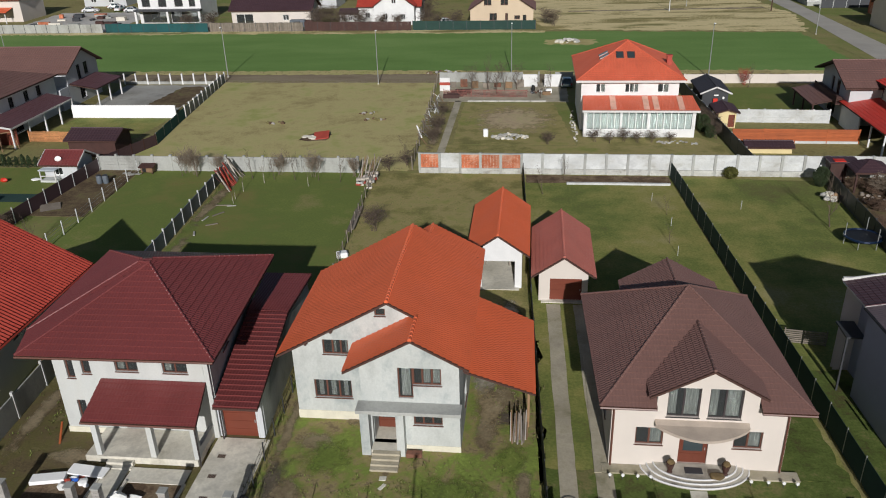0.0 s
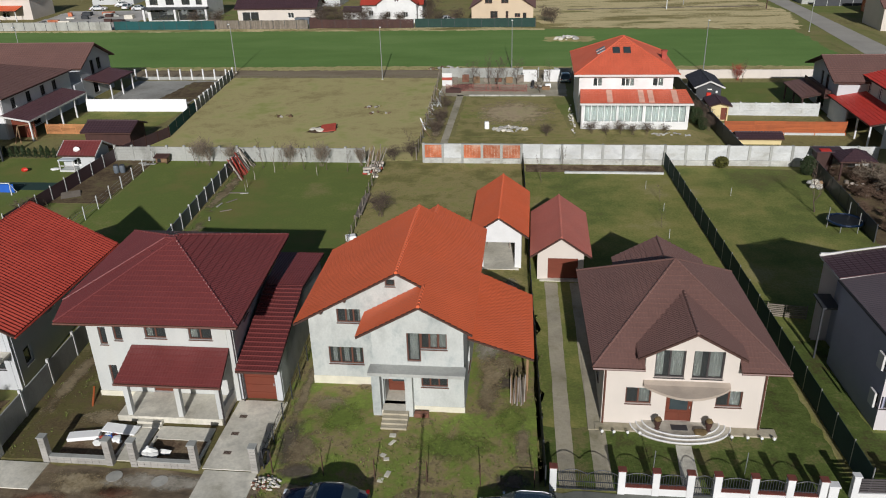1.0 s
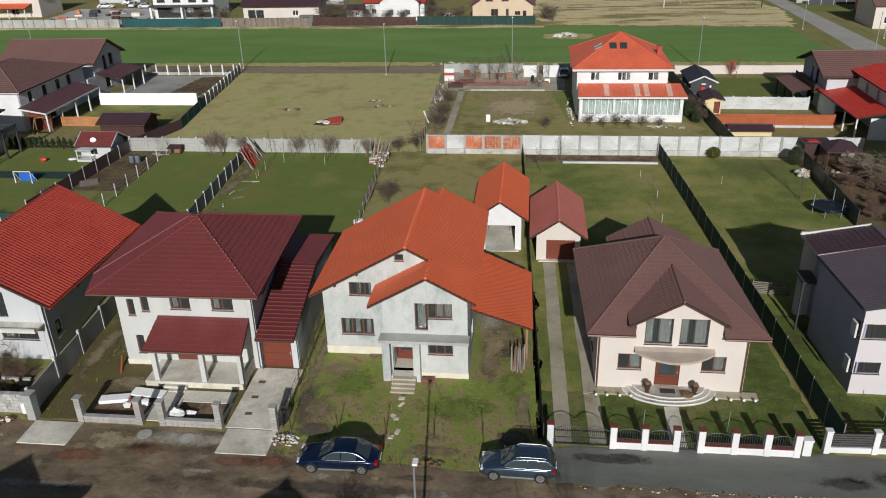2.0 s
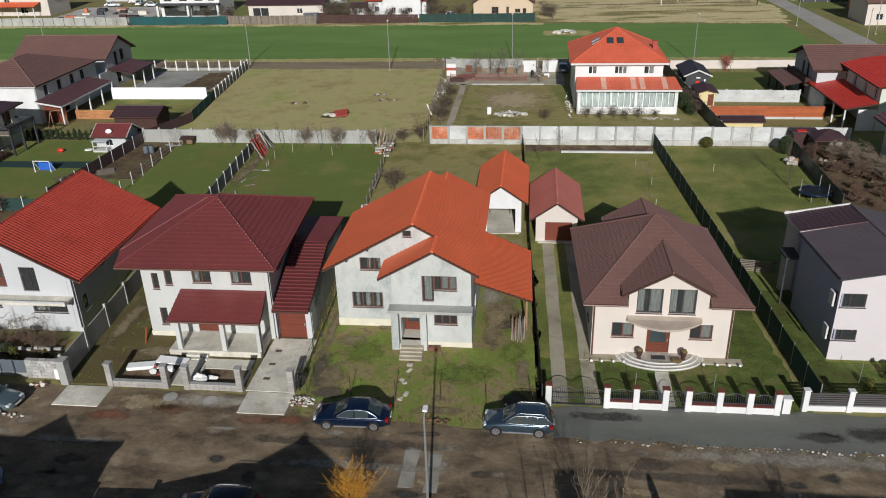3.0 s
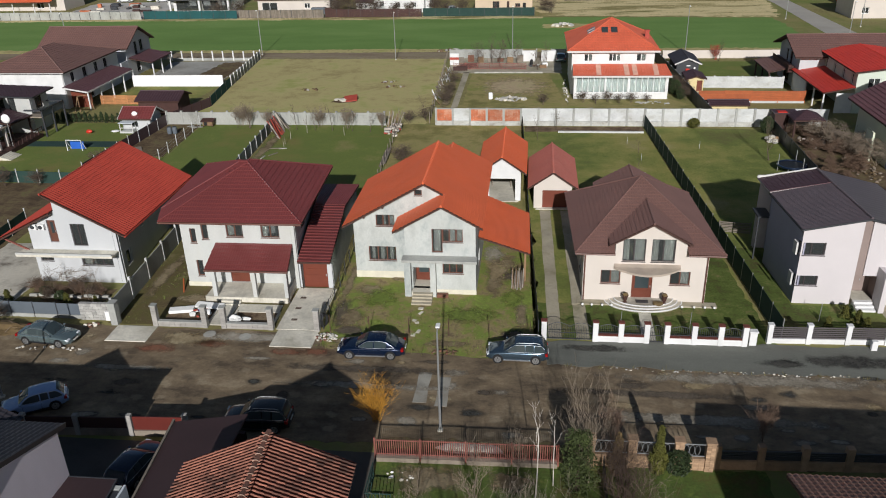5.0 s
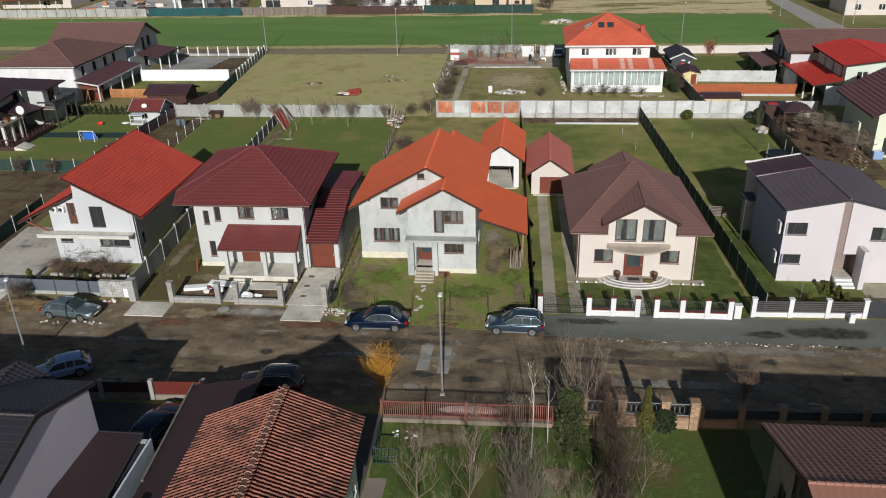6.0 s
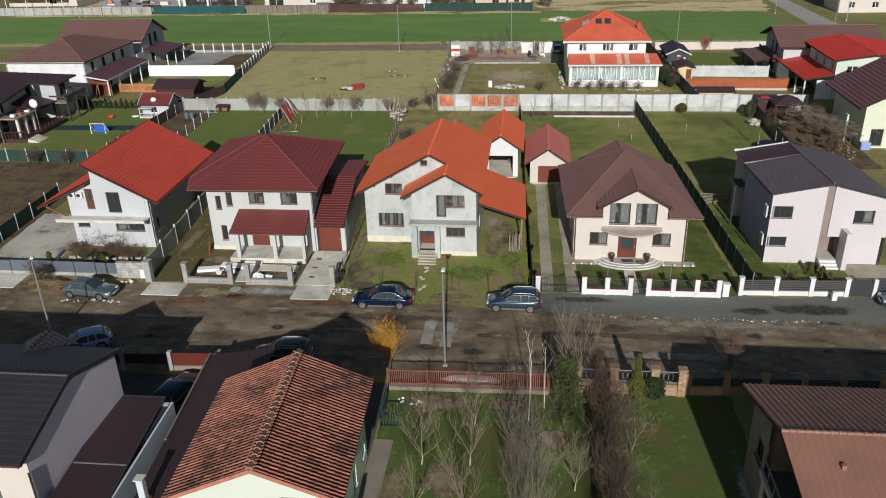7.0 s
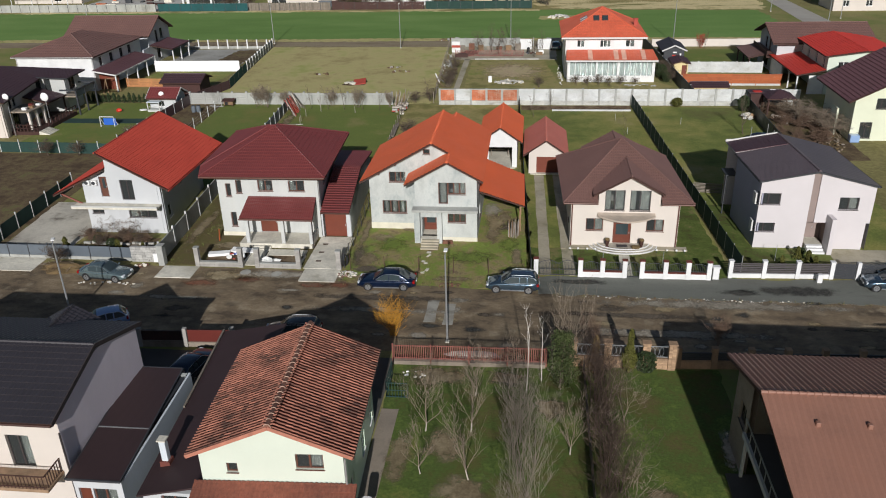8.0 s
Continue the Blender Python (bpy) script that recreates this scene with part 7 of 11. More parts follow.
# barn-like sheds and the playhouse
plain_house("shed", "dark red-brown shed with a plum metal roof", -52.6, -46.6, 51.5, 55.6, 2.1, 3.0, "r_plum", "wood_dark", "x", 0.4)
h = plain_house("playhouse", "white playhouse with a red roof and a round window", -51.2, -47.2, 43.6, 47.0, 1.75, 2.9, "r_burgundy", "plaster_white", "x", 0.35, front=((1.2, 2.2, 0.5, 1.4),))
lump(bm := bmesh.new(), -49.4, 43.9, 2.35, 0.42, 0.2, 0.3, 3)
part("roof_dormer", bm, "foam", h)
bm = bmesh.new()
for x in (-51.6, -46.8):
    beam(bm, (x, 43.2, 1.78), (x, 45.3, 2.94), 0.06, 0.16)
    beam(bm, (x, 45.3, 2.94), (x, 47.4, 1.78), 0.06, 0.16)
part("verge_board", bm, "fascia", h, "white verge boards")
porch = part("porch", boxes((-51.2, -49.3, 42.5, 43.55, 0, 0.25)), "plaster_dirty", h)
part("canopy", bevelled(boxes((-51.25, -49.25, 42.45, 43.5, 1.35, 1.45)), 0.02), "plaster_pale", porch)
for x in (-51.15, -49.4):
    part("post", boxes((x, x + 0.1, 42.5, 42.6, 0.25, 1.35)), "fascia", porch)
part("rail", boxes((-51.05, -49.4, 42.52, 42.58, 0.7, 0.78)), "fascia", porch)

# the orange-roofed white house with the glazed veranda
def veranda_house():
    h = thing("house", 16, 70, "white two-storey house with an orange hipped roof and glazed veranda", "house")
    p0, p1 = (9.9, 63.9), (21.9, 63.9)
    ops = ((1.8, 3.0, 4.85, 5.95), (5.4, 7.1, 4.85, 5.95), (9.4, 10.8, 4.85, 5.95))
    wall(h, p0, p1, 0, 6.55, ops, "white_paint")
    for o in ops:
        window(h, p0, p1, *o, panes=3 if o[1] - o[0] > 1.5 else 2, frame_mat="frame_white", curtain=0.9)
    wall(h, (21.9, 63.9), (21.9, 77), 0, 6.55, ((3, 4.3, 4.6, 5.9),), "white_paint")
    wall(h, (21.9, 77), (9.9, 77), 0, 6.55, (), "white_paint")
    lf = ((2, 3.2, 1.2, 2.6), (6, 7.2, 4.6, 5.9), (9.5, 10.7, 1.2, 2.6))
    wall(h, (9.9, 77), (9.9, 63.9), 0, 6.55, lf, "white_paint")
    for o in lf:
        window(h, (9.9, 77), (9.9, 63.9), *o, frame_mat="frame_white")
    E = 6.5
    a0, a1, b0, b1 = 9.2, 22.6, 63.2, 77.8
    P, Q = (15.9, 70.2, 10.0), (15.9, 71.0, 10.0)
    roof(h, [[(a0, b0, E), (a1, b0, E), P], [(a1, b1, E), (a0, b1, E), Q], [(a0, b1, E), (a0, b0, E), P, Q], [(a1, b0, E), (a1, b1, E), Q, P]], "r_coral", deck="fascia", thick=0.25,
         lines=((P, Q), ((a0, b0, E), P), ((a1, b0, E), P), ((a0, b1, E), Q), ((a1, b1, E), Q)), wave=0.4, row=0.4, amp=0.04, step=0.03, seg=3)
    sl = (10.0 - E) / (70.2 - b0)
    for x in (14.3, 15.7):
        y0, y1 = 67.0, 68.1
        z = lambda y: E + (y - b0) * sl + 0.09
        bm = bmesh.new()
        prism(bm, [Vector(q) for q in ((x, y0, z(y0)), (x, y1, z(y1)), (x + 0.95, y1, z(y1)), (x + 0.95, y0, z(y0)))], (0, 0, 0.09))
        ob = part("skylight", bm, "frame_dark", h)
        bm = bmesh.new()
        prism(bm, [Vector(q) for q in ((x + 0.1, y0 + 0.1, z(y0 + 0.1) + 0.1), (x + 0.1, y1 - 0.1, z(y1 - 0.1) + 0.1), (x + 0.85, y1 - 0.1, z(y1 - 0.1) + 0.1), (x + 0.85, y0 + 0.1, z(y0 + 0.1) + 0.1))], (0, 0, 0.01))
        part("pane", bm, "car_glass", ob)
    sx = (10.0 - E) / (15.9 - a0)
    for y in (67.6, 69.2):
        zx = lambda x: E + (x - a0) * sx + 0.09
        bm = bmesh.new()
        prism(bm, [Vector(q) for q in ((12.3, y, zx(12.3)), (12.3, y + 0.9, zx(12.3)), (13.4, y + 0.9, zx(13.4)), (13.4, y, zx(13.4)))], (0, 0, 0.09))
        part("skylight", bm, "metal_grey", h)
    part("chimney", boxes((20.9, 21.5, 68.5, 69.1, 6.5, 8.4), (20.82, 21.58, 68.42, 69.18, 8.4, 8.52)), "cap_red", h)
    # veranda
    lean_roof(h, [(9.95, 60.35, 3.5), (24.1, 60.35, 3.5), (23.6, 63.88, 4.45), (10.1, 63.88, 4.45)], "r_coral", (), deck="fascia")
    for x in (13.4, 17.4, 18.6, 21.6):
        pts = [Vector((x, 60.5, 3.62)), Vector((x + 0.7, 60.5, 3.62)), Vector((x + 0.7, 63.6, 4.455)), Vector((x, 63.6, 4.455))]
        bm = bmesh.new()
        prism(bm, pts[::-1], (0, 0, 0.02))
        part("roof_panel", bm, "panel_pale", h, "faded translucent roof panel")
    part("fascia", boxes((9.95, 24.1, 60.25, 60.33, 3.28, 3.52)), "fascia", h)
    part("parapet", boxes((10.3, 23.7, 60.8, 61.0, 0, 0.95)), "white_paint", h)
    part("veranda_floor", boxes((10.3, 23.7, 61.0, 63.88, 0, 0.3)), "concrete", h)
    for x in (10.35, 14.75, 18.05, 23.55):
        part("veranda_post", boxes((x - 0.14, x + 0.14, 60.78, 61.06, 0.95, 3.4)), "white_paint", h)
    n = 15
    g = part("veranda_window", boxes((10.5, 23.4, 60.86, 60.94, 0.95, 1.02), (10.5, 23.4, 60.86, 60.94, 3.22, 3.3)), "frame_white", h)
    for k in range(n + 1):
        x = 10.55 + 12.8 * k / n
        part("mullion", boxes((x - 0.045, x + 0.045, 60.85, 60.95, 1.02, 3.22)), "frame_white", g)
        if k < n:
            pane = part("pane", boxes((x + 0.05, x + 12.8 / n - 0.05, 60.89, 60.91, 1.02, 3.22)), "glass_clear", g)
            pane.visible_shadow = False
    bm = bmesh.new()
    prev = None
    for k in range(120):
        x = 10.6 + 12.7 * k / 119
        a, b = bm.verts.new((x, 61.15 + 0.05 * (k % 2), 1.0)), bm.verts.new((x, 61.15 + 0.05 * (k % 2), 3.2))
        if prev:
            bm.faces.new((prev[0], a, b, prev[1]))
        prev = (a, b)
    part("curtain", bm, "curtain", h, "pale curtains behind the veranda glass")
    for x0, x1, y0, y1 in ((10.28, 10.3, 60.9, 63.9), (23.7, 23.72, 60.9, 63.9)):
        part("veranda_side", boxes((x0 - 0.05, x1 + 0.05, 61.1, y1 - 0.03, 0, 3.4)), "white_paint", h)
    downpipe(h, 10.2, 60.6, 0.1, 3.3, "fascia")


veranda_house()
# houses on the right beyond the wall
h = plain_house("summer_house", "dark timber summer house with a black roof", 26.9, 30.3, 73.6, 80.5, 2.3, 3.2, "r_charcoal", "metal_dark", "y", 0.4, front=())
bm = bmesh.new()
for x in (26.5, 30.7):
    beam(bm, (x, 73.15, 2.3), (28.6, 73.15, 3.22), 0.06, 0.2)
part("verge_board", bm, "fascia", h, "white verge boards")
part("letter_box", bevelled(boxes((28.3, 28.9, 73.3, 73.58, 1.0, 1.6)), 0.03), "red_plastic", h, "red wall box")
part("lamp", bevelled(boxes((29.5, 29.8, 73.35, 73.58, 1.5, 1.85)), 0.08), "foam", h)
part("sign", boxes((28.4, 29.0, 73.5, 73.58, 1.95, 2.1)), "foam", h)
# Brown door added for a dark opening; the opening's shade is its colour.
h = plain_house("shed", "small yellow shed with a plum roof", 27.3, 29.5, 64.9, 68.6, 2.05, 2.5, "r_plum", "plaster_sand", "y", 0.4, front=((1.25, 2.05, 0.1, 1.75, 0),))
plain_house("shed", "low yellow lean-to shed with a brown roof", 28.6, 33.7, 54.9, 56.9, 0.75, 1.2, "r_plum", "plaster_sand", "x", 0.25)
h = plain_house("house", "cream chalet house with a brown gabled roof and balcony", 43.2, 57, 66.2, 76.4, 5.0, 7.2, "r_brown", "plaster_white", "x", 1.0, left=((3.4, 4.4, 2.9, 4.9), (5.4, 6.6, 2.9, 4.9), (3, 6, 0.3, 2.2)), frame="frame_brown")
part("balcony", boxes((41.9, 43.15, 66.8, 75.5, 2.5, 2.7)), "wood_dark", h)
part("balcony_rail", boxes((41.9, 41.98, 66.8, 75.5, 2.7, 3.6)), "wood_dark", h)
lean_roof(h, [(39.4, 67.8, 2.3), (43.1, 67.8, 3.1), (43.1, 76.5, 3.1), (39.4, 76.5, 2.3)], "r_brown", [(39.7, 68.2, 2.2), (39.7, 72, 2.2), (39.7, 76, 2.2)], "wood_dark")
h = plain_house("house", "pale yellow house with a bright red roof", 46.8, 57, 53.5, 67.6, 5.6, 6.35, "r_brightred", "plaster_lemon", "y", 0.6, front=((1.5, 3, 3.4, 4.7),), left=((1.5, 2.5, 3.5, 5.0), (5, 6, 3.5, 5.0), (8.6, 9.6, 3.5, 5.0), (12, 13, 3.5, 5.0)), frame="frame_white")
lean_roof(h, [(42.7, 53.2, 2.85), (46.75, 53.2, 3.6), (46.75, 67.4, 3.6), (42.5, 67.4, 2.85)], "r_brightred", [(42.95, 53.5, 2.7), (42.95, 57.5, 2.7), (42.9, 67.0, 2.7)], "white_paint")
part("porch_wall", boxes((42.8, 43.0, 61, 67.1, 0, 2.7)), "white_paint", h)
part("porch_wall", boxes((44.6, 46.75, 53.6, 53.8, 0, 2.7)), "white_paint", h)
h = plain_house("house", "pale yellow house with a dark plum tiled roof", 43.0, 56, 31.4, 41.5, 5.0, 8.9, "r_wine", "plaster_lime", "y", 1.1, front=((2.4, 3.6, 3.9, 5.2), (1.0, 2.4, 0.3, 2.3), (4.4, 6.6, 0.3, 2.4), (6, 7.4, 3.9, 5.4)), left=((3, 4, 1.2, 2.4),), frame="frame_dark", tiles=dict(wave=0.45, row=0.5, amp=0.06, step=0.06, seg=4))
part("canopy_post", boxes((41.9, 42.1, 33.6, 35.6, 0, 3.4)), "plaster_lime", h)
part("balcony", boxes((48.6, 51, 30.3, 31.35, 2.9, 3.1)), "wood_dark", h)
part("balcony_rail", boxes((48.6, 51, 30.3, 30.36, 3.1, 3.9)), "wood_dark", h)

# far houses beyond the field
h = plain_house("house", "white modern two-storey house under construction", -88.8, -73.5, 148, 158, 6.6, 7.6, "r_charcoal", "white_paint", "hip", 0.2, front=((1, 3, 3.8, 5.6), (5, 7, 3.8, 5.6), (9, 11, 3.8, 5.6), (12.5, 14, 3.8, 5.6), (0.8, 6.8, 0.2, 2.6, 3), (7.8, 14.5, 0.2, 2.6, 3)), frame="frame_dark")
part("canopy", boxes((-89.3, -73.2, 146.2, 147.9, 2.9, 3.3)), "metal_dark", h)
for x in (-89, -81.2, -73.5):
    part("canopy_post", boxes((x - 0.25, x + 0.25, 146.3, 146.8, 0, 2.9)), "white_paint", h)
h = plain_house("house", "low cream house with a plum roof", -65, -46.5, 144.5, 152, 3.2, 5.6, "r_plum", "plaster_cream", "x", 0.6, front=((1, 5, 0.3, 2.4, 2), (12, 13.4, 1.0, 2.2)))
h = plain_house("house", "white cottage with an orange-red roof", -35.5, -21.5, 145, 153, 3.6, 6.6, "r_red", "white_paint", "x", 0.4, front=((1.5, 2.6, 1.2, 2.4), (10.5, 11.5, 1.2, 2.4), (5, 6, 1.2, 2.4)))
plain_house("house", "white gabled cottage wing", -31.5, -22.5, 142.5, 150, 4.0, 7.4, "r_red", "white_paint", "y", 0.3, front=((2, 3, 1.2, 2.4), (6, 7, 1.2, 2.4), (4, 5, 4.6, 5.6)))
plain_house("shed", "white lean-to shed with a plum roof", -39.6, -35.6, 143.5, 148, 2.4, 3.2, "r_plum", "white_paint", "x", 0.3, front=((2, 2.8, 1.0, 1.8),))
h = plain_house("house", "beige gabled house with a brown roof", -10, 3.7, 141.6, 152, 3.2, 8.0, "r_brown", "plaster_beige", "y", 0.5, front=((4.2, 5.8, 1.0, 2.5), (3, 4.6, 4.2, 5.6), (6.6, 8.2, 4.2, 5.6), (7.6, 8.2, 1.0, 2.5), (9.6, 10.8, 1.2, 2.0), (11.4, 12.2, 0.1, 2.1, 1)), frame="frame_brown")
h = plain_house("house", "rust-roofed house with a porch", -141, -121, 152, 162, 5.2, 8, "r_orange", "plaster_cream", "x", 0.6, front=((3, 4.5, 3.2, 4.4), (8, 9.5, 3.2, 4.4), (12, 14, 0.6, 2.2)))
lean_roof(h, [(-141, 148.5, 2.6), (-123, 148.5, 2.6), (-123, 151.9, 3.4), (-141, 151.9, 3.4)], "r_orange", [(-140, 149, 2.5), (-134, 149, 2.5), (-128, 149, 2.5), (-123.5, 149, 2.5)])
for x0, x1, y0, y1, m, w, e, r in ((-118, -106, 176, 186, "r_rust", "plaster_white", 4, 7), (-60, -46, 168, 178, "r_red", "plaster_white", 4, 7), (72, 84, 128, 138, "r_brown", "plaster_cream", 4.5, 7.2), (84, 96, 168, 178, "r_plum", "plaster_white", 4.5, 7), (-140, -128, 196, 206, "r_brown", "plaster_cream", 4, 7), (-20, -8, 190, 200, "r_orange", "plaster_white", 4, 7)):
    plain_house("house", "distant pale house with a tiled roof", x0, x1, y0, y1, e, r, m, w, "x", 0.5, front=((2, 3.4, 1, 2.3), (7, 8.4, 1, 2.3)))
plain_house("house", "dark roadside house with a plum roof", 77, 90, 144, 153, 3, 5.4, "r_plum", "brick_orange", "x", 0.6, front=((2, 3.6, 1, 2.3),))
sheet("field_track", [(12, 158.2), (34, 159.6), (57, 160.6), (57, 162.4), (34, 161.2), (12, 159.8)], 0.03, "lane_earth", "grey cart track across the stubble", "track", wobble=0.6, seed=81)
t = thing("glazed_hall", 75, 167, "long low hall with a white frame over a grey base", "hall")
part("base", boxes((67.2, 84, 163.4, 171, 0, 1.0)), "concrete_wall", t)
part("beam", boxes((67.0, 84.2, 163.2, 163.5, 1.0, 1.25), (67.0, 84.2, 163.2, 163.5, 3.5, 3.8)), "white_paint", t)
for k in range(9):
    x = 67.0 + 2.11 * k
    part("mullion", boxes((x, x + 0.22, 163.22, 163.44, 1.25, 3.5)), "white_paint", t)
    if k < 8:
        part("pane", boxes((x + 0.22, x + 2.11, 163.5, 163.6, 1.25, 3.5)), "soffit", t)
bm = bmesh.new()
prism(bm, [Vector(p) for p in ((66.8, 163.0, 3.8), (84.4, 163.0, 3.8), (84.4, 171.2, 4.3), (66.8, 171.2, 4.3))][::-1], (0, 0, -0.12))
part("roof", bm, "r_charcoal", t)
for x, y, hh in ((35, 158, 5.5), (57.5, 157, 5.5)):
    bm = bmesh.new()
    tube(bm, [(x, y, 0), (x, y, hh)], [0.13, 0.09], 8)
    single("pole", bm, "wall_pale" if x < 40 else "wood_dark", "slim utility pole beside the cart track", "pole")
sheet("building_site", [(-118, 137), (-91.5, 137), (-91.5, 165), (-118, 165)], 0.02, "gravel_pale", "pale gravel building plot", "yard", wobble=0.6, seed=80)

# ---- street lamps and poles ----
def street_lamp(h, arm):
    p = local("street_lamp", "slim grey steel street lamp with a small head", "street lamp", "street lamps")
    bm = bmesh.new()
    tube(bm, [(0, 0, 0), (0, 0, h * 0.5), (0, 0, h)], [0.085, 0.07, 0.05], 8)
    part("pole", bm, "metal_grey", p)
    part("base", bevelled(boxes((-0.16, 0.16, -0.16, 0.16, 0, 0.12)), 0.02), "concrete", p)
    bm = bmesh.new()
    tube(bm, [(0, 0, h - 0.02), (0, arm * 0.5, h + 0.12), (0, arm, h + 0.16)], 0.03, 6)
    part("arm", bm, "metal_grey", p)
    bm = boxes((-0.13, 0.13, arm - 0.08, arm + 0.42, h + 0.1, h + 0.22))
    hd = part("lamp_head", bevelled(bm, 0.04), "frame_white", p)
    part("lens", boxes((-0.1, 0.1, arm, arm + 0.38, h + 0.085, h + 0.1)), "lamp_clear", hd)
    return p


lamp = street_lamp(7.0, 0.3)
lamp.matrix_basis = pose(-0.93, -17.3, 0)
lamp2 = street_lamp(6.5, 0.3)
lamp2.matrix_basis = pose(-30.38, -15.95, 0, 0, 0, 25)
far_lamp = street_lamp(8.2, 0.25)
far_lamp.matrix_basis = pose(-20.8, 88.2, 0)
for x, y in ((-47.6, 93.2), (0.3, 94.6), (31.5, 92.8), (-86, 92), (60.5, 96), (58.5, 128), (70.5, 118), (-75, 150), (40, 165)):
    copy_thing(far_lamp, pose(x, y, 0, 0, 0, 180))


# ---- houses on the near side of the street ----
TILE_TURN = 2.4


def tile_house():
    h = thing("house", -7.7, -31, "pale lemon and mint house with a weathered terracotta tile roof", "house")
    s = 0.426
    rx, rz = -7.7, 6.96
    cuts = (((rx, 0, rz - 0.12), Vector((s, 0, 1)).normalized()), ((rx, 0, rz - 0.12), Vector((-s, 0, 1)).normalized()))
    p0, p1 = (-11.6, -35.9), (-4.3, -35.9)
    f = ((1.35, 1.9, 3.7, 4.3), (4.9, 6.3, 4.0, 4.95))
    wall(h, p0, p1, 0, 7, f, "plaster_lemon", cuts=cuts)
    r = ((1.2, 2.2, 1.0, 2.3), (4.6, 5.5, 1.0, 2.3), (7.4, 8.2, 1.0, 2.3), (4.8, 5.6, 3.2, 4.3))
    wall(h, (-4.3, -35.9), (-4.3, -27.15), 0, 5.6, r, "plaster_mint", cuts=cuts)
    wall(h, (-4.3, -27.15), (-11.6, -27.15), 0, 7, (), "plaster_mint", cuts=cuts)
    wall(h, (-11.6, -27.15), (-11.6, -35.9), 0, 5.6, (), "plaster_mint", cuts=cuts)
    window(h, p0, p1, *f[0], panes=1)
    window(h, p0, p1, *f[1], panes=2, curtain=0.9)
    for o in r:
        window(h, (-4.3, -35.9), (-4.3, -27.15), *o, panes=1, frame_mat="frame_white")
    el, er = -12.01, -3.7
    zl, zr = rz - s * (rx - el), rz - s * (er - rx)
    y0, y1 = -36.44, -26.73
    decks = []
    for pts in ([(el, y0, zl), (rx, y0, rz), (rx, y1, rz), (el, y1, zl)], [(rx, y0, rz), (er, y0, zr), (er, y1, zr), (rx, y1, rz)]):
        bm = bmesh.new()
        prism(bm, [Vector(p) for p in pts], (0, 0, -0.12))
        # deck shows between tile rows and carries their shade in its colour
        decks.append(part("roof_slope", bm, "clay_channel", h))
    # a barrel tile, laid course by course
    tw, tl = 0.24, 0.36
    verts, faces = [], []
    for yy, k in ((0, 1.0), (tl * 1.1, 0.93)):
        for lift in (0.0, -0.02):
            for i in range(5):
                a = math.pi * i / 4
                verts.append((yy, -math.cos(a) * tw * 0.17 * k, math.sin(a) * 0.06 * k + lift + 0.02 * (1 - yy / tl)))
    for i in range(4):
        faces += [(i, i + 1, i + 11, i + 10), (i + 5, i + 6, i + 1, i)]
    me = bpy.data.meshes.new("roof_tile")
    me.from_pydata(verts, [], faces)
    me.materials.append(M["terracotta_single"])
    rng = random.Random(11)
    for side, deck in ((-1, decks[0]), (1, decks[1])):
        e, ze = (el, zl) if side < 0 else (er, zr)
        d = Vector((rx - e, 0, rz - ze))
        ln = d.length
        d.normalize()
        ax = Vector((0, 1, 0))
        n = d.cross(ax) if side < 0 else ax.cross(d)
        n = n if n.z > 0 else -n
        rest_v, rest_f = [], []
        rows, cols = int(ln / tl), int((y1 - y0) / tw)
        count = 0
        for r in range(rows + 1):
            for c in range(cols):
                o = Vector((e, y0 + tw * (c + 0.5), ze)) + d * (r * tl - 0.05) + n * (0.02 + rng.uniform(0, 0.008))
                m = Matrix((d, ax, n)).transposed().to_4x4()
                m = Matrix.Translation(o) @ m @ Matrix.Rotation(rng.uniform(-0.015, 0.015), 4, "Z")
                if c < 14 and count < 150:
                    ob = new("roof_tile", me)
                    ob.parent = deck
                    ob.matrix_basis = m
                    count += 1
                else:
                    k = len(rest_v)
                    rest_v += [tuple(m @ Vector(v)) for v in verts]
                    rest_f += [tuple(i + k for i in q) for q in faces]
        rest = part("roof_tiles", (rest_v, [], rest_f), "terracotta_islands", deck)
        tagged(rest, kind="stuff")
    k = int((y1 - y0) / 0.44)
    for i in range(k):
        bm = bmesh.new()
        a, b = y0 + (y1 - y0) * i / k, y0 + (y1 - y0) * (i + 1.1) / k
        tube(bm, [(rx, a, rz + 0.03), (rx, b, rz + 0.01)], [0.18, 0.145], 10)
        part("ridge_tile", bm, "terracotta_ridge", decks[0])
        bm = bmesh.new()
        wob = [rng.uniform(0.8, 1.2) for _ in range(7)]
        tube(bm, [(rx - 0.185 * math.cos(math.pi * q / 6), a + 0.015 * (wob[q] - 1), rz + 0.02 + 0.185 * math.sin(math.pi * q / 6)) for q in range(7)], [0.021 * w for w in wob], 5)
        part("mortar_bed", bm, "mortar", decks[0])
    for x, z in ((el, zl), (er, zr)):
        gutter(h, (x, y0, z - 0.08), (x, y1, z - 0.08), "frame_brown")
    bm = bmesh.new()
    for e, ze in ((el, zl), (er, zr)):
        beam(bm, (e, y0 - 0.03, ze - 0.02), (rx, y0 - 0.03, rz - 0.02), 0.05, 0.2)
    part("verge_board", bm, "verge_clay", h)
    # lower porch roof in front
    low = [(-12.0, -39.6, 1.9), (-3.7, -39.6, 1.9), (-3.7, -35.95, 3.15), (-12.0, -35.95, 3.15)]
    bm = bmesh.new()
    prism(bm, [Vector(p) for p in low][::-1], (0, 0, -0.12))
    ob = part("porch_roof", bm, "soffit", h)
    part("roof_tiles", tile_sheet(low, 0.25, 0.36, 0.07, 0.04), "terracotta", ob)
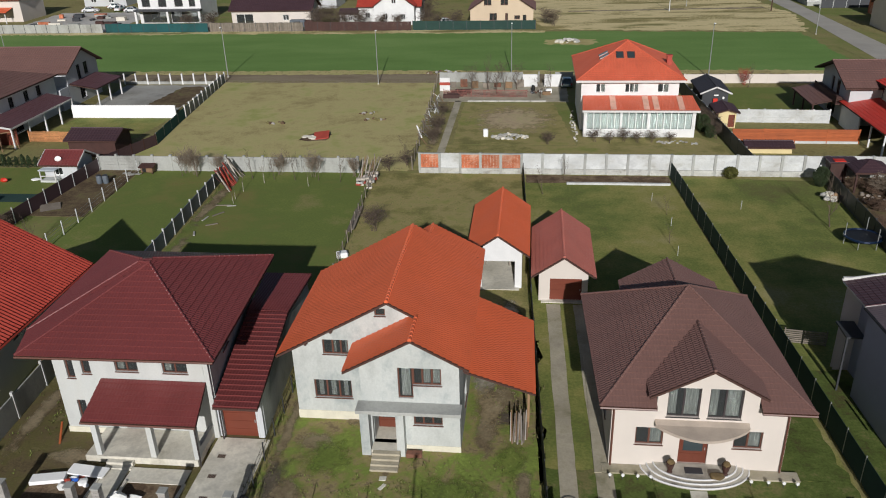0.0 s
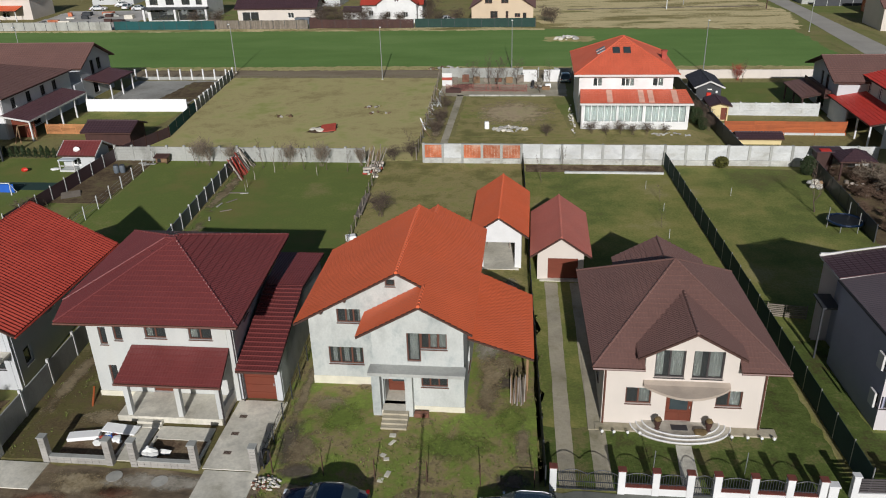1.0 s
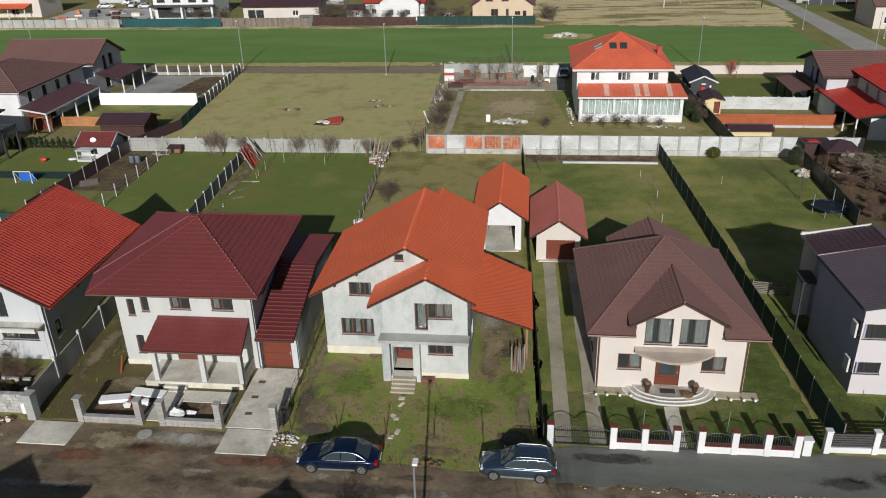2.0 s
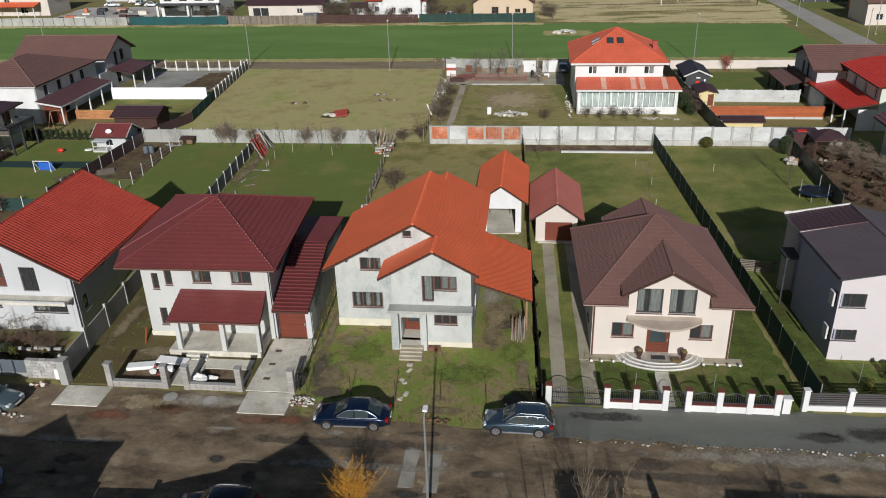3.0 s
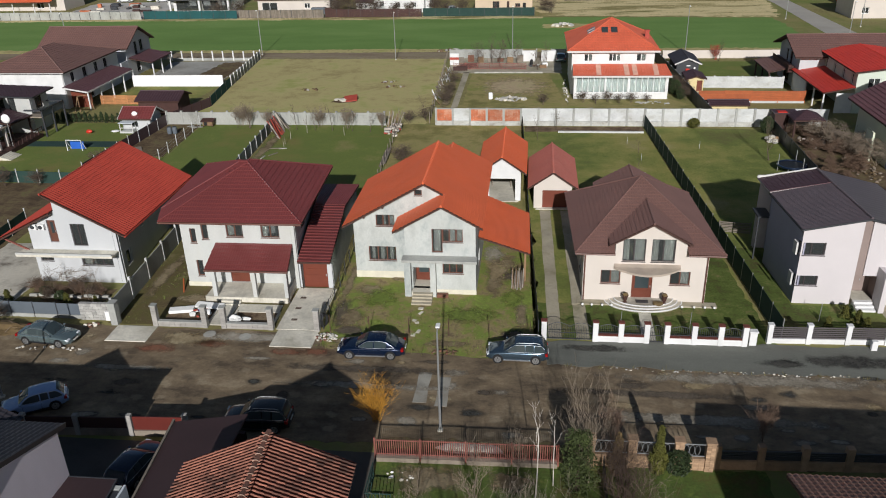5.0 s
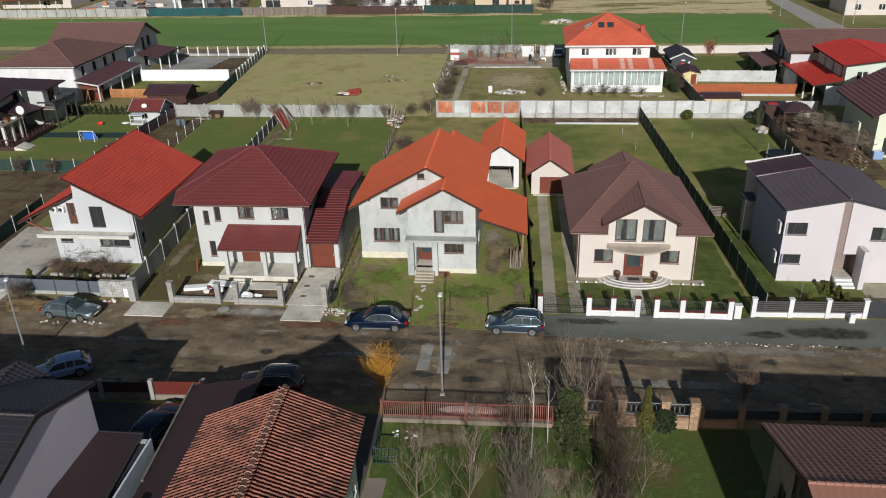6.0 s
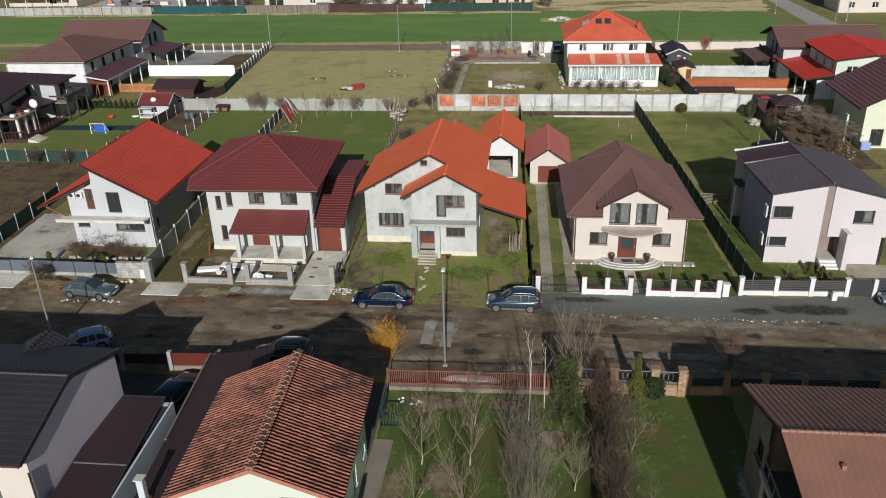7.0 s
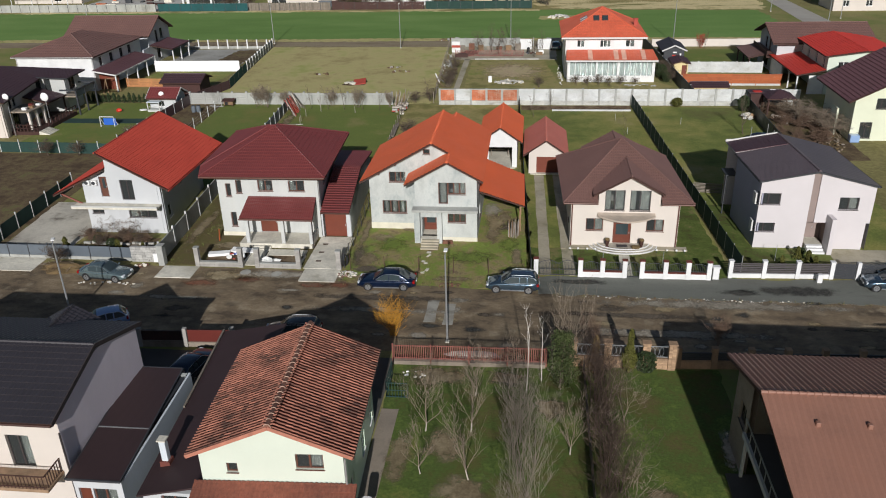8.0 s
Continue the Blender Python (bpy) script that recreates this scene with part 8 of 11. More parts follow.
    part("porch_wall", boxes((-11.8, -3.9, -39.3, -39.1, 0, 1.8)), "plaster_lemon", h)
    downpipe(h, -4.2, -36.0, 0.1, 4.8, "metal_grey")
    part("water_tank", bevelled(boxes((-3.7, -3.2, -35.6, -35.0, 0.9, 1.6)), 0.08), "frame_white", h)
    h.matrix_basis = pose(-7.7, -31, 0, rz=TILE_TURN)


def islands(name, col, stain, single_tiles=False):
    """Weathered clay that varies from tile to tile in joined sheets."""
    m, nd, lk, bs = material(name)
    g = nd.new("ShaderNodeObjectInfo" if single_tiles else "ShaderNodeNewGeometry")
    each = g.outputs["Random" if single_tiles else "Random Per Island"]
    r = ramp(nd, lk, each, [(0.0, shade(col, 0.55)), (0.16, shade(col, 0.9)), (0.85, shade(col, 1.08)), (1.0, shade(col, 1.35))])
    n = noise_node(nd, lk, 0.3, 6, 0.7)
    f = ramp(nd, lk, n.outputs[0], [(0.44, (0.0, 0.0, 0.0)), (0.62, (0.9, 0.9, 0.9))])
    mx = nd.new("ShaderNodeMath")
    mx.operation = "MULTIPLY"
    k = ramp(nd, lk, each, [(0.3, (1, 1, 1)), (0.9, (0.35, 0.35, 0.35))])
    lk.new(f.outputs[0], mx.inputs[0])
    lk.new(k.outputs[0], mx.inputs[1])
    fine = noise_node(nd, lk, 16, 3, 0.6)
    out = blend(nd, lk, mx.outputs[0], r.outputs[0], stain)
    lk.new(out, bs.inputs["Base Color"])
    bs.inputs["Roughness"].default_value = 0.9
    add_bump(nd, lk, bs, fine.outputs[0], 0.3)
    M[name] = m


islands("terracotta_islands", lin(150, 98, 81), lin(60, 45, 40))
islands("terracotta_single", lin(150, 98, 81), lin(60, 45, 40), True)
tile_house()


def charcoal_house():
    h = thing("house", -26, -30.5, "lilac-grey rendered house with a charcoal tile roof", "house")
    x0, x1, y0, y1 = -36.0, -19.24, -35.1, -26.1
    rz, ym, s = 7.42, -30.62, 0.31
    cuts = (((0, ym, rz - 0.12), Vector((0, s, 1)).normalized()), ((0, ym, rz - 0.12), Vector((0, -s, 1)).normalized()))
    fo = ((10.2, 11.8, 2.5, 4.6), (13.6, 14.9, 2.5, 4.6), (4, 6, 2.5, 4.5))
    wall(h, (x0, y0), (x1, y0), 0, 5.6, fo, "plaster_cream", cuts=cuts)
    wall(h, (x1, y0), (x1, y1), 0, 7, (), "taupe_wall", cuts=cuts)
    wall(h, (x1, y1), (x0, y1), 0, 5.6, (), "taupe_wall", cuts=cuts)
    wall(h, (x0, y1), (x0, y0), 0, 7, (), "taupe_wall", cuts=cuts)
    for o in fo:
        window(h, (x0, y0), (x1, y0), *o, panes=2, frame_mat="frame_dark", curtain=0.9, kind="balcony_door", sill=False)
    b0, b1 = -35.68, -25.54
    e0, e1 = rz - s * (ym - b0), rz - s * (b1 - ym)
    a0, a1 = -36.5, -19.12
    sl = [[(a0, b0, e0), (a1, b0, e0), (a1, ym, rz), (a0, ym, rz)], [(a0, ym, rz), (a1, ym, rz), (a1, b1, e1), (a0, b1, e1)]]
    roof(h, sl, "r_charcoal", lines=(((a0, ym, rz), (a1, ym, rz)),), wave=0.3, row=0.42, amp=0.035, step=0.05)
    bm = bmesh.new()
    beam(bm, (a1 + 0.02, b0, e0 - 0.02), (a1 + 0.02, ym, rz - 0.02), 0.06, 0.26)
    beam(bm, (a1 + 0.02, ym, rz - 0.02), (a1 + 0.02, b1, e1 - 0.02), 0.06, 0.26)
    part("verge_board", bm, "frame_dark", h)
    gutter(h, (a0, b0 - 0.06, e0 - 0.06), (a1, b0 - 0.06, e0 - 0.06), "soffit")
    # dormer on the street slope
    dx, dz = -24.0, 6.4
    roof(h, [[(dx, -28.6, dz), (dx, -24.6, dz), (dx - 1.9, -24.6, dz - 1.04), (dx - 1.9, -26.9, dz - 1.04)], [(dx, -28.6, dz), (dx + 1.9, -26.9, dz - 1.04), (dx + 1.9, -24.6, dz - 1.04), (dx, -24.6, dz)]], "r_charcoal", wave=0.3, row=0.3, amp=0.03, step=0.04,
         lines=(((dx, -28.6, dz), (dx, -24.6, dz)),))
    part("dormer_wall", boxes((dx - 1.6, dx + 1.6, -26.15, -25.2, 4.0, 5.3)), "taupe_wall", h)
    # balcony
    part("balcony_slab", bevelled(boxes((-30, -19.6, -36.65, -35.12, 2.2, 2.4)), 0.02), "brick_sand", h)
    rail = part("balcony_rail", boxes((-30, -19.65, -36.63, -36.57, 3.2, 3.25), (-19.71, -19.65, -36.55, -35.15, 3.2, 3.25), (-30, -19.65, -36.63, -36.57, 2.5, 2.54)), "soffit", h)
    for k in range(51):
        x = -29.9 + k * 0.202
        part("baluster", boxes((x - 0.015, x + 0.015, -36.615, -36.585, 2.4, 3.2)), "soffit", rail)
    for k in range(7):
        part("baluster", boxes((-19.7, -19.66, -36.45 + k * 0.2, -36.42 + k * 0.2, 2.4, 3.2)), "soffit", rail)
    downpipe(h, -19.16, -35.25, 0.1, 5.0, "frame_dark")


M["taupe_wall"] = surf("lilac_grey_render", lin(228, 217, 224), 0.9, 0.08, 0.4, 16, 0.15, stretch=(1, 1, 0.4))
charcoal_house()


def flat_annexes():
    h = thing("annex", -17.6, -31, "flat-roofed annex with plum-brown metal sheets", "annex")
    # bluish render here: the skylight on this side is put into the colour
    wall(h, (-15.7, -36.1), (-16.05, -26.4), 0, 2.86, (), "plaster_pale", th=0.12)
    part("wall_ledge", boxes((-16.9, -16.2, -33.4, -26.5, 2.6, 2.84)), "metal_dark", h)
    wall(h, (-16.2, -26.5), (-19.5, -26.5), 0, 2.88, (), "plaster_grey")
    wall(h, (-18.5, -36.1), (-15.85, -36.1), 0, 2.88, ((0.2, 0.9, 0.2, 2.2), (1.0, 2.3, 0.2, 2.2)), "plaster_white")
    window(h, (-18.5, -36.1), (-15.85, -36.1), 1.0, 2.3, 0.2, 2.2, panes=2, curtain=0.9, kind="glazed_door", sill=False)
    door(h, (-18.5, -36.1), (-15.85, -36.1), 0.2, 0.9, 0.2, 2.2)

    def edge(y, side):
        f = (y + 36.4) / 10.2
        return (-15.72 - 0.9 * f) if side else (-18.65 - 1.0 * f)

    for y0, y1 in ((-36.4, -32.2), (-32.1, -26.2)):
        pts = [(edge(y0, 0), y0, 3.0), (edge(y0, 1), y0, 3.0), (edge(y1, 1), y1, 3.0), (edge(y1, 0), y1, 3.0)]
        bm = bmesh.new()
        prism(bm, [Vector(p) for p in pts], (0, 0, -0.1))
        ob = part("roof_slope", bm, "r_bitumen", h)
        part("roof_sheet", tile_sheet([(x, y, z + 0.006) for x, y, z in pts], 0.5, 4.4, 0.004, 0.0), "r_bitumen", ob)
    for a, b in (((-15.7, -36.42), (-16.6, -26.18)), ((-18.67, -36.42), (-19.67, -26.18)), ((-19.67, -26.2), (-16.6, -26.2)), ((-18.67, -36.4), (-15.7, -36.4))):
        bm = bmesh.new()
        beam(bm, (*a, 3.0), (*b, 3.0), 0.07, 0.1)
        part("roof_edge", bm, "metal_dark", h)
    bm = bmesh.new()
    beam(bm, (-19.05, -32.15, 3.02), (-16.1, -32.15, 3.02), 0.08, 0.05)
    part("roof_joint", bm, "metal_grey", h)
    a = thing("annex", -13.5, -29, "long lean-to with a plum-brown metal roof", "annex")
    pts = [(-15.0, -36.4, 2.15), (-11.65, -36.4, 2.95), (-11.65, -20.3, 2.95), (-16.2, -20.3, 2.15)]
    bm = bmesh.new()
    prism(bm, [Vector(p) for p in pts], (0, 0, -0.1))
    ob = part("roof_slope", bm, "r_bitumen", a)
    part("roof_sheet", tile_sheet(pts, 0.5, 3.0, 0.005, 0.0), "r_bitumen", ob)
    wall(a, (-14.9, -36.0), (-11.7, -36.0), 0, 2.1, ((1.0, 2.4, 0.9, 1.9),), "plaster_white")
    window(a, (-14.9, -36.0), (-11.7, -36.0), 1.0, 2.4, 0.9, 1.9)
    wall(a, (-15.9, -20.7), (-14.9, -36.0), 0, 2.05, (), "plaster_grey")
    wall(a, (-11.75, -20.7), (-15.9, -20.7), 0, 2.05, (), "wood_dark")
    bm = bmesh.new()
    beam(bm, (-15.5, -29, 2.2), (-16.25, -20.2, 2.2), 0.12, 0.14)
    part("roof_edge", bm, "wood_grey", a)
    c = part("chimney", bevelled(boxes((-14.5, -14.15, -34.2, -33.85, 2.2, 3.9)), 0.02), "plaster_pale", a)
    part("chimney_cap", boxes((-14.57, -14.08, -34.27, -33.78, 3.9, 3.97)), "concrete", c)
    part("chimney_base", boxes((-14.6, -14.05, -34.3, -33.75, 2.2, 2.6)), "cap_brown", c)


flat_annexes()


def salmon_house():
    h = thing("house", 26, -33, "house with a broad faded brown metal roof and a side terrace", "house")
    E, R = 5.5, 7.5
    x0, x1 = 16.09, 36.0
    yb, ym, yf = -26.22, -32.66, -41.0
    s = (R - E) / (yb - ym)
    ef = R - s * (ym - yf)
    roof(h, [[(x0, ym, R), (x1, ym, R), (x1, yb, E), (x0, yb, E)]], "r_salmon", lines=(((x0, ym, R), (x1, ym, R)),), wave=0.3, row=0.36, amp=0.06, step=0.05)
    roof(h, [[(x0 + 0.45, yf, ef), (x1, yf, ef), (x1, ym, R), (x0, ym, R)]], "r_salmon", wave=0.33, row=0.7, amp=0.045, step=0.004)
    # front wing with its own roof
    roof(h, [[(23.5, -40.6, 7.1), (23.5, -34.0, 7.4), (20.4, -40.6, 5.7)], [(23.5, -40.6, 7.1), (26.6, -40.6, 5.7), (23.5, -34.0, 7.4)]], "terracotta", wave=0.33, row=0.36, amp=0.05, step=0.05)
    for x in (18.3, 20.6, 22.7):
        y = -34.4
        part("roof_vent", bevelled(boxes((x - 0.11, x + 0.11, y - 0.11, y + 0.13, R - s * (ym - y), R - s * (ym - y) + 0.26)), 0.03), "r_salmon", h)
    cuts = (((0, ym, R - 0.15), Vector((0, s, 1)).normalized()), ((0, ym, R - 0.15), Vector((0, -s, 1)).normalized()))
    wall(h, (18.1, -40), (35, -40), 0, 5.2, (), "plaster_cream", cuts=cuts)
    wall(h, (35, -40), (35, -26.9), 0, 7.5, (), "plaster_cream", cuts=cuts)
    wall(h, (35, -26.9), (16.7, -26.9), 0, 5.8, (), "plaster_dirty", cuts=cuts)
    # walls on the terrace side use a darker grey than the others
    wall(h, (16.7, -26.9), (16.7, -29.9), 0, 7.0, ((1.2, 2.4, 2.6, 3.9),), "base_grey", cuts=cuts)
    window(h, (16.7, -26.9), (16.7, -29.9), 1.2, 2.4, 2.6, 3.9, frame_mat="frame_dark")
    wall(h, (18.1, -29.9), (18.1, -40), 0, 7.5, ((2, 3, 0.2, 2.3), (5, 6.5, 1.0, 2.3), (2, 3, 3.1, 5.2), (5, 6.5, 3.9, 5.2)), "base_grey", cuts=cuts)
    window(h, (18.1, -29.9), (18.1, -40), 2, 3, 0.2, 2.3, panes=1, frame_mat="frame_dark")
    window(h, (18.1, -29.9), (18.1, -40), 5, 6.5, 1.0, 2.3, frame_mat="frame_dark")
    window(h, (18.1, -29.9), (18.1, -40), 2, 3, 3.1, 5.2, panes=1, frame_mat="frame_dark")
    window(h, (18.1, -29.9), (18.1, -40), 5, 6.5, 3.9, 5.2, frame_mat="frame_dark")
    # dark floor colour stands for the shade under the eaves
    part("balcony_slab", boxes((16.62, 18.08, -40, -29.95, 2.75, 2.93)), "yard_dark", h)
    part("balcony_edge", boxes((16.45, 16.6, -40, -29.95, 2.72, 3.02)), "plaster_dirty", h)
    rail = part("balcony_rail", boxes((16.5, 16.56, -40, -29.95, 3.85, 3.92)), "metal_grey", h)
    for k in range(11):
        y = -39.9 + k * 0.98
        part("baluster", boxes((16.51, 16.55, y - 0.02, y + 0.02, 2.95, 3.85)), "metal_grey", rail)
    for y in (-30.2, -34.9, -39.6):
        part("terrace_post", boxes((16.56, 16.72, y - 0.08, y + 0.08, 0, 2.74)), "plaster_dirty", h)
    part("terrace", boxes((15.9, 18.05, -40, -30, 0, 0.16)), "yard_dark", h)


salmon_house()


# ---- trees and shrubs ----
def limb(segs, p, d, ln, r, level, rng, forks, up, spread, wig=0.18, minr=0.009):
    """Grows a wandering limb and its forks; segs collects (points, radii)."""
    pts, rad = [Vector(p)], [r]
    n = 4 if level else 5
    q = Vector(p)
    dd = Vector(d).normalized()
    for i in range(n):
        dd = (dd + Vector((rng.uniform(-wig, wig), rng.uniform(-wig, wig), rng.uniform(-wig, wig) + up * 0.12))).normalized()
        q = q + dd * (ln / n)
        pts.append(q.copy())
        rad.append(max(minr, r * (1 - 0.75 * (i + 1) / n)))
    segs.append((pts, rad))
    if level <= 0:
        return
    for k in range(forks):
        f = 0.25 + 0.72 * (k + rng.random()) / forks
        i = min(n - 1, int(f * n))
        a = pts[i].lerp(pts[i + 1], f * n - i)
        ang = rng.uniform(0, 2 * math.pi)
        side = Vector((math.cos(ang), math.sin(ang), 0)) * spread
        nd = (dd * (1 - spread * 0.5) + side + Vector((0, 0, up * 0.5))).normalized()
        limb(segs, a, nd, ln * rng.uniform(0.42, 0.68), max(minr, r * (1 - 0.7 * f) * 0.65), level - 1, rng, max(2, forks - 1), up, spread, wig, minr)


def bare_tree(label, hgt, seed, trunk=0.5, forks=6, levels=3, up=0.6, spread=0.75, r=0.07, mat="bark", trunkmat=None, stems=1, name="tree", category="tree", group="", minr=0.009, wig=0.18):
    t = local(name, label, category, group)
    rng = random.Random(seed)
    crown = bmesh.new()
    for s in range(stems):
        segs = []
        d = Vector((rng.uniform(-0.1, 0.1), rng.uniform(-0.1, 0.1), 1)) if stems == 1 else Vector((rng.uniform(-0.5, 0.5) * spread, rng.uniform(-0.5, 0.5) * spread, 1))
        o = Vector((0, 0, 0)) if stems == 1 else Vector((rng.uniform(-0.25, 0.25), rng.uniform(-0.25, 0.25), 0))
        th = hgt * trunk
        if stems == 1:
            bm = bmesh.new()
            top = Vector((rng.uniform(-0.05, 0.05) * hgt, rng.uniform(-0.05, 0.05) * hgt, th))
            tube(bm, [o - Vector((0, 0, 0.05)), o.lerp(top, 0.5) + Vector((0.02, 0.01, 0)), top], [r * 1.25, r, r * 0.8], 7)
            part("trunk", bm, trunkmat or mat, t)
            limb(segs, top, d, hgt - th, r * 0.8, levels, rng, forks, up, spread, wig, minr)
            for k in range(max(2, forks - 2)):
                a = rng.uniform(0, 6.28)
                limb(segs, top * rng.uniform(0.7, 1.0), Vector((math.cos(a) * spread, math.sin(a) * spread, 0.7 + up * 0.4)), (hgt - th) * rng.uniform(0.6, 0.85), r * 0.55, levels - 1, rng, forks - 1, up, spread, wig, minr)
        else:
            limb(segs, o, d, hgt * rng.uniform(0.7, 1.0), r, levels, rng, forks, up, spread, wig, minr)
        for pts, rad in segs:
            tube(crown, pts, rad, 4 if rad[0] > 0.02 else 3, cap=False)
    part("crown", crown, mat, t)
    return t


def leafy(label, kind, hgt, rad, seed, mat, n=900, leaf=0.14, name="shrub", category="shrub", stem=True):
    """A dense evergreen: a stem and many small tilted leaf clumps over a tapered or rounded body."""
    t = local(name, label, category)
    rng = random.Random(seed)
    vs, fs = [], []
    for i in range(n):
        f = rng.random() ** 0.8
        z = 0.08 + f * (hgt - 0.08)
        if kind == "cone":
            R = rad * (1 - f) ** 0.75 * (0.75 + 0.25 * math.sin(f * 9 + seed)) + 0.04
        elif kind == "round":
            R = rad * math.sqrt(max(0.02, 1 - (2 * f - 1) ** 2))
        elif kind == "ragged":
            R = rad * (0.75 + 0.25 * math.sin(f * 3.0)) * (1 - 0.45 * f ** 3)
        else:
            R = rad * (0.9 - 0.35 * f) * (0.85 + 0.3 * noise.noise(Vector((seed, f * 4, 0))))
        a = rng.uniform(0, 2 * math.pi)
        k = R * (rng.uniform(0.55, 1.0) + 0.25 * noise.noise(Vector((math.cos(a) * 2, math.sin(a) * 2, z * 1.3 + seed))))
        if kind == "ragged":
            k = R * rng.uniform(0.3, 1.0) * (1 + 0.7 * noise.noise(Vector((math.cos(a) * 1.6, math.sin(a) * 1.6, z * 1.1 + seed))))
        c = Vector((math.cos(a) * k, math.sin(a) * k, z))
        q = Euler((rng.uniform(0, 6), rng.uniform(0, 6), rng.uniform(0, 6))).to_matrix()
        for rot in (0, 1):
            u = q @ (Vector((leaf, 0, 0)) if rot == 0 else Vector((0, leaf, 0))) * rng.uniform(0.6, 1.3)
            w = q @ Vector((0, 0, leaf)) * rng.uniform(0.6, 1.2)
            b = len(vs)
            vs += [tuple(c - u * 0.6), tuple(c + w * 0.4 + u * 0.1), tuple(c + u), tuple(c - w * 0.7)]
            fs.append((b, b + 1, b + 2, b + 3))
    if stem:
        bm = bmesh.new()
        tube(bm, [(0, 0, -0.03), (0, 0, hgt * 0.8)], [rad * 0.12 + 0.02, 0.015], 6)
        part("stem", bm, "bark", t)
    part("foliage", (vs, [], fs), mat, t)
    return t


def spread_copies(ob, places):
    first = True
    for x, y, rot, sc in places:
        m = pose(x, y, 0.02, 0, 0, rot)
        if first:
            ob.matrix_basis = m
            ob.scale = (sc, sc, sc)
            first = False
        else:
            o = copy_thing(ob, m)
            o.scale = (sc, sc, sc)


# orchard on the near side
fr1 = bare_tree("bare young fruit tree with a limewashed trunk", 4.0, 1, 0.2, 6, 3, 0.9, 0.75, 0.05, "bark_grey", "limewash", group="orchard trees", minr=0.006)
spread_copies(fr1, ((-1.23, -27.4, 0, 0.9), (1.55, -23.6, 70, 0.72), (-1.05, -31.2, 200, 0.68), (3.85, -20.9, 130, 0.55)))
fr2 = bare_tree("bare fruit tree with upright twigs", 4.0, 5, 0.2, 6, 3, 1.0, 0.75, 0.05, "bark_grey", "limewash", group="orchard trees", minr=0.006)
spread_copies(fr2, ((1.53, -27.3, 20, 0.8), (1.7, -31.5, 100, 0.85), (7.4, -28.9, 220, 0.85)))
pop = bare_tree("tall bare shrub with dense upright twigs", 5.4, 9, forks=6, levels=3, up=1.1, spread=0.7, r=0.03, mat="bark_pale", stems=4, name="tall_shrub", category="shrub", minr=0.004)
spread_copies(pop, ((4.7, -28.2, 0, 0.95), (4.6, -31.4, 100, 0.9), (5.4, -34.6, 40, 0.9), (4.0, -35.5, 240, 0.7), (5.3, -29.8, 160, 0.85), (4.1, -29.6, 290, 0.75)))
hedge = bare_tree("bare hedge shrub with tangled reddish twigs", 3.4, 13, forks=5, levels=3, up=0.6, spread=0.85, r=0.035, mat="bark_hedge", stems=6, name="hedge_shrub", category="shrub", group="hedge", minr=0.004)
spread_copies(hedge, tuple((9.5 + 0.4 * math.sin(k * 2.3), -21.4 - k * 1.15, k * 67, 0.85 + 0.14 * math.sin(k)) for k in range(14)))
strag = bare_tree("straggling pale shrub growing out of the hedge", 3.2, 15, forks=4, levels=3, up=0.7, spread=1.0, r=0.03, mat="bark_grey", stems=3, name="hedge_shrub", category="shrub", group="hedge", minr=0.007, wig=0.25)
spread_copies(strag, tuple((10.2 + 0.5 * math.sin(k * 1.9), -23.4 - k * 2.0, k * 83, 0.75 + 0.15 * math.sin(k * 2.7)) for k in range(7)))
birch = bare_tree("young bare birch with a white trunk", 5.8, 21, 0.74, 3, 2, 0.9, 0.6, 0.032, "bark_birch", "bark_birch", minr=0.006)
spread_copies(birch, ((4.83, -23.0, 0, 1.0), (5.8, -21.6, 120, 0.82)))
wil = bare_tree("yellow-twigged willow shrub beside the street", 2.35, 31, forks=5, levels=2, up=0.8, spread=1.1, r=0.014, mat="bark_gold", stems=30, name="willow_shrub", category="shrub", minr=0.005, wig=0.1)
wil.matrix_basis = pose(-5.0, -16.6, 0)
for x, y, sc, sd in ((9.4, -17.4, 0.7, 3), (17.9, -16.9, 0.75, 4)):
    b = bare_tree("bare roadside shrub with dry seed heads", 2.6, 40 + sd, forks=6, levels=3, up=1.0, spread=0.8, r=0.03, mat="bark_red", stems=6, name="roadside_shrub", category="shrub", minr=0.005)
    spread_copies(b, ((x, y, 30, sc),))
ev = leafy("ragged olive-green evergreen tree by the railing", "ragged", 3.9, 1.15, 3, "leaf_ever", 2900, 0.085, "evergreen_tree", "tree")
ev.matrix_basis = pose(7.1, -21.8, 0)
twigs = bare_tree("tall bare shrub grown through the evergreen", 5.0, 25, forks=5, levels=3, up=1.0, spread=0.7, r=0.03, mat="bark_grey", stems=4, name="tall_shrub", category="shrub", minr=0.005)
twigs.matrix_basis = pose(7.6, -21.2, 0)
th = leafy("slim yellow-green thuja by the brick wall", "cone", 3.3, 0.62, 5, "leaf_thuja", 1500, 0.12, "thuja", "tree")
th.matrix_basis = pose(11.6, -20.2, 0)
th2 = leafy("withered brown thuja by the brick wall", "cone", 2.8, 0.6, 6, "leaf_dry", 900, 0.12, "thuja", "tree")
th2.matrix_basis = pose(9.35, -20.3, 0)
rb = leafy("round green bush below the grille", "round", 1.5, 0.75, 7, "leaf_dark", 900, 0.12, "bush")
rb.matrix_basis = pose(12.7, -20.1, 0)
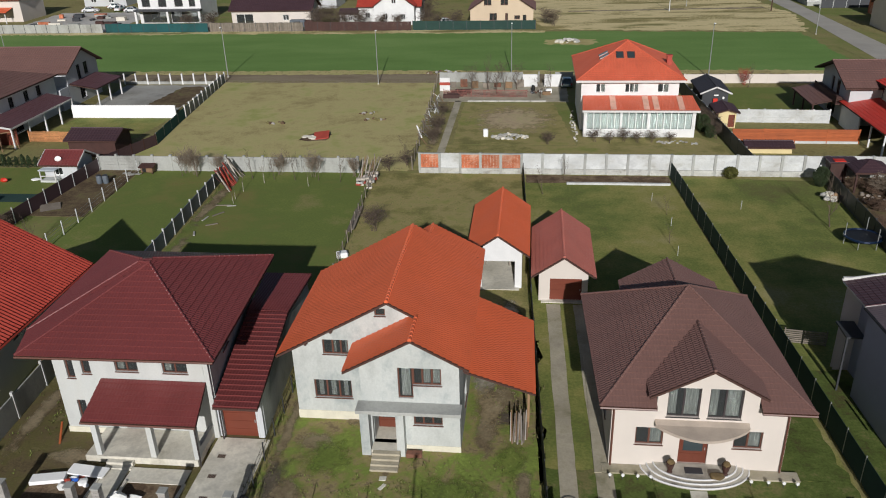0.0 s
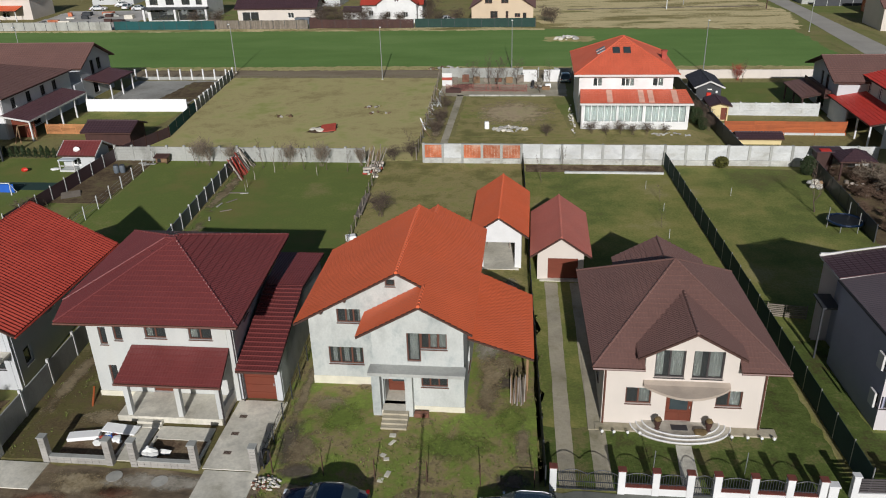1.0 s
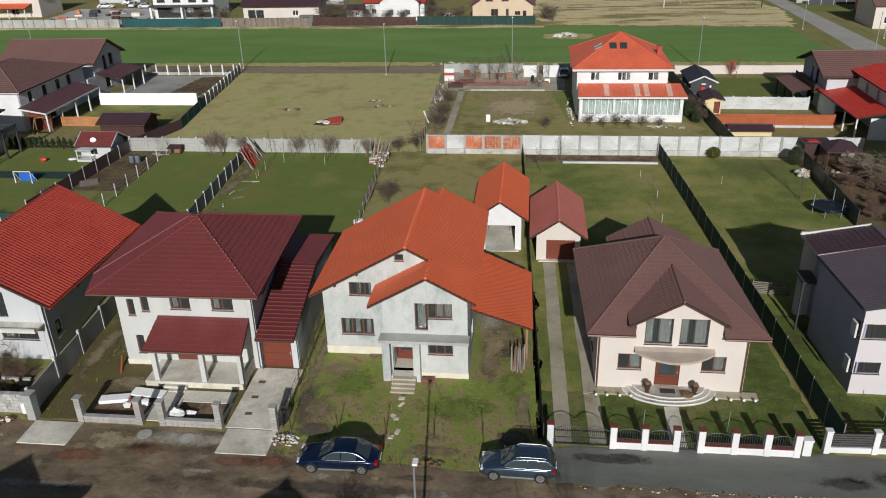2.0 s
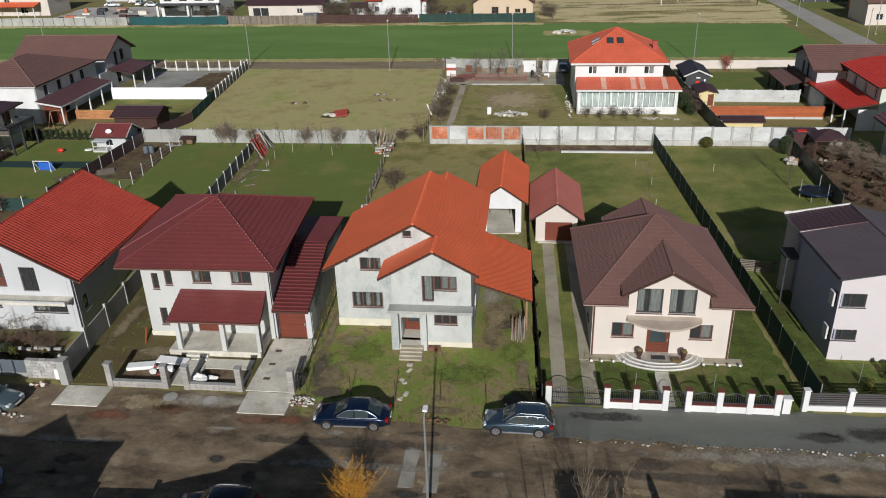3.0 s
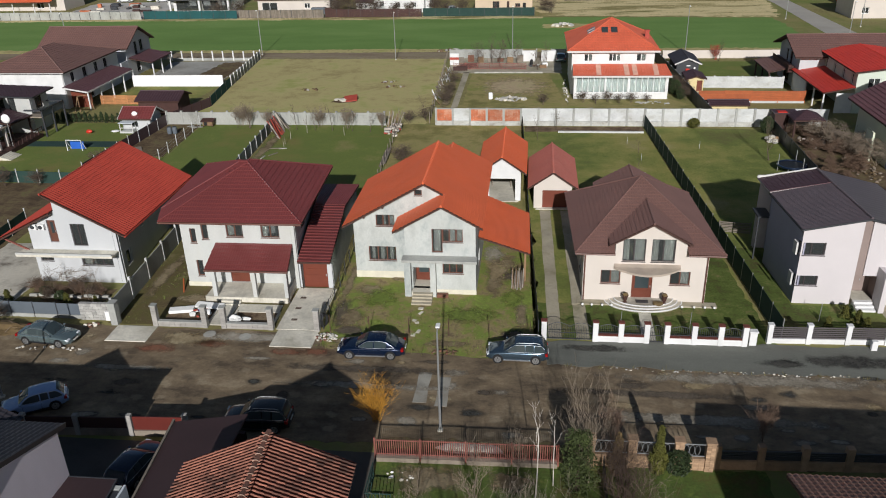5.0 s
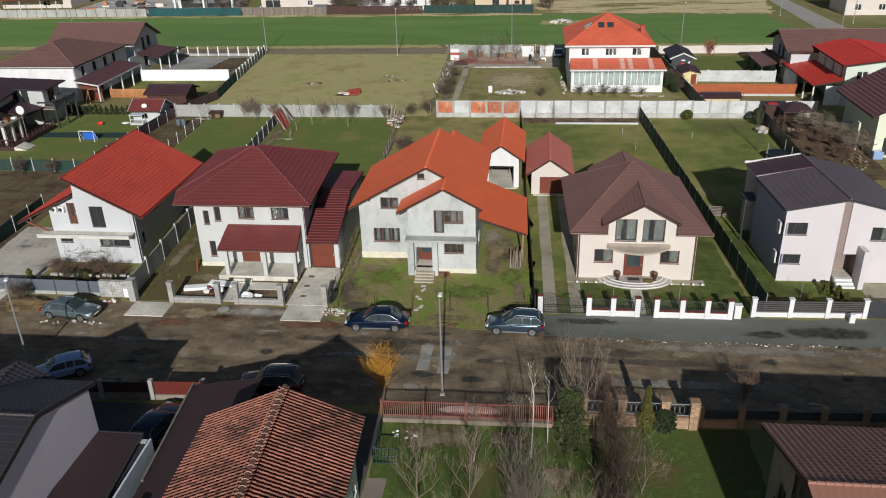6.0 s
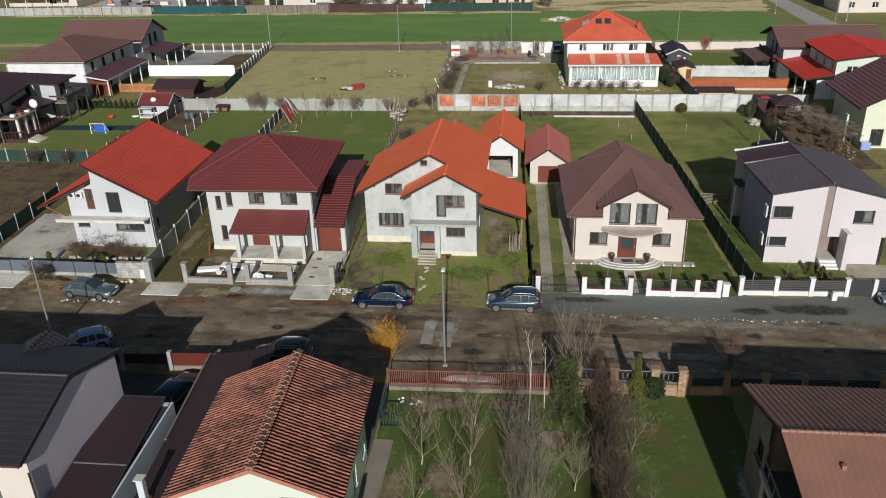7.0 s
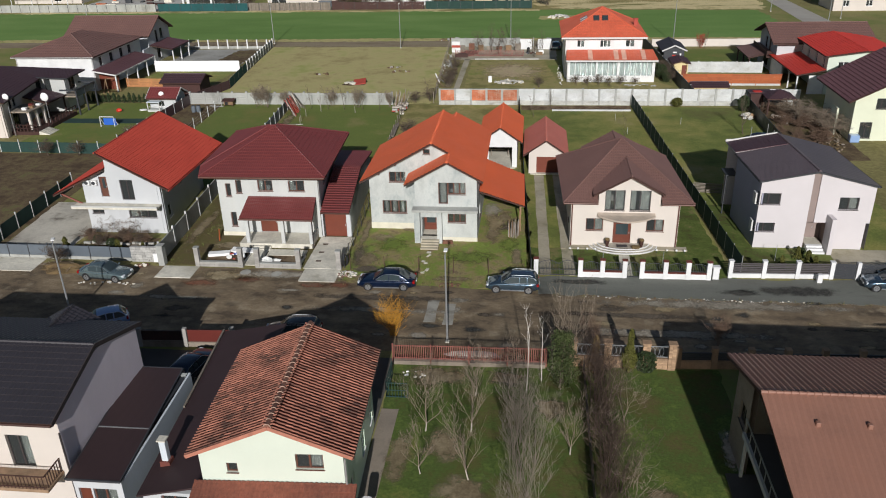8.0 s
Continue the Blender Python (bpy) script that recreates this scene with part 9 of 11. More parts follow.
# behind and beside the front row
tr = leafy("small dark thuja in a clipped row", "cone", 1.5, 0.45, 8, "leaf_dark", 420, 0.12, "thuja", "shrub")
tagged(tr, group="thuja row")
spread_copies(tr, tuple((-63 + 0.82 * k, 47.6 + 0.07 * (k % 3), 40 * k, 0.9 + 0.1 * math.sin(k * 1.7)) for k in range(12)))
sap = bare_tree("bare fruit sapling on the back lawn", 2.4, 51, 0.35, 4, 3, 1.0, 0.6, 0.035, "bark", group="saplings", minr=0.007)
spread_copies(sap, ((-27.2, 44.6, 0, 1.0), (-24.6, 44.4, 50, 1.0), (-22.2, 44.3, 90, 1.1), (-19.5, 44.2, 140, 0.9), (-17, 43.8, 200, 0.9), (-33.8, 45, 20, 1.1), (-35.6, 45.2, 80, 0.9), (16.9, 36.0, 33, 0.6), (16.2, 29.5, 60, 0.6), (15.6, 23, 99, 0.6), (5.0, 41, 10, 0.9), (7.4, 45.2, 100, 0.9), (-10.5, 50, 50, 1.0)))
dsh = bare_tree("bare dark shrub in the winter garden", 1.9, 61, forks=7, levels=3, up=0.3, spread=1.2, r=0.025, mat="bark", stems=5, name="garden_shrub", category="shrub", minr=0.005)
spread_copies(dsh, ((-10.8, 31, 0, 1.2), (-10.4, 49.2, 80, 0.9), (11.5, 58.8, 40, 0.8), (13.2, 58.3, 99, 0.7), (15, 58.9, 140, 0.8), (16.6, 58.5, 10, 0.7), (18.4, 58.7, 220, 0.75), (20.6, 58.9, 170, 0.6), (5.8, 57.6, 310, 0.8), (26.3, 60.5, 310, 1.0), (26.2, 64, 110, 1.1), (26, 67.6, 210, 1.0), (-41.5, 143.5, 0, 2.2), (-44, 142.5, 70, 2.0), (-20, 142, 120, 1.6), (-26, 141.6, 10, 1.3), (-29.5, 141.4, 80, 1.3), (8, 140, 20, 1.6), (-34, 139.5, 10, 2.0), (-38, 140, 60, 1.8), (-43.5, 139, 160, 1.7), (-17, 139, 40, 1.5), (-13, 139.4, 90, 1.7), (6.5, 143, 200, 1.6), (-68, 140, 33, 1.8), (-74, 141, 77, 1.6), (-48, 154, 5, 2.2), (-20.5, 150, 44, 2.4), (-47, 29, 0, 1.0), (-51, 22.6, 90, 0.9), (-55, 22.4, 140, 1.0), (-8.4, 58, 20, 1.0), (-8.5, 63, 120, 1.1), (-8.4, 70, 220, 1.0), (-12.3, 47.6, 10, 0.9)))
sap2 = bare_tree("bare garden fruit tree in the back yard", 3.8, 71, 0.3, 5, 3, 0.9, 0.7, 0.06, "bark", group="yard trees", minr=0.007)
spread_copies(sap2, ((-2.9, 84, 0, 1.0), (-0.4, 84.4, 80, 0.8), (6.4, 84, 160, 0.8), (31.2, 33.8, 30, 0.95), (36, 86, 200, 0.7), (-42, 26, 100, 0.6), (-34.4, -2.4, 60, 0.55), (-31.5, -2.6, 170, 0.5)))
vine = bare_tree("tangled leafless vines along the fence", 2.0, 81, forks=7, levels=3, up=0.2, spread=1.1, r=0.02, mat="bark_grey", stems=4, name="vine", category="vine", minr=0.007, wig=0.3)
spread_copies(vine, tuple((39.0 + 0.36 * k + (k % 2) * 0.8, 41 - 1.25 * k, 50 * k, 1.1 + 0.15 * math.sin(k * 2)) for k in range(8)))
brush2 = bare_tree("heap of tangled brown prunings in the side garden", 1.3, 83, forks=7, levels=3, up=0.1, spread=1.4, r=0.02, mat="bark_red", stems=8, name="prunings", category="brushwood", minr=0.007, wig=0.35)
spread_copies(brush2, tuple((36.4 + 1.15 * (k % 4) + 0.5 * math.sin(k * 2.1), 44.0 - 1.25 * k, 71 * k, 1.0 + 0.3 * math.sin(k * 1.3)) for k in range(14)))
bush2 = leafy("green bush in front of the wall", "round", 1.3, 0.75, 9, "leaf_thuja", 700, 0.13, "bush")
bush2.matrix_basis = pose(25.0, 46.3, 0)
bush3 = leafy("dark ivy-covered bush by the gazebo", "round", 3.0, 1.2, 10, "leaf_dark", 1400, 0.16, "bush")
bush3.matrix_basis = pose(33.5, 44.2, 0)
bush3.scale = (0.72, 0.72, 0.72)
orng = bare_tree("orange-twigged shrub before the rear wall", 2.0, 91, forks=8, levels=2, up=1.0, spread=0.8, r=0.02, mat="cap_red", stems=8, name="garden_shrub", category="shrub", minr=0.006)
orng.matrix_basis = pose(35.8, 87.4, 0)
ball = leafy("small round evergreen by the steps", "round", 0.8, 0.42, 12, "leaf_dark", 300, 0.09, "bush")
spread_copies(ball, ((28.2, -1.2, 0, 0.8), (-35.5, -2.2, 0, 1.0), (-33.6, -3.0, 50, 1.1)))
cone = leafy("small cone-shaped thuja on the front lawn", "cone", 1.0, 0.4, 13, "leaf_thuja", 350, 0.09, "thuja", "shrub")
spread_copies(cone, ((25.9, -3.6, 0, 1.0), (27.6, -2.0, 30, 1.1), (28.2, -2.9, 50, 1.2), (28.5, -3.8, 90, 1.1), (-37.8, -3.6, 20, 1.2), (-32.6, -3.8, 60, 1.2), (-30.4, -3.4, 100, 0.8)))
rsh = bare_tree("scrubby bare bush beside the parked car", 1.5, 95, forks=7, levels=3, up=0.5, spread=1.0, r=0.02, mat="bark", stems=6, name="roadside_shrub", category="shrub", minr=0.007)
spread_copies(rsh, ((-36.6, -7.0, 0, 0.9), (-33.2, -1.5, 140, 0.6), (-36.4, -1.4, 30, 0.6), (-31.2, -2.2, 77, 0.55), (-34.8, -3.0, 210, 0.5)))
# tufts of pale weeds along fences and verges
vs, fs = [], []
rng = random.Random(17)
strips = [((-11, -8.3), (4.8, -8.5), 0.8, 200), ((-11.2, -5), (-12, 12), 0.5, 260), ((-12.4, 15), (-13.6, 46), 0.6, 260), ((5, -6), (4, 17), 0.25, 180), ((-28.8, 14), (-30.5, 46), 0.8, 300), ((-9, 48.2), (26, 48.4), 0.7, 300), ((-200, 96.2), (58, 96), 0.7, 900), ((6.5, -9.8), (34, -10), 0.25, 70), ((-4, -19.3), (8, -19.1), 0.5, 260), ((-45, 48), (-11, 48), 0.6, 260), ((-47, 89.6), (-11, 89.6), 0.5, 260), ((-70, 135), (4, 134.6), 0.5, 400), ((22, -5), (19, 46), 0.25, 200), ((-44.5, -4), (-30, -4), 1.2, 160)]
for (x0, y0), (x1, y1), wd, n in strips:
    for i in range(n):
        f = rng.random()
        x, y = x0 + (x1 - x0) * f + rng.gauss(0, wd * 0.5), y0 + (y1 - y0) * f + rng.gauss(0, wd * 0.5)
        for b in range(4):
            a, hh, w = rng.uniform(0, 6.28), rng.uniform(0.06, 0.28), 0.025
            dx, dy = math.cos(a), math.sin(a)
            k = len(vs)
            vs += [(x - dy * w, y + dx * w, 0.0), (x + dy * w, y - dx * w, 0.0), (x + dx * hh * 0.7, y + dy * hh * 0.7, hh)]
            fs.append((k, k + 1, k + 2))
single("weeds", (vs, [], fs), "tuft", "pale dry weeds along fences and verges", "weeds", kind="stuff")


# tufts of grass standing in the lawns
def grass(label, x0, x1, y0, y1, n, mat, hmin, hmax, seed, skew=0.0, holes=()):
    """Short grass tufts over a lawn that leans with its fences, thinning out in bare patches."""
    rng = random.Random(seed)
    vs, fs = [], []
    while n > 0:
        n -= 1
        y = rng.uniform(y0, y1)
        x = rng.uniform(x0, x1) + skew * (y - y0)
        if noise.noise(Vector((x * 0.35, y * 0.35, seed))) + 0.35 < rng.random() * 0.6:
            continue
        if any(a < x < b and c < y < d for a, b, c, d in holes):
            continue
        k0 = len(vs)
        vs.append((x, y, 0.02))
        for b in range(4):
            a, hh, w = rng.uniform(0, 6.28), rng.uniform(hmin, hmax), rng.uniform(0.02, 0.04)
            dx, dy = math.cos(a), math.sin(a)
            k = len(vs)
            vs += [(x - dy * w + dx * 0.03, y + dx * w + dy * 0.03, 0.03), (x + dy * w + dx * 0.03, y - dx * w + dy * 0.03, 0.03), (x + dx * hh * 0.8, y + dy * hh * 0.8, hh)]
            fs += [(k, k + 1, k + 2), (k0, k, k + 1)]
    single("grass", (vs, [], fs), mat, label, "grass", kind="stuff")


grass("weedy grass tufts in the front yard", -11, 4.6, -8.4, 12.2, 3000, "blade_weed", 0.05, 0.16, 1, holes=((-10.6, 0.4, -0.7, 12.6), (-5.6, -3.0, -2.4, 0)))
grass("weedy grass tufts beside the white porch", -27.6, -24.7, -6, 11.5, 350, "blade_weed", 0.05, 0.14, 2, -0.05)
grass("rough grass behind the grey house", -11.6, 2.6, 15, 46.6, 2600, "blade_weed", 0.04, 0.09, 8, -0.045, holes=((-1.2, 3.6, 12, 31),))


# ---- vehicles ----
def paint(name, col, metal=0.3):
    M[name] = surf(name, col, 0.2, 0.05, 1.5, 20, 0.0, metal, coat=1.0)


paint("paint_navy", lin(13, 32, 60), 0.4)
paint("paint_steel_blue", lin(78, 98, 114), 0.7)
paint("paint_silver", lin(120, 137, 140), 0.6)
paint("paint_pale_blue", lin(146, 174, 216), 0.1)
paint("paint_black", lin(22, 24, 28))
paint("paint_white", lin(220, 222, 222), 0.0)


def car(label, kind, mat, L=4.6, W=1.78, H=1.44):
    """A car facing +x: a rounded lofted body and cabin, glass set into the cabin, wheels, lights, mirrors, bumpers and doors."""
    c = local("car", label, "car")
    hl, hw = L / 2, W / 2
    sill, belt = 0.24, H * 0.61
    boot = {"sedan": 0.96, "hatch": 0.98, "estate": 0.98}[kind]
    # stations of the cabin: screen base, roof front, roof rear, rear screen base
    x1, x2 = hl * 0.44, hl * 0.06
    x3, x4 = {"sedan": (-hl * 0.44, -hl * 0.78), "hatch": (-hl * 0.7, -hl * 0.95), "estate": (-hl * 0.8, -hl * 0.96)}[kind]

    def top(x):
        return float(np.interp(x, [-hl, -hl * 0.97, -hl * 0.86, x4, -hl * 0.2, x1, hl * 0.72, hl * 0.9, hl * 0.985, hl],
                               [belt * 0.74, belt * 0.9, belt * boot, belt * 1.0, belt, belt * 0.99, belt * 0.89, belt * 0.79, belt * 0.64, belt * 0.52]))

    def half(x):
        q = abs(x) / hl
        return hw * (1 - 0.045 * q ** 2 - 0.20 * max(0.0, (q - 0.72) / 0.28) ** 2.4)

    def low(x):
        q = abs(x) / hl
        return sill + 0.16 * max(0.0, (q - 0.86) / 0.14) ** 1.5

    def loft(rings, name, close=True):
        bm = bmesh.new()
        vs = [[bm.verts.new(p) for p in r] for r in rings]
        n = len(vs[0])
        for p, q in zip(vs, vs[1:]):
            for i in range(n if close else n - 1):
                j = (i + 1) % n
                bm.faces.new((p[i], p[j], q[j], q[i]))
        if close:
            bm.faces.new(vs[0][::-1])
            bm.faces.new(vs[-1])
        bmesh.ops.recalc_face_normals(bm, faces=bm.faces[:])
        ob = part(name, bm, mat, c, smooth=True)
        ob.data.set_sharp_from_angle(angle=radians(50))
        return ob

    xs = [hl * q for q in (1, 0.985, 0.95, 0.9, 0.82, 0.72, 0.6, 0.44, 0.2, 0, -0.2, -0.4, -0.6, -0.74, -0.86, -0.93, -0.97, -0.99, -1)]
    rings = []
    for x in xs:
        w, z0, z1 = half(x), low(x), top(x)
        d = z1 - z0
        prof = [(0.86, 0.0), (0.955, 0.1), (0.985, 0.3), (1.0, 0.55), (0.985, 0.72), (0.965, 0.84), (0.925, 0.93), (0.83, 0.985), (0.5, 1.03), (0.0, 1.045)]
        rings.append([(x, w * y, z0 + d * z) for y, z in prof] + [(x, -w * y, z0 + d * z) for y, z in prof[-2::-1]])
    loft(rings, "body")
    rw, bw = hw * 0.7, hw * 0.93

    def roofline(x):
        return float(np.interp(x, [x4, x4 * 0.35 + x3 * 0.65, x3, (x2 + x3) / 2, x2, x2 * 0.7 + x1 * 0.3, x1],
                               [belt, H - (H - belt) * 0.32, H - 0.055, H, H - 0.04, H - (H - belt) * 0.27, belt]))

    def side(x, z):
        e = 1 - 0.1 * max(0.0, (x - x2) / (x1 - x2)) ** 2 - 0.1 * max(0.0, (x3 - x) / (x3 - x4)) ** 2
        return (bw + (rw - bw) * (z - belt) / (H - belt)) * e

    def section(x):
        z = roofline(x)
        r = []
        for k in range(5):
            zz = belt - 0.03 + (z - 0.05 - belt + 0.03) * k / 4
            r.append((x, side(x, max(zz, belt)), zz))
        y = side(x, z)
        r += [(x, y * 0.93, z - 0.02), (x, y * 0.75, z + 0.005), (x, y * 0.4, z + 0.022), (x, 0, z + 0.028)]
        return r + [(p, -q, t) for p, q, t in r[-2::-1]]

    cab = [x4, x4 * 0.65 + x3 * 0.35, x4 * 0.35 + x3 * 0.65, x3, x3 * 0.75 + x2 * 0.25, (x2 + x3) / 2, x2 * 0.75 + x3 * 0.25, x2, x2 * 0.7 + x1 * 0.3, x2 * 0.35 + x1 * 0.65, x1]
    loft([section(x) for x in cab], "roof", close=False)

    def glazing(name, pts):
        g = bmesh.new()
        vs = [[g.verts.new(p) for p in col] for col in pts]
        for p, q in zip(vs, vs[1:]):
            for i in range(len(p) - 1):
                g.faces.new((p[i], p[i + 1], q[i + 1], q[i]))
        bmesh.ops.recalc_face_normals(g, faces=g.faces[:])
        part(name, g, "car_glass", c, smooth=True)

    def screen(name, xa, xb):
        cols = []
        for k in range(6):
            x = xa + (xb - xa) * k / 5
            z = roofline(x)
            y = side(x, z) * 0.9 - 0.03
            n = Vector((1 if xa > 0 else -1, 0, 0.9)).normalized() * 0.016
            cols.append([tuple(Vector((x, y * u, z + 0.026 * (1 - u * u))) + n) for u in (-1, -0.6, 0, 0.6, 1)])
        glazing(name, cols)

    screen("windscreen", x1 - 0.05, x2 + 0.06)
    screen("rear_window", x4 + 0.05, x3 - 0.04)
    spans = [(x1 * 0.93, (x2 + x3) * 0.42 + 0.14), ((x2 + x3) * 0.42 + 0.07, x3 * 0.98 - 0.12 if kind == "sedan" else x3 * 0.66), ]
    if kind != "sedan":
        spans.append((x3 * 0.66 - 0.08, x3 * 0.3 + x4 * 0.7))
    for s in (-1, 1):
        for xa, xb in spans:
            cols = []
            for k in range(7):
                x = xa + (xb - xa) * k / 6
                za, zb = belt + 0.035, roofline(x) - 0.085
                if zb - za < 0.04:
                    continue
                cols.append([(x, s * (side(x, z) + 0.014), z) for z in (za, (za + zb) / 2, zb)])
            glazing("side_window", cols)
        bm = bmesh.new()
        n = 14
        rail = [x1 * 0.9 + (x4 + 0.18 - x1 * 0.9) * k / n for k in range(n + 1)]
        tube(bm, [(x, s * (side(x, roofline(x) - 0.07) + 0.012), roofline(x) - 0.065) for x in rail], 0.011, 5)
        part("window_trim", bm, "rim", c)
        bm = bmesh.new()
        tube(bm, [(x, s * (side(x, belt) + 0.016), belt + 0.02) for x in rail[::2]], 0.01, 5)
        part("window_trim", bm, "rim", c)
        part("mirror", bevelled(boxes((x1 * 0.74, x1 * 0.74 + 0.15, s * (hw + 0.03) - 0.1, s * (hw + 0.03) + 0.08, belt + 0.01, belt + 0.15)), 0.04), mat, c)
        part("headlight", bevelled(boxes((hl * 0.87, hl * 0.97, s * hw * 0.66 - 0.2, s * hw * 0.66 + 0.15, belt * 0.58, belt * 0.77)), 0.03), "lamp_clear", c)
        part("tail_light", bevelled(boxes((-hl * 0.985, -hl * 0.9, s * hw * 0.74 - 0.16, s * hw * 0.74 + 0.15, belt * 0.68, belt * 0.93)), 0.03), "lamp_red", c)
        part("sill_trim", bevelled(boxes((-hl * 0.44, hl * 0.44, s * hw * 0.975 - 0.03, s * hw * 0.975 + 0.03, sill - 0.01, sill + 0.09)), 0.015), "rim" if mat in ("paint_steel_blue", "paint_navy") else "trim", c)
        for x in (0.3, -0.62):
            part("door_handle", bevelled(boxes((x - 0.1, x + 0.08, s * hw * 0.975 - 0.015, s * hw * 0.975 + 0.03, belt * 0.85, belt * 0.89)), 0.008), mat, c)
        for x in (x1 * 0.74, (x2 + x3) * 0.42 + 0.1, x3 * 0.7):
            part("door_gap", boxes((x - 0.008, x + 0.008, s * hw * 0.985 - 0.01, s * hw * 0.985 + 0.008, sill + 0.1, belt - 0.1)), "trim", c)
        for x in (hl * 0.62, -hl * 0.6):
            y = s * half(x)
            bm = bmesh.new()
            tube(bm, [(x, y - s * 0.2, 0.34), (x, y + s * 0.004, 0.34)], 0.365, 22)
            part("wheel_arch", bm, "trim", c)
            bm = bmesh.new()
            tube(bm, [(x, y - s * 0.2, 0.315), (x, y - s * 0.02, 0.315), (x, y + s * 0.022, 0.315)], [0.315, 0.315, 0.28], 20)
            tyre = part("tyre", bm, "rubber", c)
            bm = bmesh.new()
            tube(bm, [(x, y - s * 0.02, 0.315), (x, y + s * 0.03, 0.315), (x, y + s * 0.034, 0.315)], [0.24, 0.235, 0.2], 18)
            part("rim", bm, "rim", tyre)
            for k in range(5):
                bm = bmesh.new()
                q = 2 * math.pi * k / 5 + 0.3
                beam(bm, (x + 0.07 * math.cos(q), y + s * 0.036, 0.315 + 0.07 * math.sin(q)), (x + 0.19 * math.cos(q), y + s * 0.036, 0.315 + 0.19 * math.sin(q)), 0.06, 0.008)
                part("spoke_gap", bm, "trim", tyre)
    part("grille", bevelled(boxes((hl * 0.93, hl * 0.995, -0.36, 0.36, belt * 0.54, belt * 0.66)), 0.02), "trim", c)
    part("front_bumper", bevelled(boxes((hl * 0.9, hl * 1.008, -hw * 0.72, hw * 0.72, 0.3, 0.46)), 0.05, 2), mat, c)
    part("rear_bumper", bevelled(boxes((-hl * 1.012, -hl * 0.9, -hw * 0.76, hw * 0.76, 0.32, 0.54)), 0.05, 2), mat, c)
    part("number_plate", boxes((-hl * 1.02, -hl * 1.008, -0.26, 0.26, 0.58, 0.69)), "plate", c)
    part("number_plate", boxes((hl * 1.004, hl * 1.016, -0.26, 0.26, 0.38, 0.49)), "plate", c)
    if kind == "estate":
        for s in (-1, 1):
            bm = bmesh.new()
            tube(bm, [(x2 - 0.05, s * rw * 0.93, H - 0.03), (x2 - 0.25, s * rw * 0.95, H + 0.045), (x3 + 0.35, s * rw * 0.95, H + 0.045), (x3 + 0.12, s * rw * 0.93, H - 0.03)], 0.02, 6)
            part("roof_rail", bm, "metal_grey", c)
    for f in (-0.45, 0.1):
        bm = bmesh.new()
        tube(bm, [(x1 - 0.02, f * bw, roofline(x1 - 0.02) + 0.05), (x1 - 0.24, (f + 0.42) * bw, roofline(x1 - 0.24) + 0.05)], 0.012, 4)
        part("wiper", bm, "trim", c)
    return c


for args, x, y, rot in (((("dark navy saloon parked on the verge"), "sedan", "paint_navy", 4.8, 1.84, 1.45), -6.72, -8.98, 181),
                        ((("steel-blue estate car parked on the verge"), "estate", "paint_steel_blue", 4.25, 1.75, 1.48), 3.55, -8.9, 179),
                        ((("faded silver saloon parked beside the fence"), "sedan", "paint_silver", 4.5, 1.76, 1.42), -31.15, -8.9, -6),
                        ((("pale blue hatchback parked askew on the street"), "hatch", "paint_pale_blue", 4.0, 1.66, 1.42), -27.4, -16.9, 210),
                        ((("black estate car with roof rails in the shade"), "estate", "paint_black", 4.3, 1.82, 1.6), -12.3, -17.5, 181),
                        ((("dark blue car parked by the forecourt"), "hatch", "paint_steel_blue", 4.2, 1.76, 1.45), 33.3, -7.0, 176),
                        ((("grey car in the far yard"), "hatch", "paint_silver", 4.2, 1.76, 1.45), 9.0, 87.0, 90),
                        ((("dark car parked in a front yard"), "hatch", "paint_navy", 4.2, 1.76, 1.45), -17.9, -22.3, 80)):
    c = car(*args)
    c.matrix_basis = pose(x, y, 0.025, 0, 0, rot)
far_car = car("white car parked beyond the field", "sedan", "paint_white", 4.4, 1.76, 1.45)
far_car.matrix_basis = pose(-111, 166, 0, 0, 0, 10)
for x, y, r in ((-104, 168, 95), (-99, 165, 0), (-15.5, 143, 20), (-107, 172, 20)):
    copy_thing(far_car, pose(x, y, 0.03, 0, 0, r))

# ---- clutter ----
rng = random.Random(3)


def slabby(name, label, mat, x, y, z, sx, sy, sz, rot, category, tilt=0.0, bevel=0.02):
    bm = bevelled(boxes((-sx / 2, sx / 2, -sy / 2, sy / 2, 0, sz)), bevel)
    ob = single(name, bm, mat, label, category)
    ob.matrix_basis = pose(x, y, z, tilt, 0, rot)
    return ob


def heap(name, label, mats, x, y, rx, ry, h, n, size, seed, category="heap", pname="lump"):
    t = thing(name, x, y, label, category)
    r = random.Random(seed)
    for i in range(n):
        a, k = r.uniform(0, 6.28), math.sqrt(r.random())
        px, py = x + math.cos(a) * k * rx, y + math.sin(a) * k * ry
        s = size * r.uniform(0.5, 1.3)
        bm = bmesh.new()
        lump(bm, px, py, max(0.02, h * (1 - k) * r.uniform(0.5, 1) + s * 0.3), s, s * r.uniform(0.5, 1), s * r.uniform(0.4, 0.8), seed + i, 0.5, 1)
        part(pname, bm, mats[i % len(mats)], t)
    return t


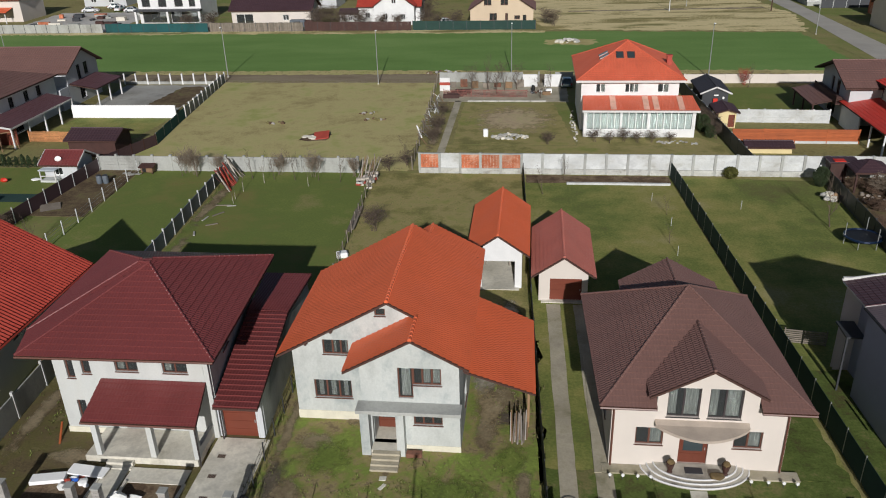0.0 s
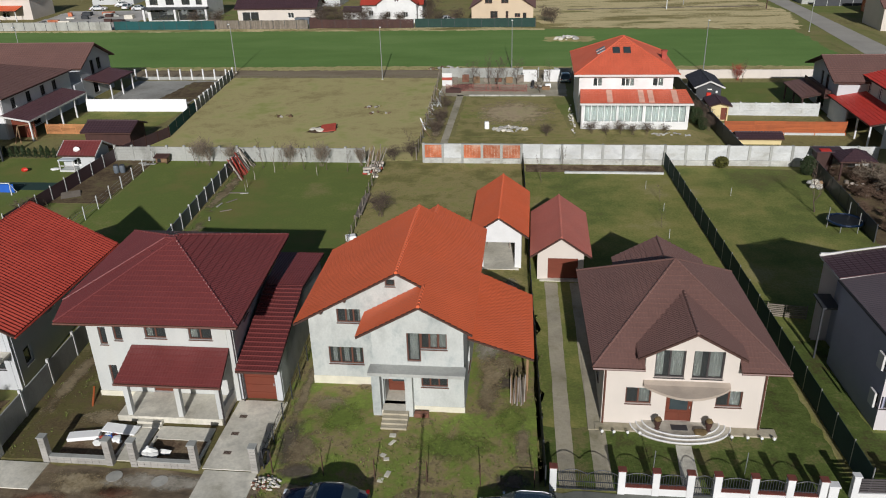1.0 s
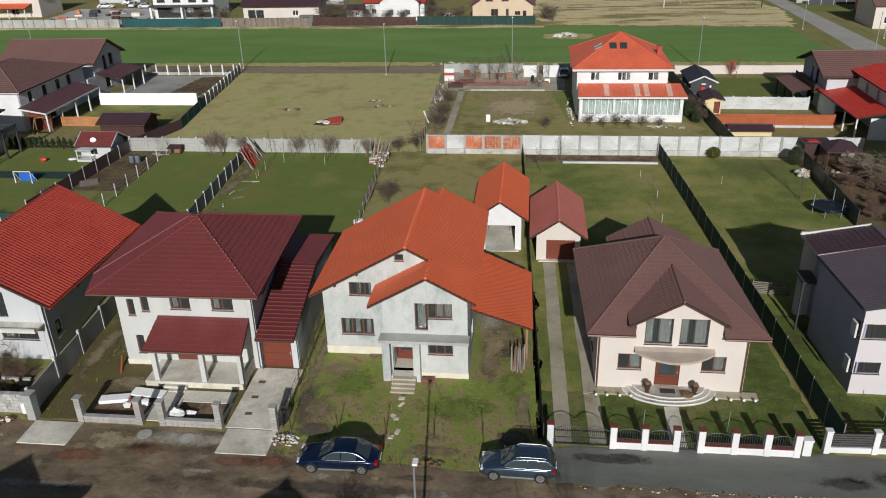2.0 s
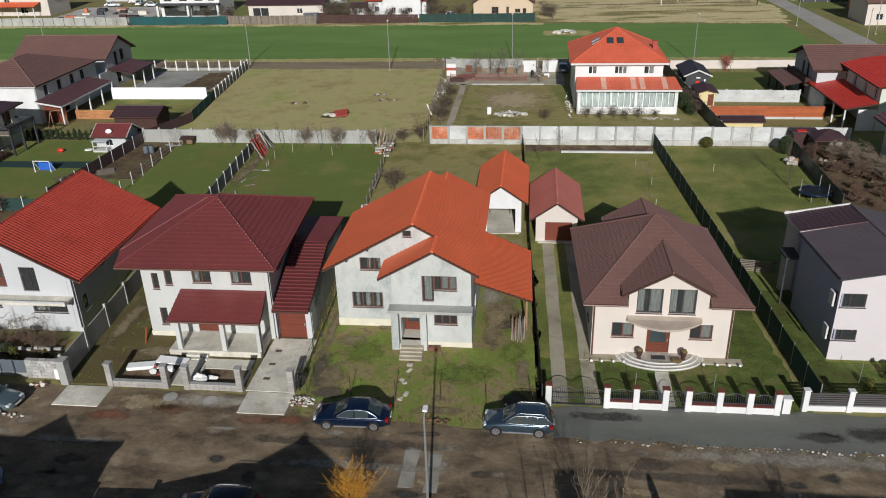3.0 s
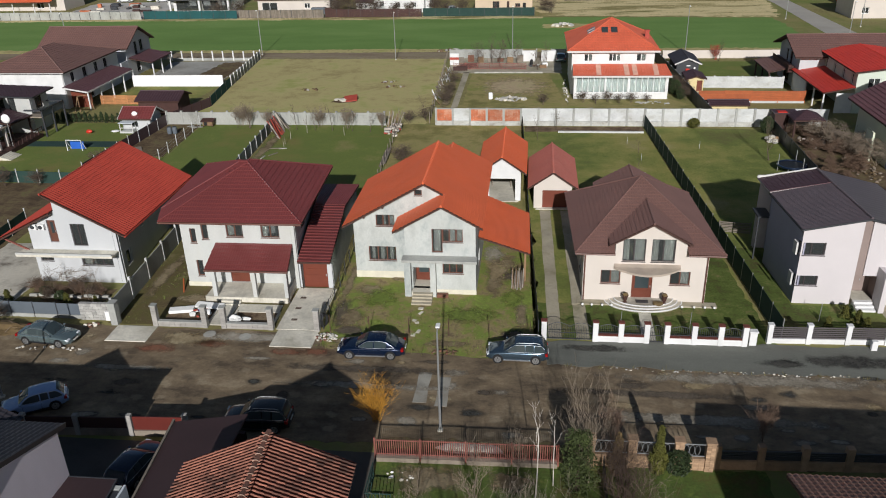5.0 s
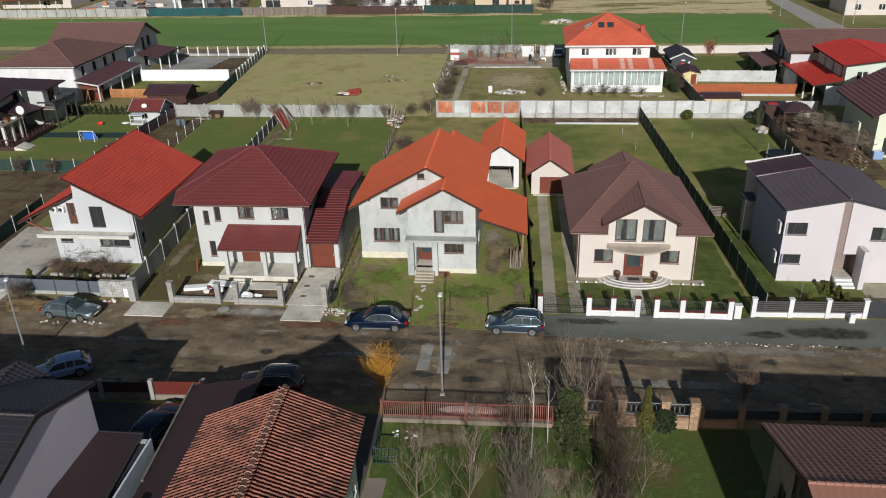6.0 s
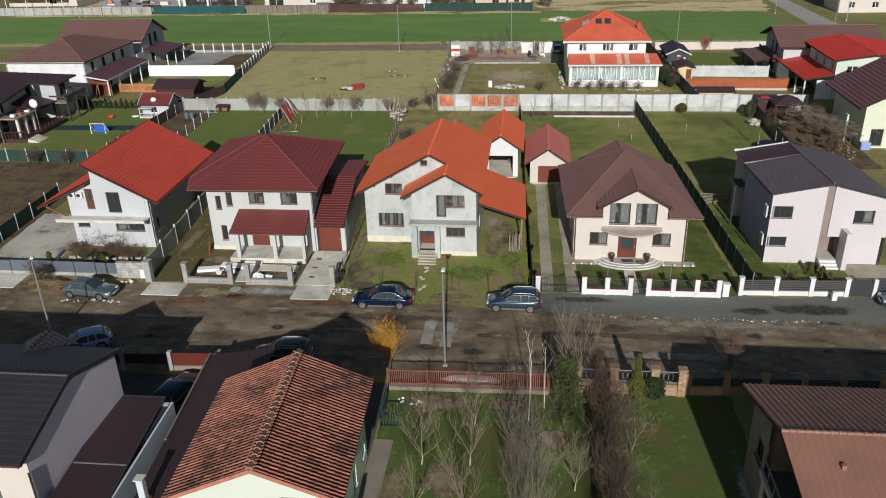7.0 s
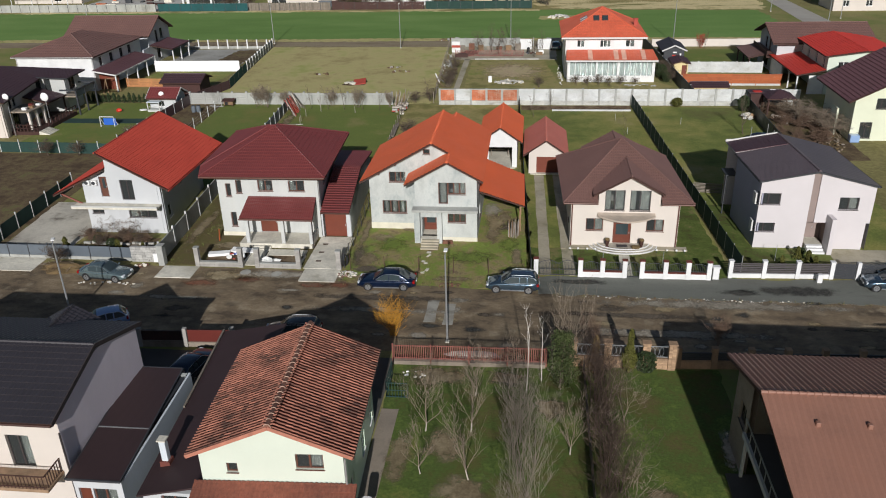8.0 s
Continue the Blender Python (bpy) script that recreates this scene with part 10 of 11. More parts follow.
# builder's boards and sacks in front of the burgundy-roofed house
slabby("foam_board", "stack of white insulation boards on the soil", "foam", -22.9, -4.1, 0.05, 1.9, 0.7, 0.25, 12, "boards")
slabby("foam_board", "white insulation board lying on the soil", "foam", -20.9, -3.4, 0.2, 2.3, 0.8, 0.1, -6, "boards", 4)
heap("sack_heap", "heap of white sacks and waste", ("sack", "foam", "cap_red", "blue"), -21.3, -4.3, 0.8, 0.6, 0.4, 12, 0.26, 5, "sacks", "sack")
heap("sack_heap", "heap of white plastic sacks by the low wall", ("sack",), -17.9, -5.4, 0.8, 0.5, 0.5, 12, 0.33, 6, "sacks", "sack")
heap("rubble_heap", "heap of pale brick rubble beside the driveway", ("bale", "rubble_red", "stone", "bale"), -10.5, -7.2, 0.85, 0.6, 0.3, 110, 0.1, 7, "rubble", "rubble_piece")
heap("rubble_heap", "reddish brick rubble between the parked cars", ("rubble_red", "soil", "soil"), -1.6, -8.7, 0.9, 0.4, 0.2, 30, 0.12, 8, "rubble", "rubble_piece")
heap("rubble_heap", "red and white waste by the stone wall", ("rubble_red", "bale"), -28.9, -6.7, 0.7, 0.35, 0.25, 12, 0.2, 9, "rubble", "rubble_piece")
heap("stone_row", "loose stones along the asphalt edge", ("stone", "soil", "bale"), 18, -9.9, 12, 0.2, 0.04, 90, 0.075, 10, "stones", "stone")
heap("rubble_heap", "loose pale stones in front of the parked car", ("bale", "stone"), -30.8, -10.0, 2.6, 0.3, 0.1, 26, 0.12, 11, "stones", "stone")
for x, y in ((-13.75, -3.1), (-13.6, -4.85), (-13.8, -1.4)):
    g = thing("drain_cover", x, y, "small rusty drain grate in the driveway", "drain", 0.06, group="driveway drains")
    part("frame", boxes((x - 0.24, x + 0.24, y - 0.16, y + 0.16, 0.055, 0.066)), "base_grey", g)
    for k in range(5):
        part("slat", boxes((x - 0.2 + 0.085 * k, x - 0.15 + 0.085 * k, y - 0.13, y + 0.13, 0.066, 0.072)), "soffit", g)
# timber leaning at the carport
t = thing("timber_stack", 3.1, 3.0, "bundle of old planks and posts leaning by the carport", "timber")
for k in range(14):
    bm = bmesh.new()
    x = 2.9 + 0.07 * k + rng.uniform(-0.04, 0.04)
    beam(bm, (x, 1.2 + rng.uniform(-0.3, 0.2), 0.05), (x + rng.uniform(-0.1, 0.1), 3.0, 0.7 + rng.uniform(-0.3, 0.35)), 0.07, 0.04)
    part("plank", bm, ("plank_pale", "wood", "wood_grey")[k % 3], t)
slabby("brick_pallet", "small pallet of orange bricks by the wall", "rubble_red", -2.6, -0.5, 0.02, 0.9, 0.4, 0.26, 2, "bricks")
# stepping stones and patio furniture of the front gardens
for k in range(6):
    slabby("stepping_stone", "pale stepping stone in the weedy yard", "concrete", -4.1 + 0.2 * math.sin(k * 2.1) + 0.12 * math.sin(k * 5.3), -2.5 - 0.8 * k - 0.25 * math.sin(k * 3.7), 0.0, 0.4 + 0.14 * math.sin(k * 1.9), 0.3 + 0.07 * math.cos(k * 2.7), 0.035, 61 * k * k, "stepping stone")
for x in (11.65, 14.6):
    u = thing("urn", x, -1.15, "brown garden urn planted with a shrub", "urn", 0.38)
    bm = bmesh.new()
    tube(bm, [(x, -1.15, 0.38), (x, -1.15, 0.45), (x, -1.15, 0.6), (x, -1.15, 0.95), (x, -1.15, 1.0)], [0.16, 0.08, 0.15, 0.23, 0.25], 12)
    part("bowl", bm, "soffit", u)
    bm = bmesh.new()
    lump(bm, x, -1.15, 1.06, 0.22, 0.22, 0.14, 4)
    part("plant", bm, "leaf_dry", u)
slabby("doormat", "dark patterned doormat on the landing", "metal_dark", 12.95, -1.0, 0.382, 0.95, 0.5, 0.02, 0, "doormat", 0, 0.004)
lump(bm := bmesh.new(), 14.1, -1.5, 0.52, 0.4, 0.28, 0.18, 2)
single("planter", bm, "leaf_dry", "low brown planter on the steps", "planter")
sheet("garden_path", [(12.4, -6.2), (13.4, -6.2), (13.5, -2.2), (12.6, -2.2)], 0.034, "concrete", "paved path from the gate to the steps", "path", seed=91)
for i, x in enumerate((8.4, 9.1, 9.9, 10.6, 15.9, 16.8, 17.6, 18.3)):
    g = thing("garden_light", x, -1.55, "small white garden light on a spike", "garden light", group="garden lights")
    bm = bmesh.new()
    tube(bm, [(x, -1.55, 0), (x, -1.55, 0.22)], 0.02, 6)
    part("spike", bm, "metal_dark", g)
    bm = bmesh.new()
    lump(bm, x, -1.55, 0.3, 0.11, 0.11, 0.11, 1, 0.0, 1)
    part("globe", bm, "frame_white", g)
for x, y in ((11.0, -4.6), (16.0, -4.4), (25.6, -2.6)):
    bm = bmesh.new()
    tube(bm, [(x, y, 0), (x + 0.03, y, 1.5)], 0.025, 5)
    single("stake", bm, "metal_grey", "thin pale garden stake on the lawn", "stake")
# small posts on the back lawns
for x, y in ((24.2, 37.8), (16.9, 33.4), (16.5, 27), (15.9, 39.5)):
    bm = bmesh.new()
    tube(bm, [(x, y, 0), (x, y, 0.9)], 0.022, 5)
    single("stake", bm, "wall_pale", "short pale stake on the lawn", "stake")
part("garden_edging", boxes((7.6, 18.4, 43.9, 44.2, 0, 0.22)), "wall_pale")
bpy.data.objects["garden_edging"]["kind"] = "structure"
tagged(bpy.data.objects["garden_edging"], "low pale kerb in front of the bed", "kerb")
# board stacks by the rear walls
t = thing("board_stack", -29.3, 42.6, "stack of red and silvered boards leaning on the fence", "boards")
for k in range(26):
    bm = bmesh.new()
    y = 40.4 + 0.2 * k
    top = 1.9 + rng.uniform(-0.3, 0.4) + (0.4 if k % 9 == 4 else 0)
    beam(bm, (-28.6 + rng.uniform(-0.4, 0.3), y, 0.03), (-29.8 + rng.uniform(-0.3, 0.3), y + rng.uniform(-0.4, 0.6), top), rng.uniform(0.1, 0.2), 0.06)
    part("board", bm, ("plank_pale", "cap_red", "wood_dark")[(k * 5) % 3] if k < 5 else "cap_red" if k < 14 else ("plank_pale", "wood_grey", "plank_pale")[k % 3], t)
t = thing("brick_stack", -14.2, 43.3, "stack of pale bricks, planks and poles by the wall", "bricks")
for k in range(40):
    x, y, z = -15.0 + rng.uniform(0, 1.7), 41.8 + rng.uniform(0, 3.0), 0.25 * (k % 4)
    part("brick", bevelled(boxes((x, x + 0.5, y, y + 0.35, z, z + 0.23)), 0.01), ("bale", "cap_red", "stone", "plank_pale")[k % 4], t)
for k in range(15):
    bm = bmesh.new()
    x = -14.9 + 0.13 * k
    beam(bm, (x, 42.6 + rng.uniform(-0.6, 1.4), 0.4), (x + rng.uniform(-0.4, 0.9), 45.4 + rng.uniform(-0.5, 0.4), 2.0 + rng.uniform(-0.7, 0.8)), 0.07, 0.05)
    part("pole", bm, ("plank_pale", "wood", "wood_grey")[k % 3], t)
t = thing("plank_stack", -13.4, 33, "silvered planks lying along the stake fence", "planks")
for k in range(7):
    bm = bmesh.new()
    beam(bm, (-13.3 + 0.1 * k, 30.5 + rng.uniform(-0.5, 0.5), 0.1 + 0.05 * k), (-13.5 + 0.1 * k, 36 + rng.uniform(-0.7, 0.7), 0.2 + 0.05 * k), 0.16, 0.05)
    part("plank", bm, "wood_grey", t)
# well cover on the meadow
t = thing("well_cover", -23.7, 59.9, "broken concrete well cover with a rusty red lid", "well cover")
bm = bevelled(boxes((-1.0, 1.0, -1.0, 1.0, 0, 0.14)), 0.03)
bmesh.ops.transform(bm, matrix=pose(-23.1, 60.0, 0.2, 12, -6, 8), verts=bm.verts[:])
part("lid", bm, "cap_red", t)
for k in range(9):
    bm = bmesh.new()
    lump(bm, -25.4 + rng.uniform(0, 1.5), 58.9 + rng.uniform(0, 1.5), 0.12, 0.4, 0.3, 0.16, k, 0.5, 1)
    part("slab", bm, "concrete", t)
for x, y, a in ((-17.5, 68, 1.6), (-31, 66, 1.2), (-19, 71, 1.3)):
    heap("soil_heap", "low heap of dark earth on the meadow", ("soil", "block", "tuft"), x, y, a, a * 0.6, 0.15, 10, 0.3, int(x) + 60, "soil", "clod")
heap("rubble_heap", "heap of pale rubble on the field edge", ("bale", "stone"), 10.5, 122, 2.4, 1.3, 0.5, 40, 0.45, 31, "rubble", "rubble_piece")
heap("slab_pile", "heap of broken pale slabs and rubble on the garden lawn", ("slab_pale", "bale", "slab_pale", "block"), 1.0, 60.3, 2.2, 1.1, 0.45, 70, 0.28, 29, "rubble", "slab")
slabby("white_barrel", "white drum beside the stones", "foam", -2.0, 60.6, 0.02, 0.6, 0.6, 1.0, 10, "drum", 0, 0.1)
heap("rubble_heap", "dark roadside spoil heap by the lane", ("soil", "stone", "tuft"), -11, 95.4, 3, 0.6, 0.5, 26, 0.35, 33, "rubble", "clod")
t = thing("scrap_stack", -10.0, 64, "tangle of old planks and pipes leaning on the fence", "scrap")
for k in range(46):
    y = rng.uniform(54, 80)
    bm = bmesh.new()
    beam(bm, (-9.9 + rng.uniform(-0.4, 0.9), y, rng.uniform(0, 0.3)), (-10.2 + rng.uniform(-0.6, 0.6), y + rng.uniform(-2.2, 2.2), rng.uniform(0.3, 1.6)), rng.uniform(0.05, 0.16), 0.04)
    part("plank", bm, ("wood_grey", "metal_grey", "foam", "wood")[k % 4], t)

# yard things behind the garden lawn
for x, y, w, hgt, m, lab in ((3.4, 86.6, 2.3, 1.9, "white_paint", "white sheet panel standing in the yard"), (6.9, 86.6, 2.6, 1.9, "white_paint", "white sheet panel standing in the yard"), (-9.6, 84, 1.6, 2.0, "white_paint", "small white and red storage box")):
    slabby("sheet_panel", lab, m, x, y, 0.02, w, 0.3, hgt, 0, "panel")
slabby("red_band", "red band across a white storage box", "cap_red", -9.6, 83.83, 0.9, 1.62, 0.02, 0.45, 0, "panel", 0, 0.004)
slabby("low_bench", "low pale timber bench in the yard", "wood", 5.9, 81.5, 0.02, 1.2, 0.5, 0.5, 0, "bench")
slabby("crate", "pale crate in the yard", "foam", 6.2, 82.8, 0.02, 0.9, 0.6, 0.6, 10, "crate")
slabby("grill", "black kettle grill in the yard", "trim", 3.9, 83.0, 0.02, 0.5, 0.5, 1.1, 0, "grill", 0, 0.15)
for k in range(5):
    slabby("timber_sleeper", "weathered sleeper edging the lawn", "slab_pale", -4.5 + 2.3 * k, 77.4, 0.02, 2.2, 0.25, 0.25, 0, "timber")
for k in range(4):
    slabby("garden_bench", "faded wooden garden bench", "wood_dark", -8.2 + 0.5 * k, 79.5 + k, 0.02, 2.4, 0.4, 0.6, 4 * k, "bench")
# play things
g = thing("toy_goal", -53.5, 35.2, "white frame toy goal with a blue net", "goal")
bm = bmesh.new()
tube(bm, [(-54.5, 35, 0), (-54.5, 35, 1.4), (-52.5, 35, 1.4), (-52.5, 35, 0)], 0.06, 6)
part("frame", bm, "frame_white", g)
part("net", boxes((-54.4, -52.6, 35.7, 35.74, 0.05, 1.0)), "blue", g)
for s in (-54.5, -52.5):
    bm = bmesh.new()
    tube(bm, [(s, 35, 1.35), (s, 35.9, 0.05), (s, 35, 0.05)], 0.04, 5)
    part("brace", bm, "frame_white", g)
lump(bm := bmesh.new(), -55.6, 42.5, 0.25, 0.45, 0.25, 0.25, 3)
single("ride_on_toy", bm, "red_plastic", "red plastic ride-on toy on the lawn", "toy")
lump(bm := bmesh.new(), -52.2, 43.2, 0.12, 0.6, 0.4, 0.12, 4)
single("sandpit_cover", bm, "foam", "small white plastic sheet on the lawn", "toy")
w = thing("swing_frame", -62.5, 53.8, "pale wooden swing frame beside the veranda", "swing")
bm = bmesh.new()
for a, b in (((-63.4, 53, 0), (-63, 53.6, 2.2)), ((-62.6, 53, 0), (-63, 53.6, 2.2)), ((-62.0, 54.4, 0), (-61.6, 54.6, 2.2)), ((-61.2, 54.4, 0), (-61.6, 54.6, 2.2)), ((-63, 53.6, 2.2), (-61.6, 54.6, 2.2))):
    beam(bm, a, b, 0.1)
part("frame", bm, "wood", w)
for x, y, z, r in ((-64.3, 30.4, 5.35, 0.45), (-62.0, 35.2, 4.1, 0.6)):
    d = thing("satellite_dish", x, y, "white satellite dish on a pole", "satellite dish")
    bm = bmesh.new()
    bmesh.ops.create_uvsphere(bm, u_segments=16, v_segments=8, radius=r)
    bmesh.ops.scale(bm, vec=(1, 0.35, 1), verts=bm.verts[:])
    bmesh.ops.translate(bm, vec=(x, y, z), verts=bm.verts[:])
    part("dish", bm, "frame_white", d, smooth=True)
    bm = bmesh.new()
    tube(bm, [(x, y + 0.1, 0), (x, y + 0.1, z)], 0.05, 6)
    part("mast", bm, "metal_grey", d)
# trampoline, swing and gazebo on the right
t = thing("trampoline", 32.7, 30.2, "round trampoline with a black mat and dark blue pad", "trampoline")
bm = bmesh.new()
tube(bm, [(32.7 + 1.5 * math.cos(a), 30.2 + 1.5 * math.sin(a), 0.75) for a in (2 * math.pi * i / 24 for i in range(25))], 0.11, 6)
part("pad", bm, "paint_navy", t)
bm = bmesh.new()
bmesh.ops.create_circle(bm, cap_ends=True, segments=24, radius=1.45)
bmesh.ops.translate(bm, vec=(32.7, 30.2, 0.76), verts=bm.verts[:])
part("mat", bm, "trim", t)
for k in range(6):
    a = 2 * math.pi * k / 6
    bm = bmesh.new()
    tube(bm, [(32.7 + 1.5 * math.cos(a), 30.2 + 1.5 * math.sin(a), 0), (32.7 + 1.5 * math.cos(a), 30.2 + 1.5 * math.sin(a), 2.0 if k % 2 else 0.75)], 0.04, 6)
    part("leg", bm, "metal_grey", t)
g = thing("gazebo", 37.8, 44, "dark gazebo with a brown hipped roof and red sign", "gazebo")
roof(g, [[(36, 42.3, 2.2), (39.8, 42.3, 2.2), (37.9, 44.1, 3.1)], [(39.8, 42.3, 2.2), (39.8, 45.9, 2.2), (37.9, 44.1, 3.1)], [(39.8, 45.9, 2.2), (36, 45.9, 2.2), (37.9, 44.1, 3.1)], [(36, 45.9, 2.2), (36, 42.3, 2.2), (37.9, 44.1, 3.1)]], "r_plum", wave=0.4, row=0.4, amp=0.03, step=0.03)
for x, y in ((36.3, 42.6), (39.5, 42.6), (36.3, 45.6), (39.5, 45.6)):
    part("post", boxes((x - 0.08, x + 0.08, y - 0.08, y + 0.08, 0, 2.1)), "wood_dark", g)
part("table", boxes((37, 38.8, 43.4, 44.8, 0.7, 0.78)), "wood", g)
s = thing("shed", 35.4, 46.0, "small dark shed with a red patch on the roof", "shed")
part("wall", boxes((34.6, 36.0, 45.2, 46.8, 0, 2.2)), "wood_dark", s)
part("roof", boxes((34.4, 37.4, 45.0, 46.9, 2.3, 2.42)), "r_plum", s)
part("sign", boxes((34.9, 36.0, 45.1, 45.9, 2.43, 2.5)), "red_plastic", s)
heap("scrap_heap", "pile of stored boards and stones behind the fence", ("wood_grey", "block", "bark_grey", "plank_pale", "soil"), 38.5, 40.5, 2.2, 2.6, 0.5, 80, 0.2, 41, "scrap", "scrap")
heap("firewood", "pile of cut firewood and stone on the lawn", ("bale", "wood", "stone"), 33.2, 40.6, 0.8, 0.8, 0.8, 18, 0.4, 42, "firewood", "log")
slabby("water_tank", "pale blue plastic water tank beside the house", "paint_pale_blue", 43.4, 30.9, 0.02, 1.1, 0.9, 0.9, 0, "tank", 0, 0.06)
heap("log_fence", "long stack of pale brushwood along the yard", ("wood_grey", "bark_grey", "leaf_litter"), 40.6, 31.5, 1.5, 4.6, 0.4, 90, 0.17, 43, "brushwood", "branch")
# chicken yard
slabby("board", "grey board lying in the bare yard", "wood_grey", -45.6, 34.9, 0.03, 2.0, 2.3, 0.05, 30, "board", 8)
for x, y in ((-44.1, 42.4), (-43.4, 42.5)):
    t = thing("plastic_barrel", x, y, "dark blue-grey plastic barrel in the bare yard", "barrel", group="barrels")
    bm = bmesh.new()
    tube(bm, [(x, y, 0.03), (x, y, 0.15), (x, y, 0.5), (x, y, 0.85), (x, y, 0.95)], [0.27, 0.31, 0.33, 0.31, 0.26], 14)
    part("body", bm, "metal_slate", t)
    bm = bmesh.new()
    tube(bm, [(x, y, 0.94), (x, y, 1.0)], [0.27, 0.27], 14)
    part("lid", bm, "metal_dark", t)
t = thing("kennel", -40.0, 46.0, "small wooden kennel with a dark roof on legs by the wall", "kennel")
part("body", bevelled(boxes((-40.75, -39.35, 45.6, 46.4, 0.2, 0.85)), 0.02), "wood", t)
# No hole: a black sheet on the solid box paints the dark inside.
part("opening", boxes((-40.55, -40.1, 45.57, 45.59, 0.25, 0.7)), "trim", t)
bm = bmesh.new()
prism(bm, [Vector(p) for p in ((-40.95, 45.35, 0.86), (-39.15, 45.35, 0.86), (-39.15, 46.5, 1.05), (-40.95, 46.5, 1.05))][::-1], (0, 0, -0.06))
part("roof", bm, "wood_dark", t)
for x in (-40.68, -39.42):
    for y in (45.66, 46.34):
        part("leg", boxes((x - 0.05, x + 0.05, y - 0.05, y + 0.05, 0, 0.2)), "wood_dark", t)
for k in range(5):
    slabby("scrap_board", "pale scrap board beside the kennel", "slab_pale", -41.1 - 0.35 * k, 45.5 - 0.2 * (k % 3), 0.03 + 0.03 * k, 0.7, 0.4, 0.06, 37 * k, "board")
# clutter along the slate fence
for k, (x, y, ln, r) in enumerate(((-27.6, 36.5, 1.6, 4), (-26.7, 36.4, 0.9, 12), (-27.3, 34.2, 1.4, 55), (-28.2, 33.0, 1.1, 80), (-27.0, 31.6, 1.2, 28), (-27.9, 29.4, 1.0, 110))):
    slabby("plank", "pale plank lying beside the slate fence", "slab_pale" if k % 2 else "wood_grey", x, y, 0.04, ln, 0.18, 0.08, r, "plank")
thin = bare_tree("thin sapling with a pale trunk on the back lawn", 2.1, 53, 0.5, 3, 2, 1.0, 0.5, 0.028, "bark", "limewash", group="saplings", minr=0.006)
spread_copies(thin, ((-26.9, 40.6, 0, 1.0), (-27.0, 38.4, 60, 0.85), (-26.8, 37.2, 120, 0.8), (-25.4, 43.2, 20, 1.1), (-20.2, 42.4, 170, 1.0)))
wsh = bare_tree("bushy leafless shrub against the wall", 2.0, 57, forks=6, levels=3, up=0.9, spread=0.9, r=0.022, mat="bark_grey", stems=7, name="garden_shrub", category="shrub", minr=0.006)
spread_copies(wsh, ((-34.2, 45.6, 0, 1.1), (-35.4, 46.1, 60, 1.0), (-31.6, 46.2, 130, 0.8), (-24.4, 46.0, 190, 0.9), (-20.4, 45.4, 250, 1.0), (-15.8, 45.6, 300, 0.8)))
ivy = leafy("dark evergreen shrub beside the side wall", "round", 2.2, 0.9, 15, "leaf_dark", 800, 0.13, "bush")
spread_copies(ivy, ((25.2, 63.2, 0, 1.0), (25.6, 60.6, 80, 0.75), (24.9, 66.0, 150, 0.8)))
heap("rubble", "pale rubble below the veranda", ("slab_pale", "block", "concrete_wall"), 21.5, 58.6, 2.6, 0.8, 0.15, 26, 0.2, 61, "rubble", "stone")
slabby("tub", "white tub at the lawn edge", "foam", -12.6, 25.2, 0.02, 1.0, 0.8, 0.5, 20, "tub", 0, 0.1)
slabby("leaning_post", "orange wooden post leaning by the house wall", "wood_orange", -24.2, -0.6, 0.05, 0.12, 2.4, 0.12, 20, "post", 20)
heap("stone_ring", "ring of pale stones on the orchard lawn", ("foam", "bale"), -2.7, -21.5, 0.95, 0.4, 0.05, 14, 0.09, 51, "stones", "stone")
bm = bmesh.new()
lump(bm, 1.0, -18.9, 0.0, 1.9, 0.5, 0.18, 5, 0.3, 3)
single("gravel_heap", bm, "bale", "low pale gravel heap beside the railing", "gravel")
t = thing("builders_yard", -100, 141, "builder's materials and spoil on the far plot", "materials")
for k in range(24):
    x, y = rng.uniform(-116, -93), rng.uniform(138.5, 160)
    w, d, hh = rng.uniform(0.8, 3), rng.uniform(0.6, 1.6), rng.uniform(0.2, 1.0)
    part("pallet", bevelled(boxes((x, x + w, y, y + d, 0, hh)), 0.04), ("wood_dark", "bale", "metal_dark", "concrete_wall", "brick_orange")[k % 5], t)
t = thing("yard_store", -57, 145, "stored sheets and timber beside the low house", "materials")
for k in range(14):
    x, y = rng.uniform(-72, -44), rng.uniform(138, 143)
    w, d, hh = rng.uniform(1, 3.5), rng.uniform(0.6, 1.6), rng.uniform(0.3, 1.6)
    part("stack", bevelled(boxes((x, x + w, y, y + d, 0, hh)), 0.04), ("wood_dark", "metal_slate", "wood_grey", "metal_dark")[k % 4], t)

# stone edging and brush in the front garden of the white house
for k in range(9):
    slabby("edging_stone", "pale edging stone in the dug flower bed", "slab_pale", -36.4 + 0.78 * k, -2.35 + 0.12 * math.sin(k * 2.3), 0.02, 0.66, 0.24, 0.22 + 0.05 * math.sin(k), 4 * math.sin(k * 1.7), "edging stone")
bed = bare_tree("brown winter shrub in the flower bed", 1.0, 97, forks=6, levels=3, up=0.4, spread=1.1, r=0.016, mat="bark_red", stems=7, name="garden_shrub", category="shrub", minr=0.006, wig=0.25)
spread_copies(bed, tuple((-36.6 + 0.85 * k, -1.4 - 0.5 * (k % 2), 57 * k, 0.8 + 0.25 * math.sin(k * 1.9)) for k in range(8)))
arch = bare_tree("leafless climbing rose against the house wall", 2.1, 98, forks=5, levels=3, up=0.3, spread=1.2, r=0.018, mat="bark_grey", stems=3, name="climber", category="climber", minr=0.006, wig=0.35)
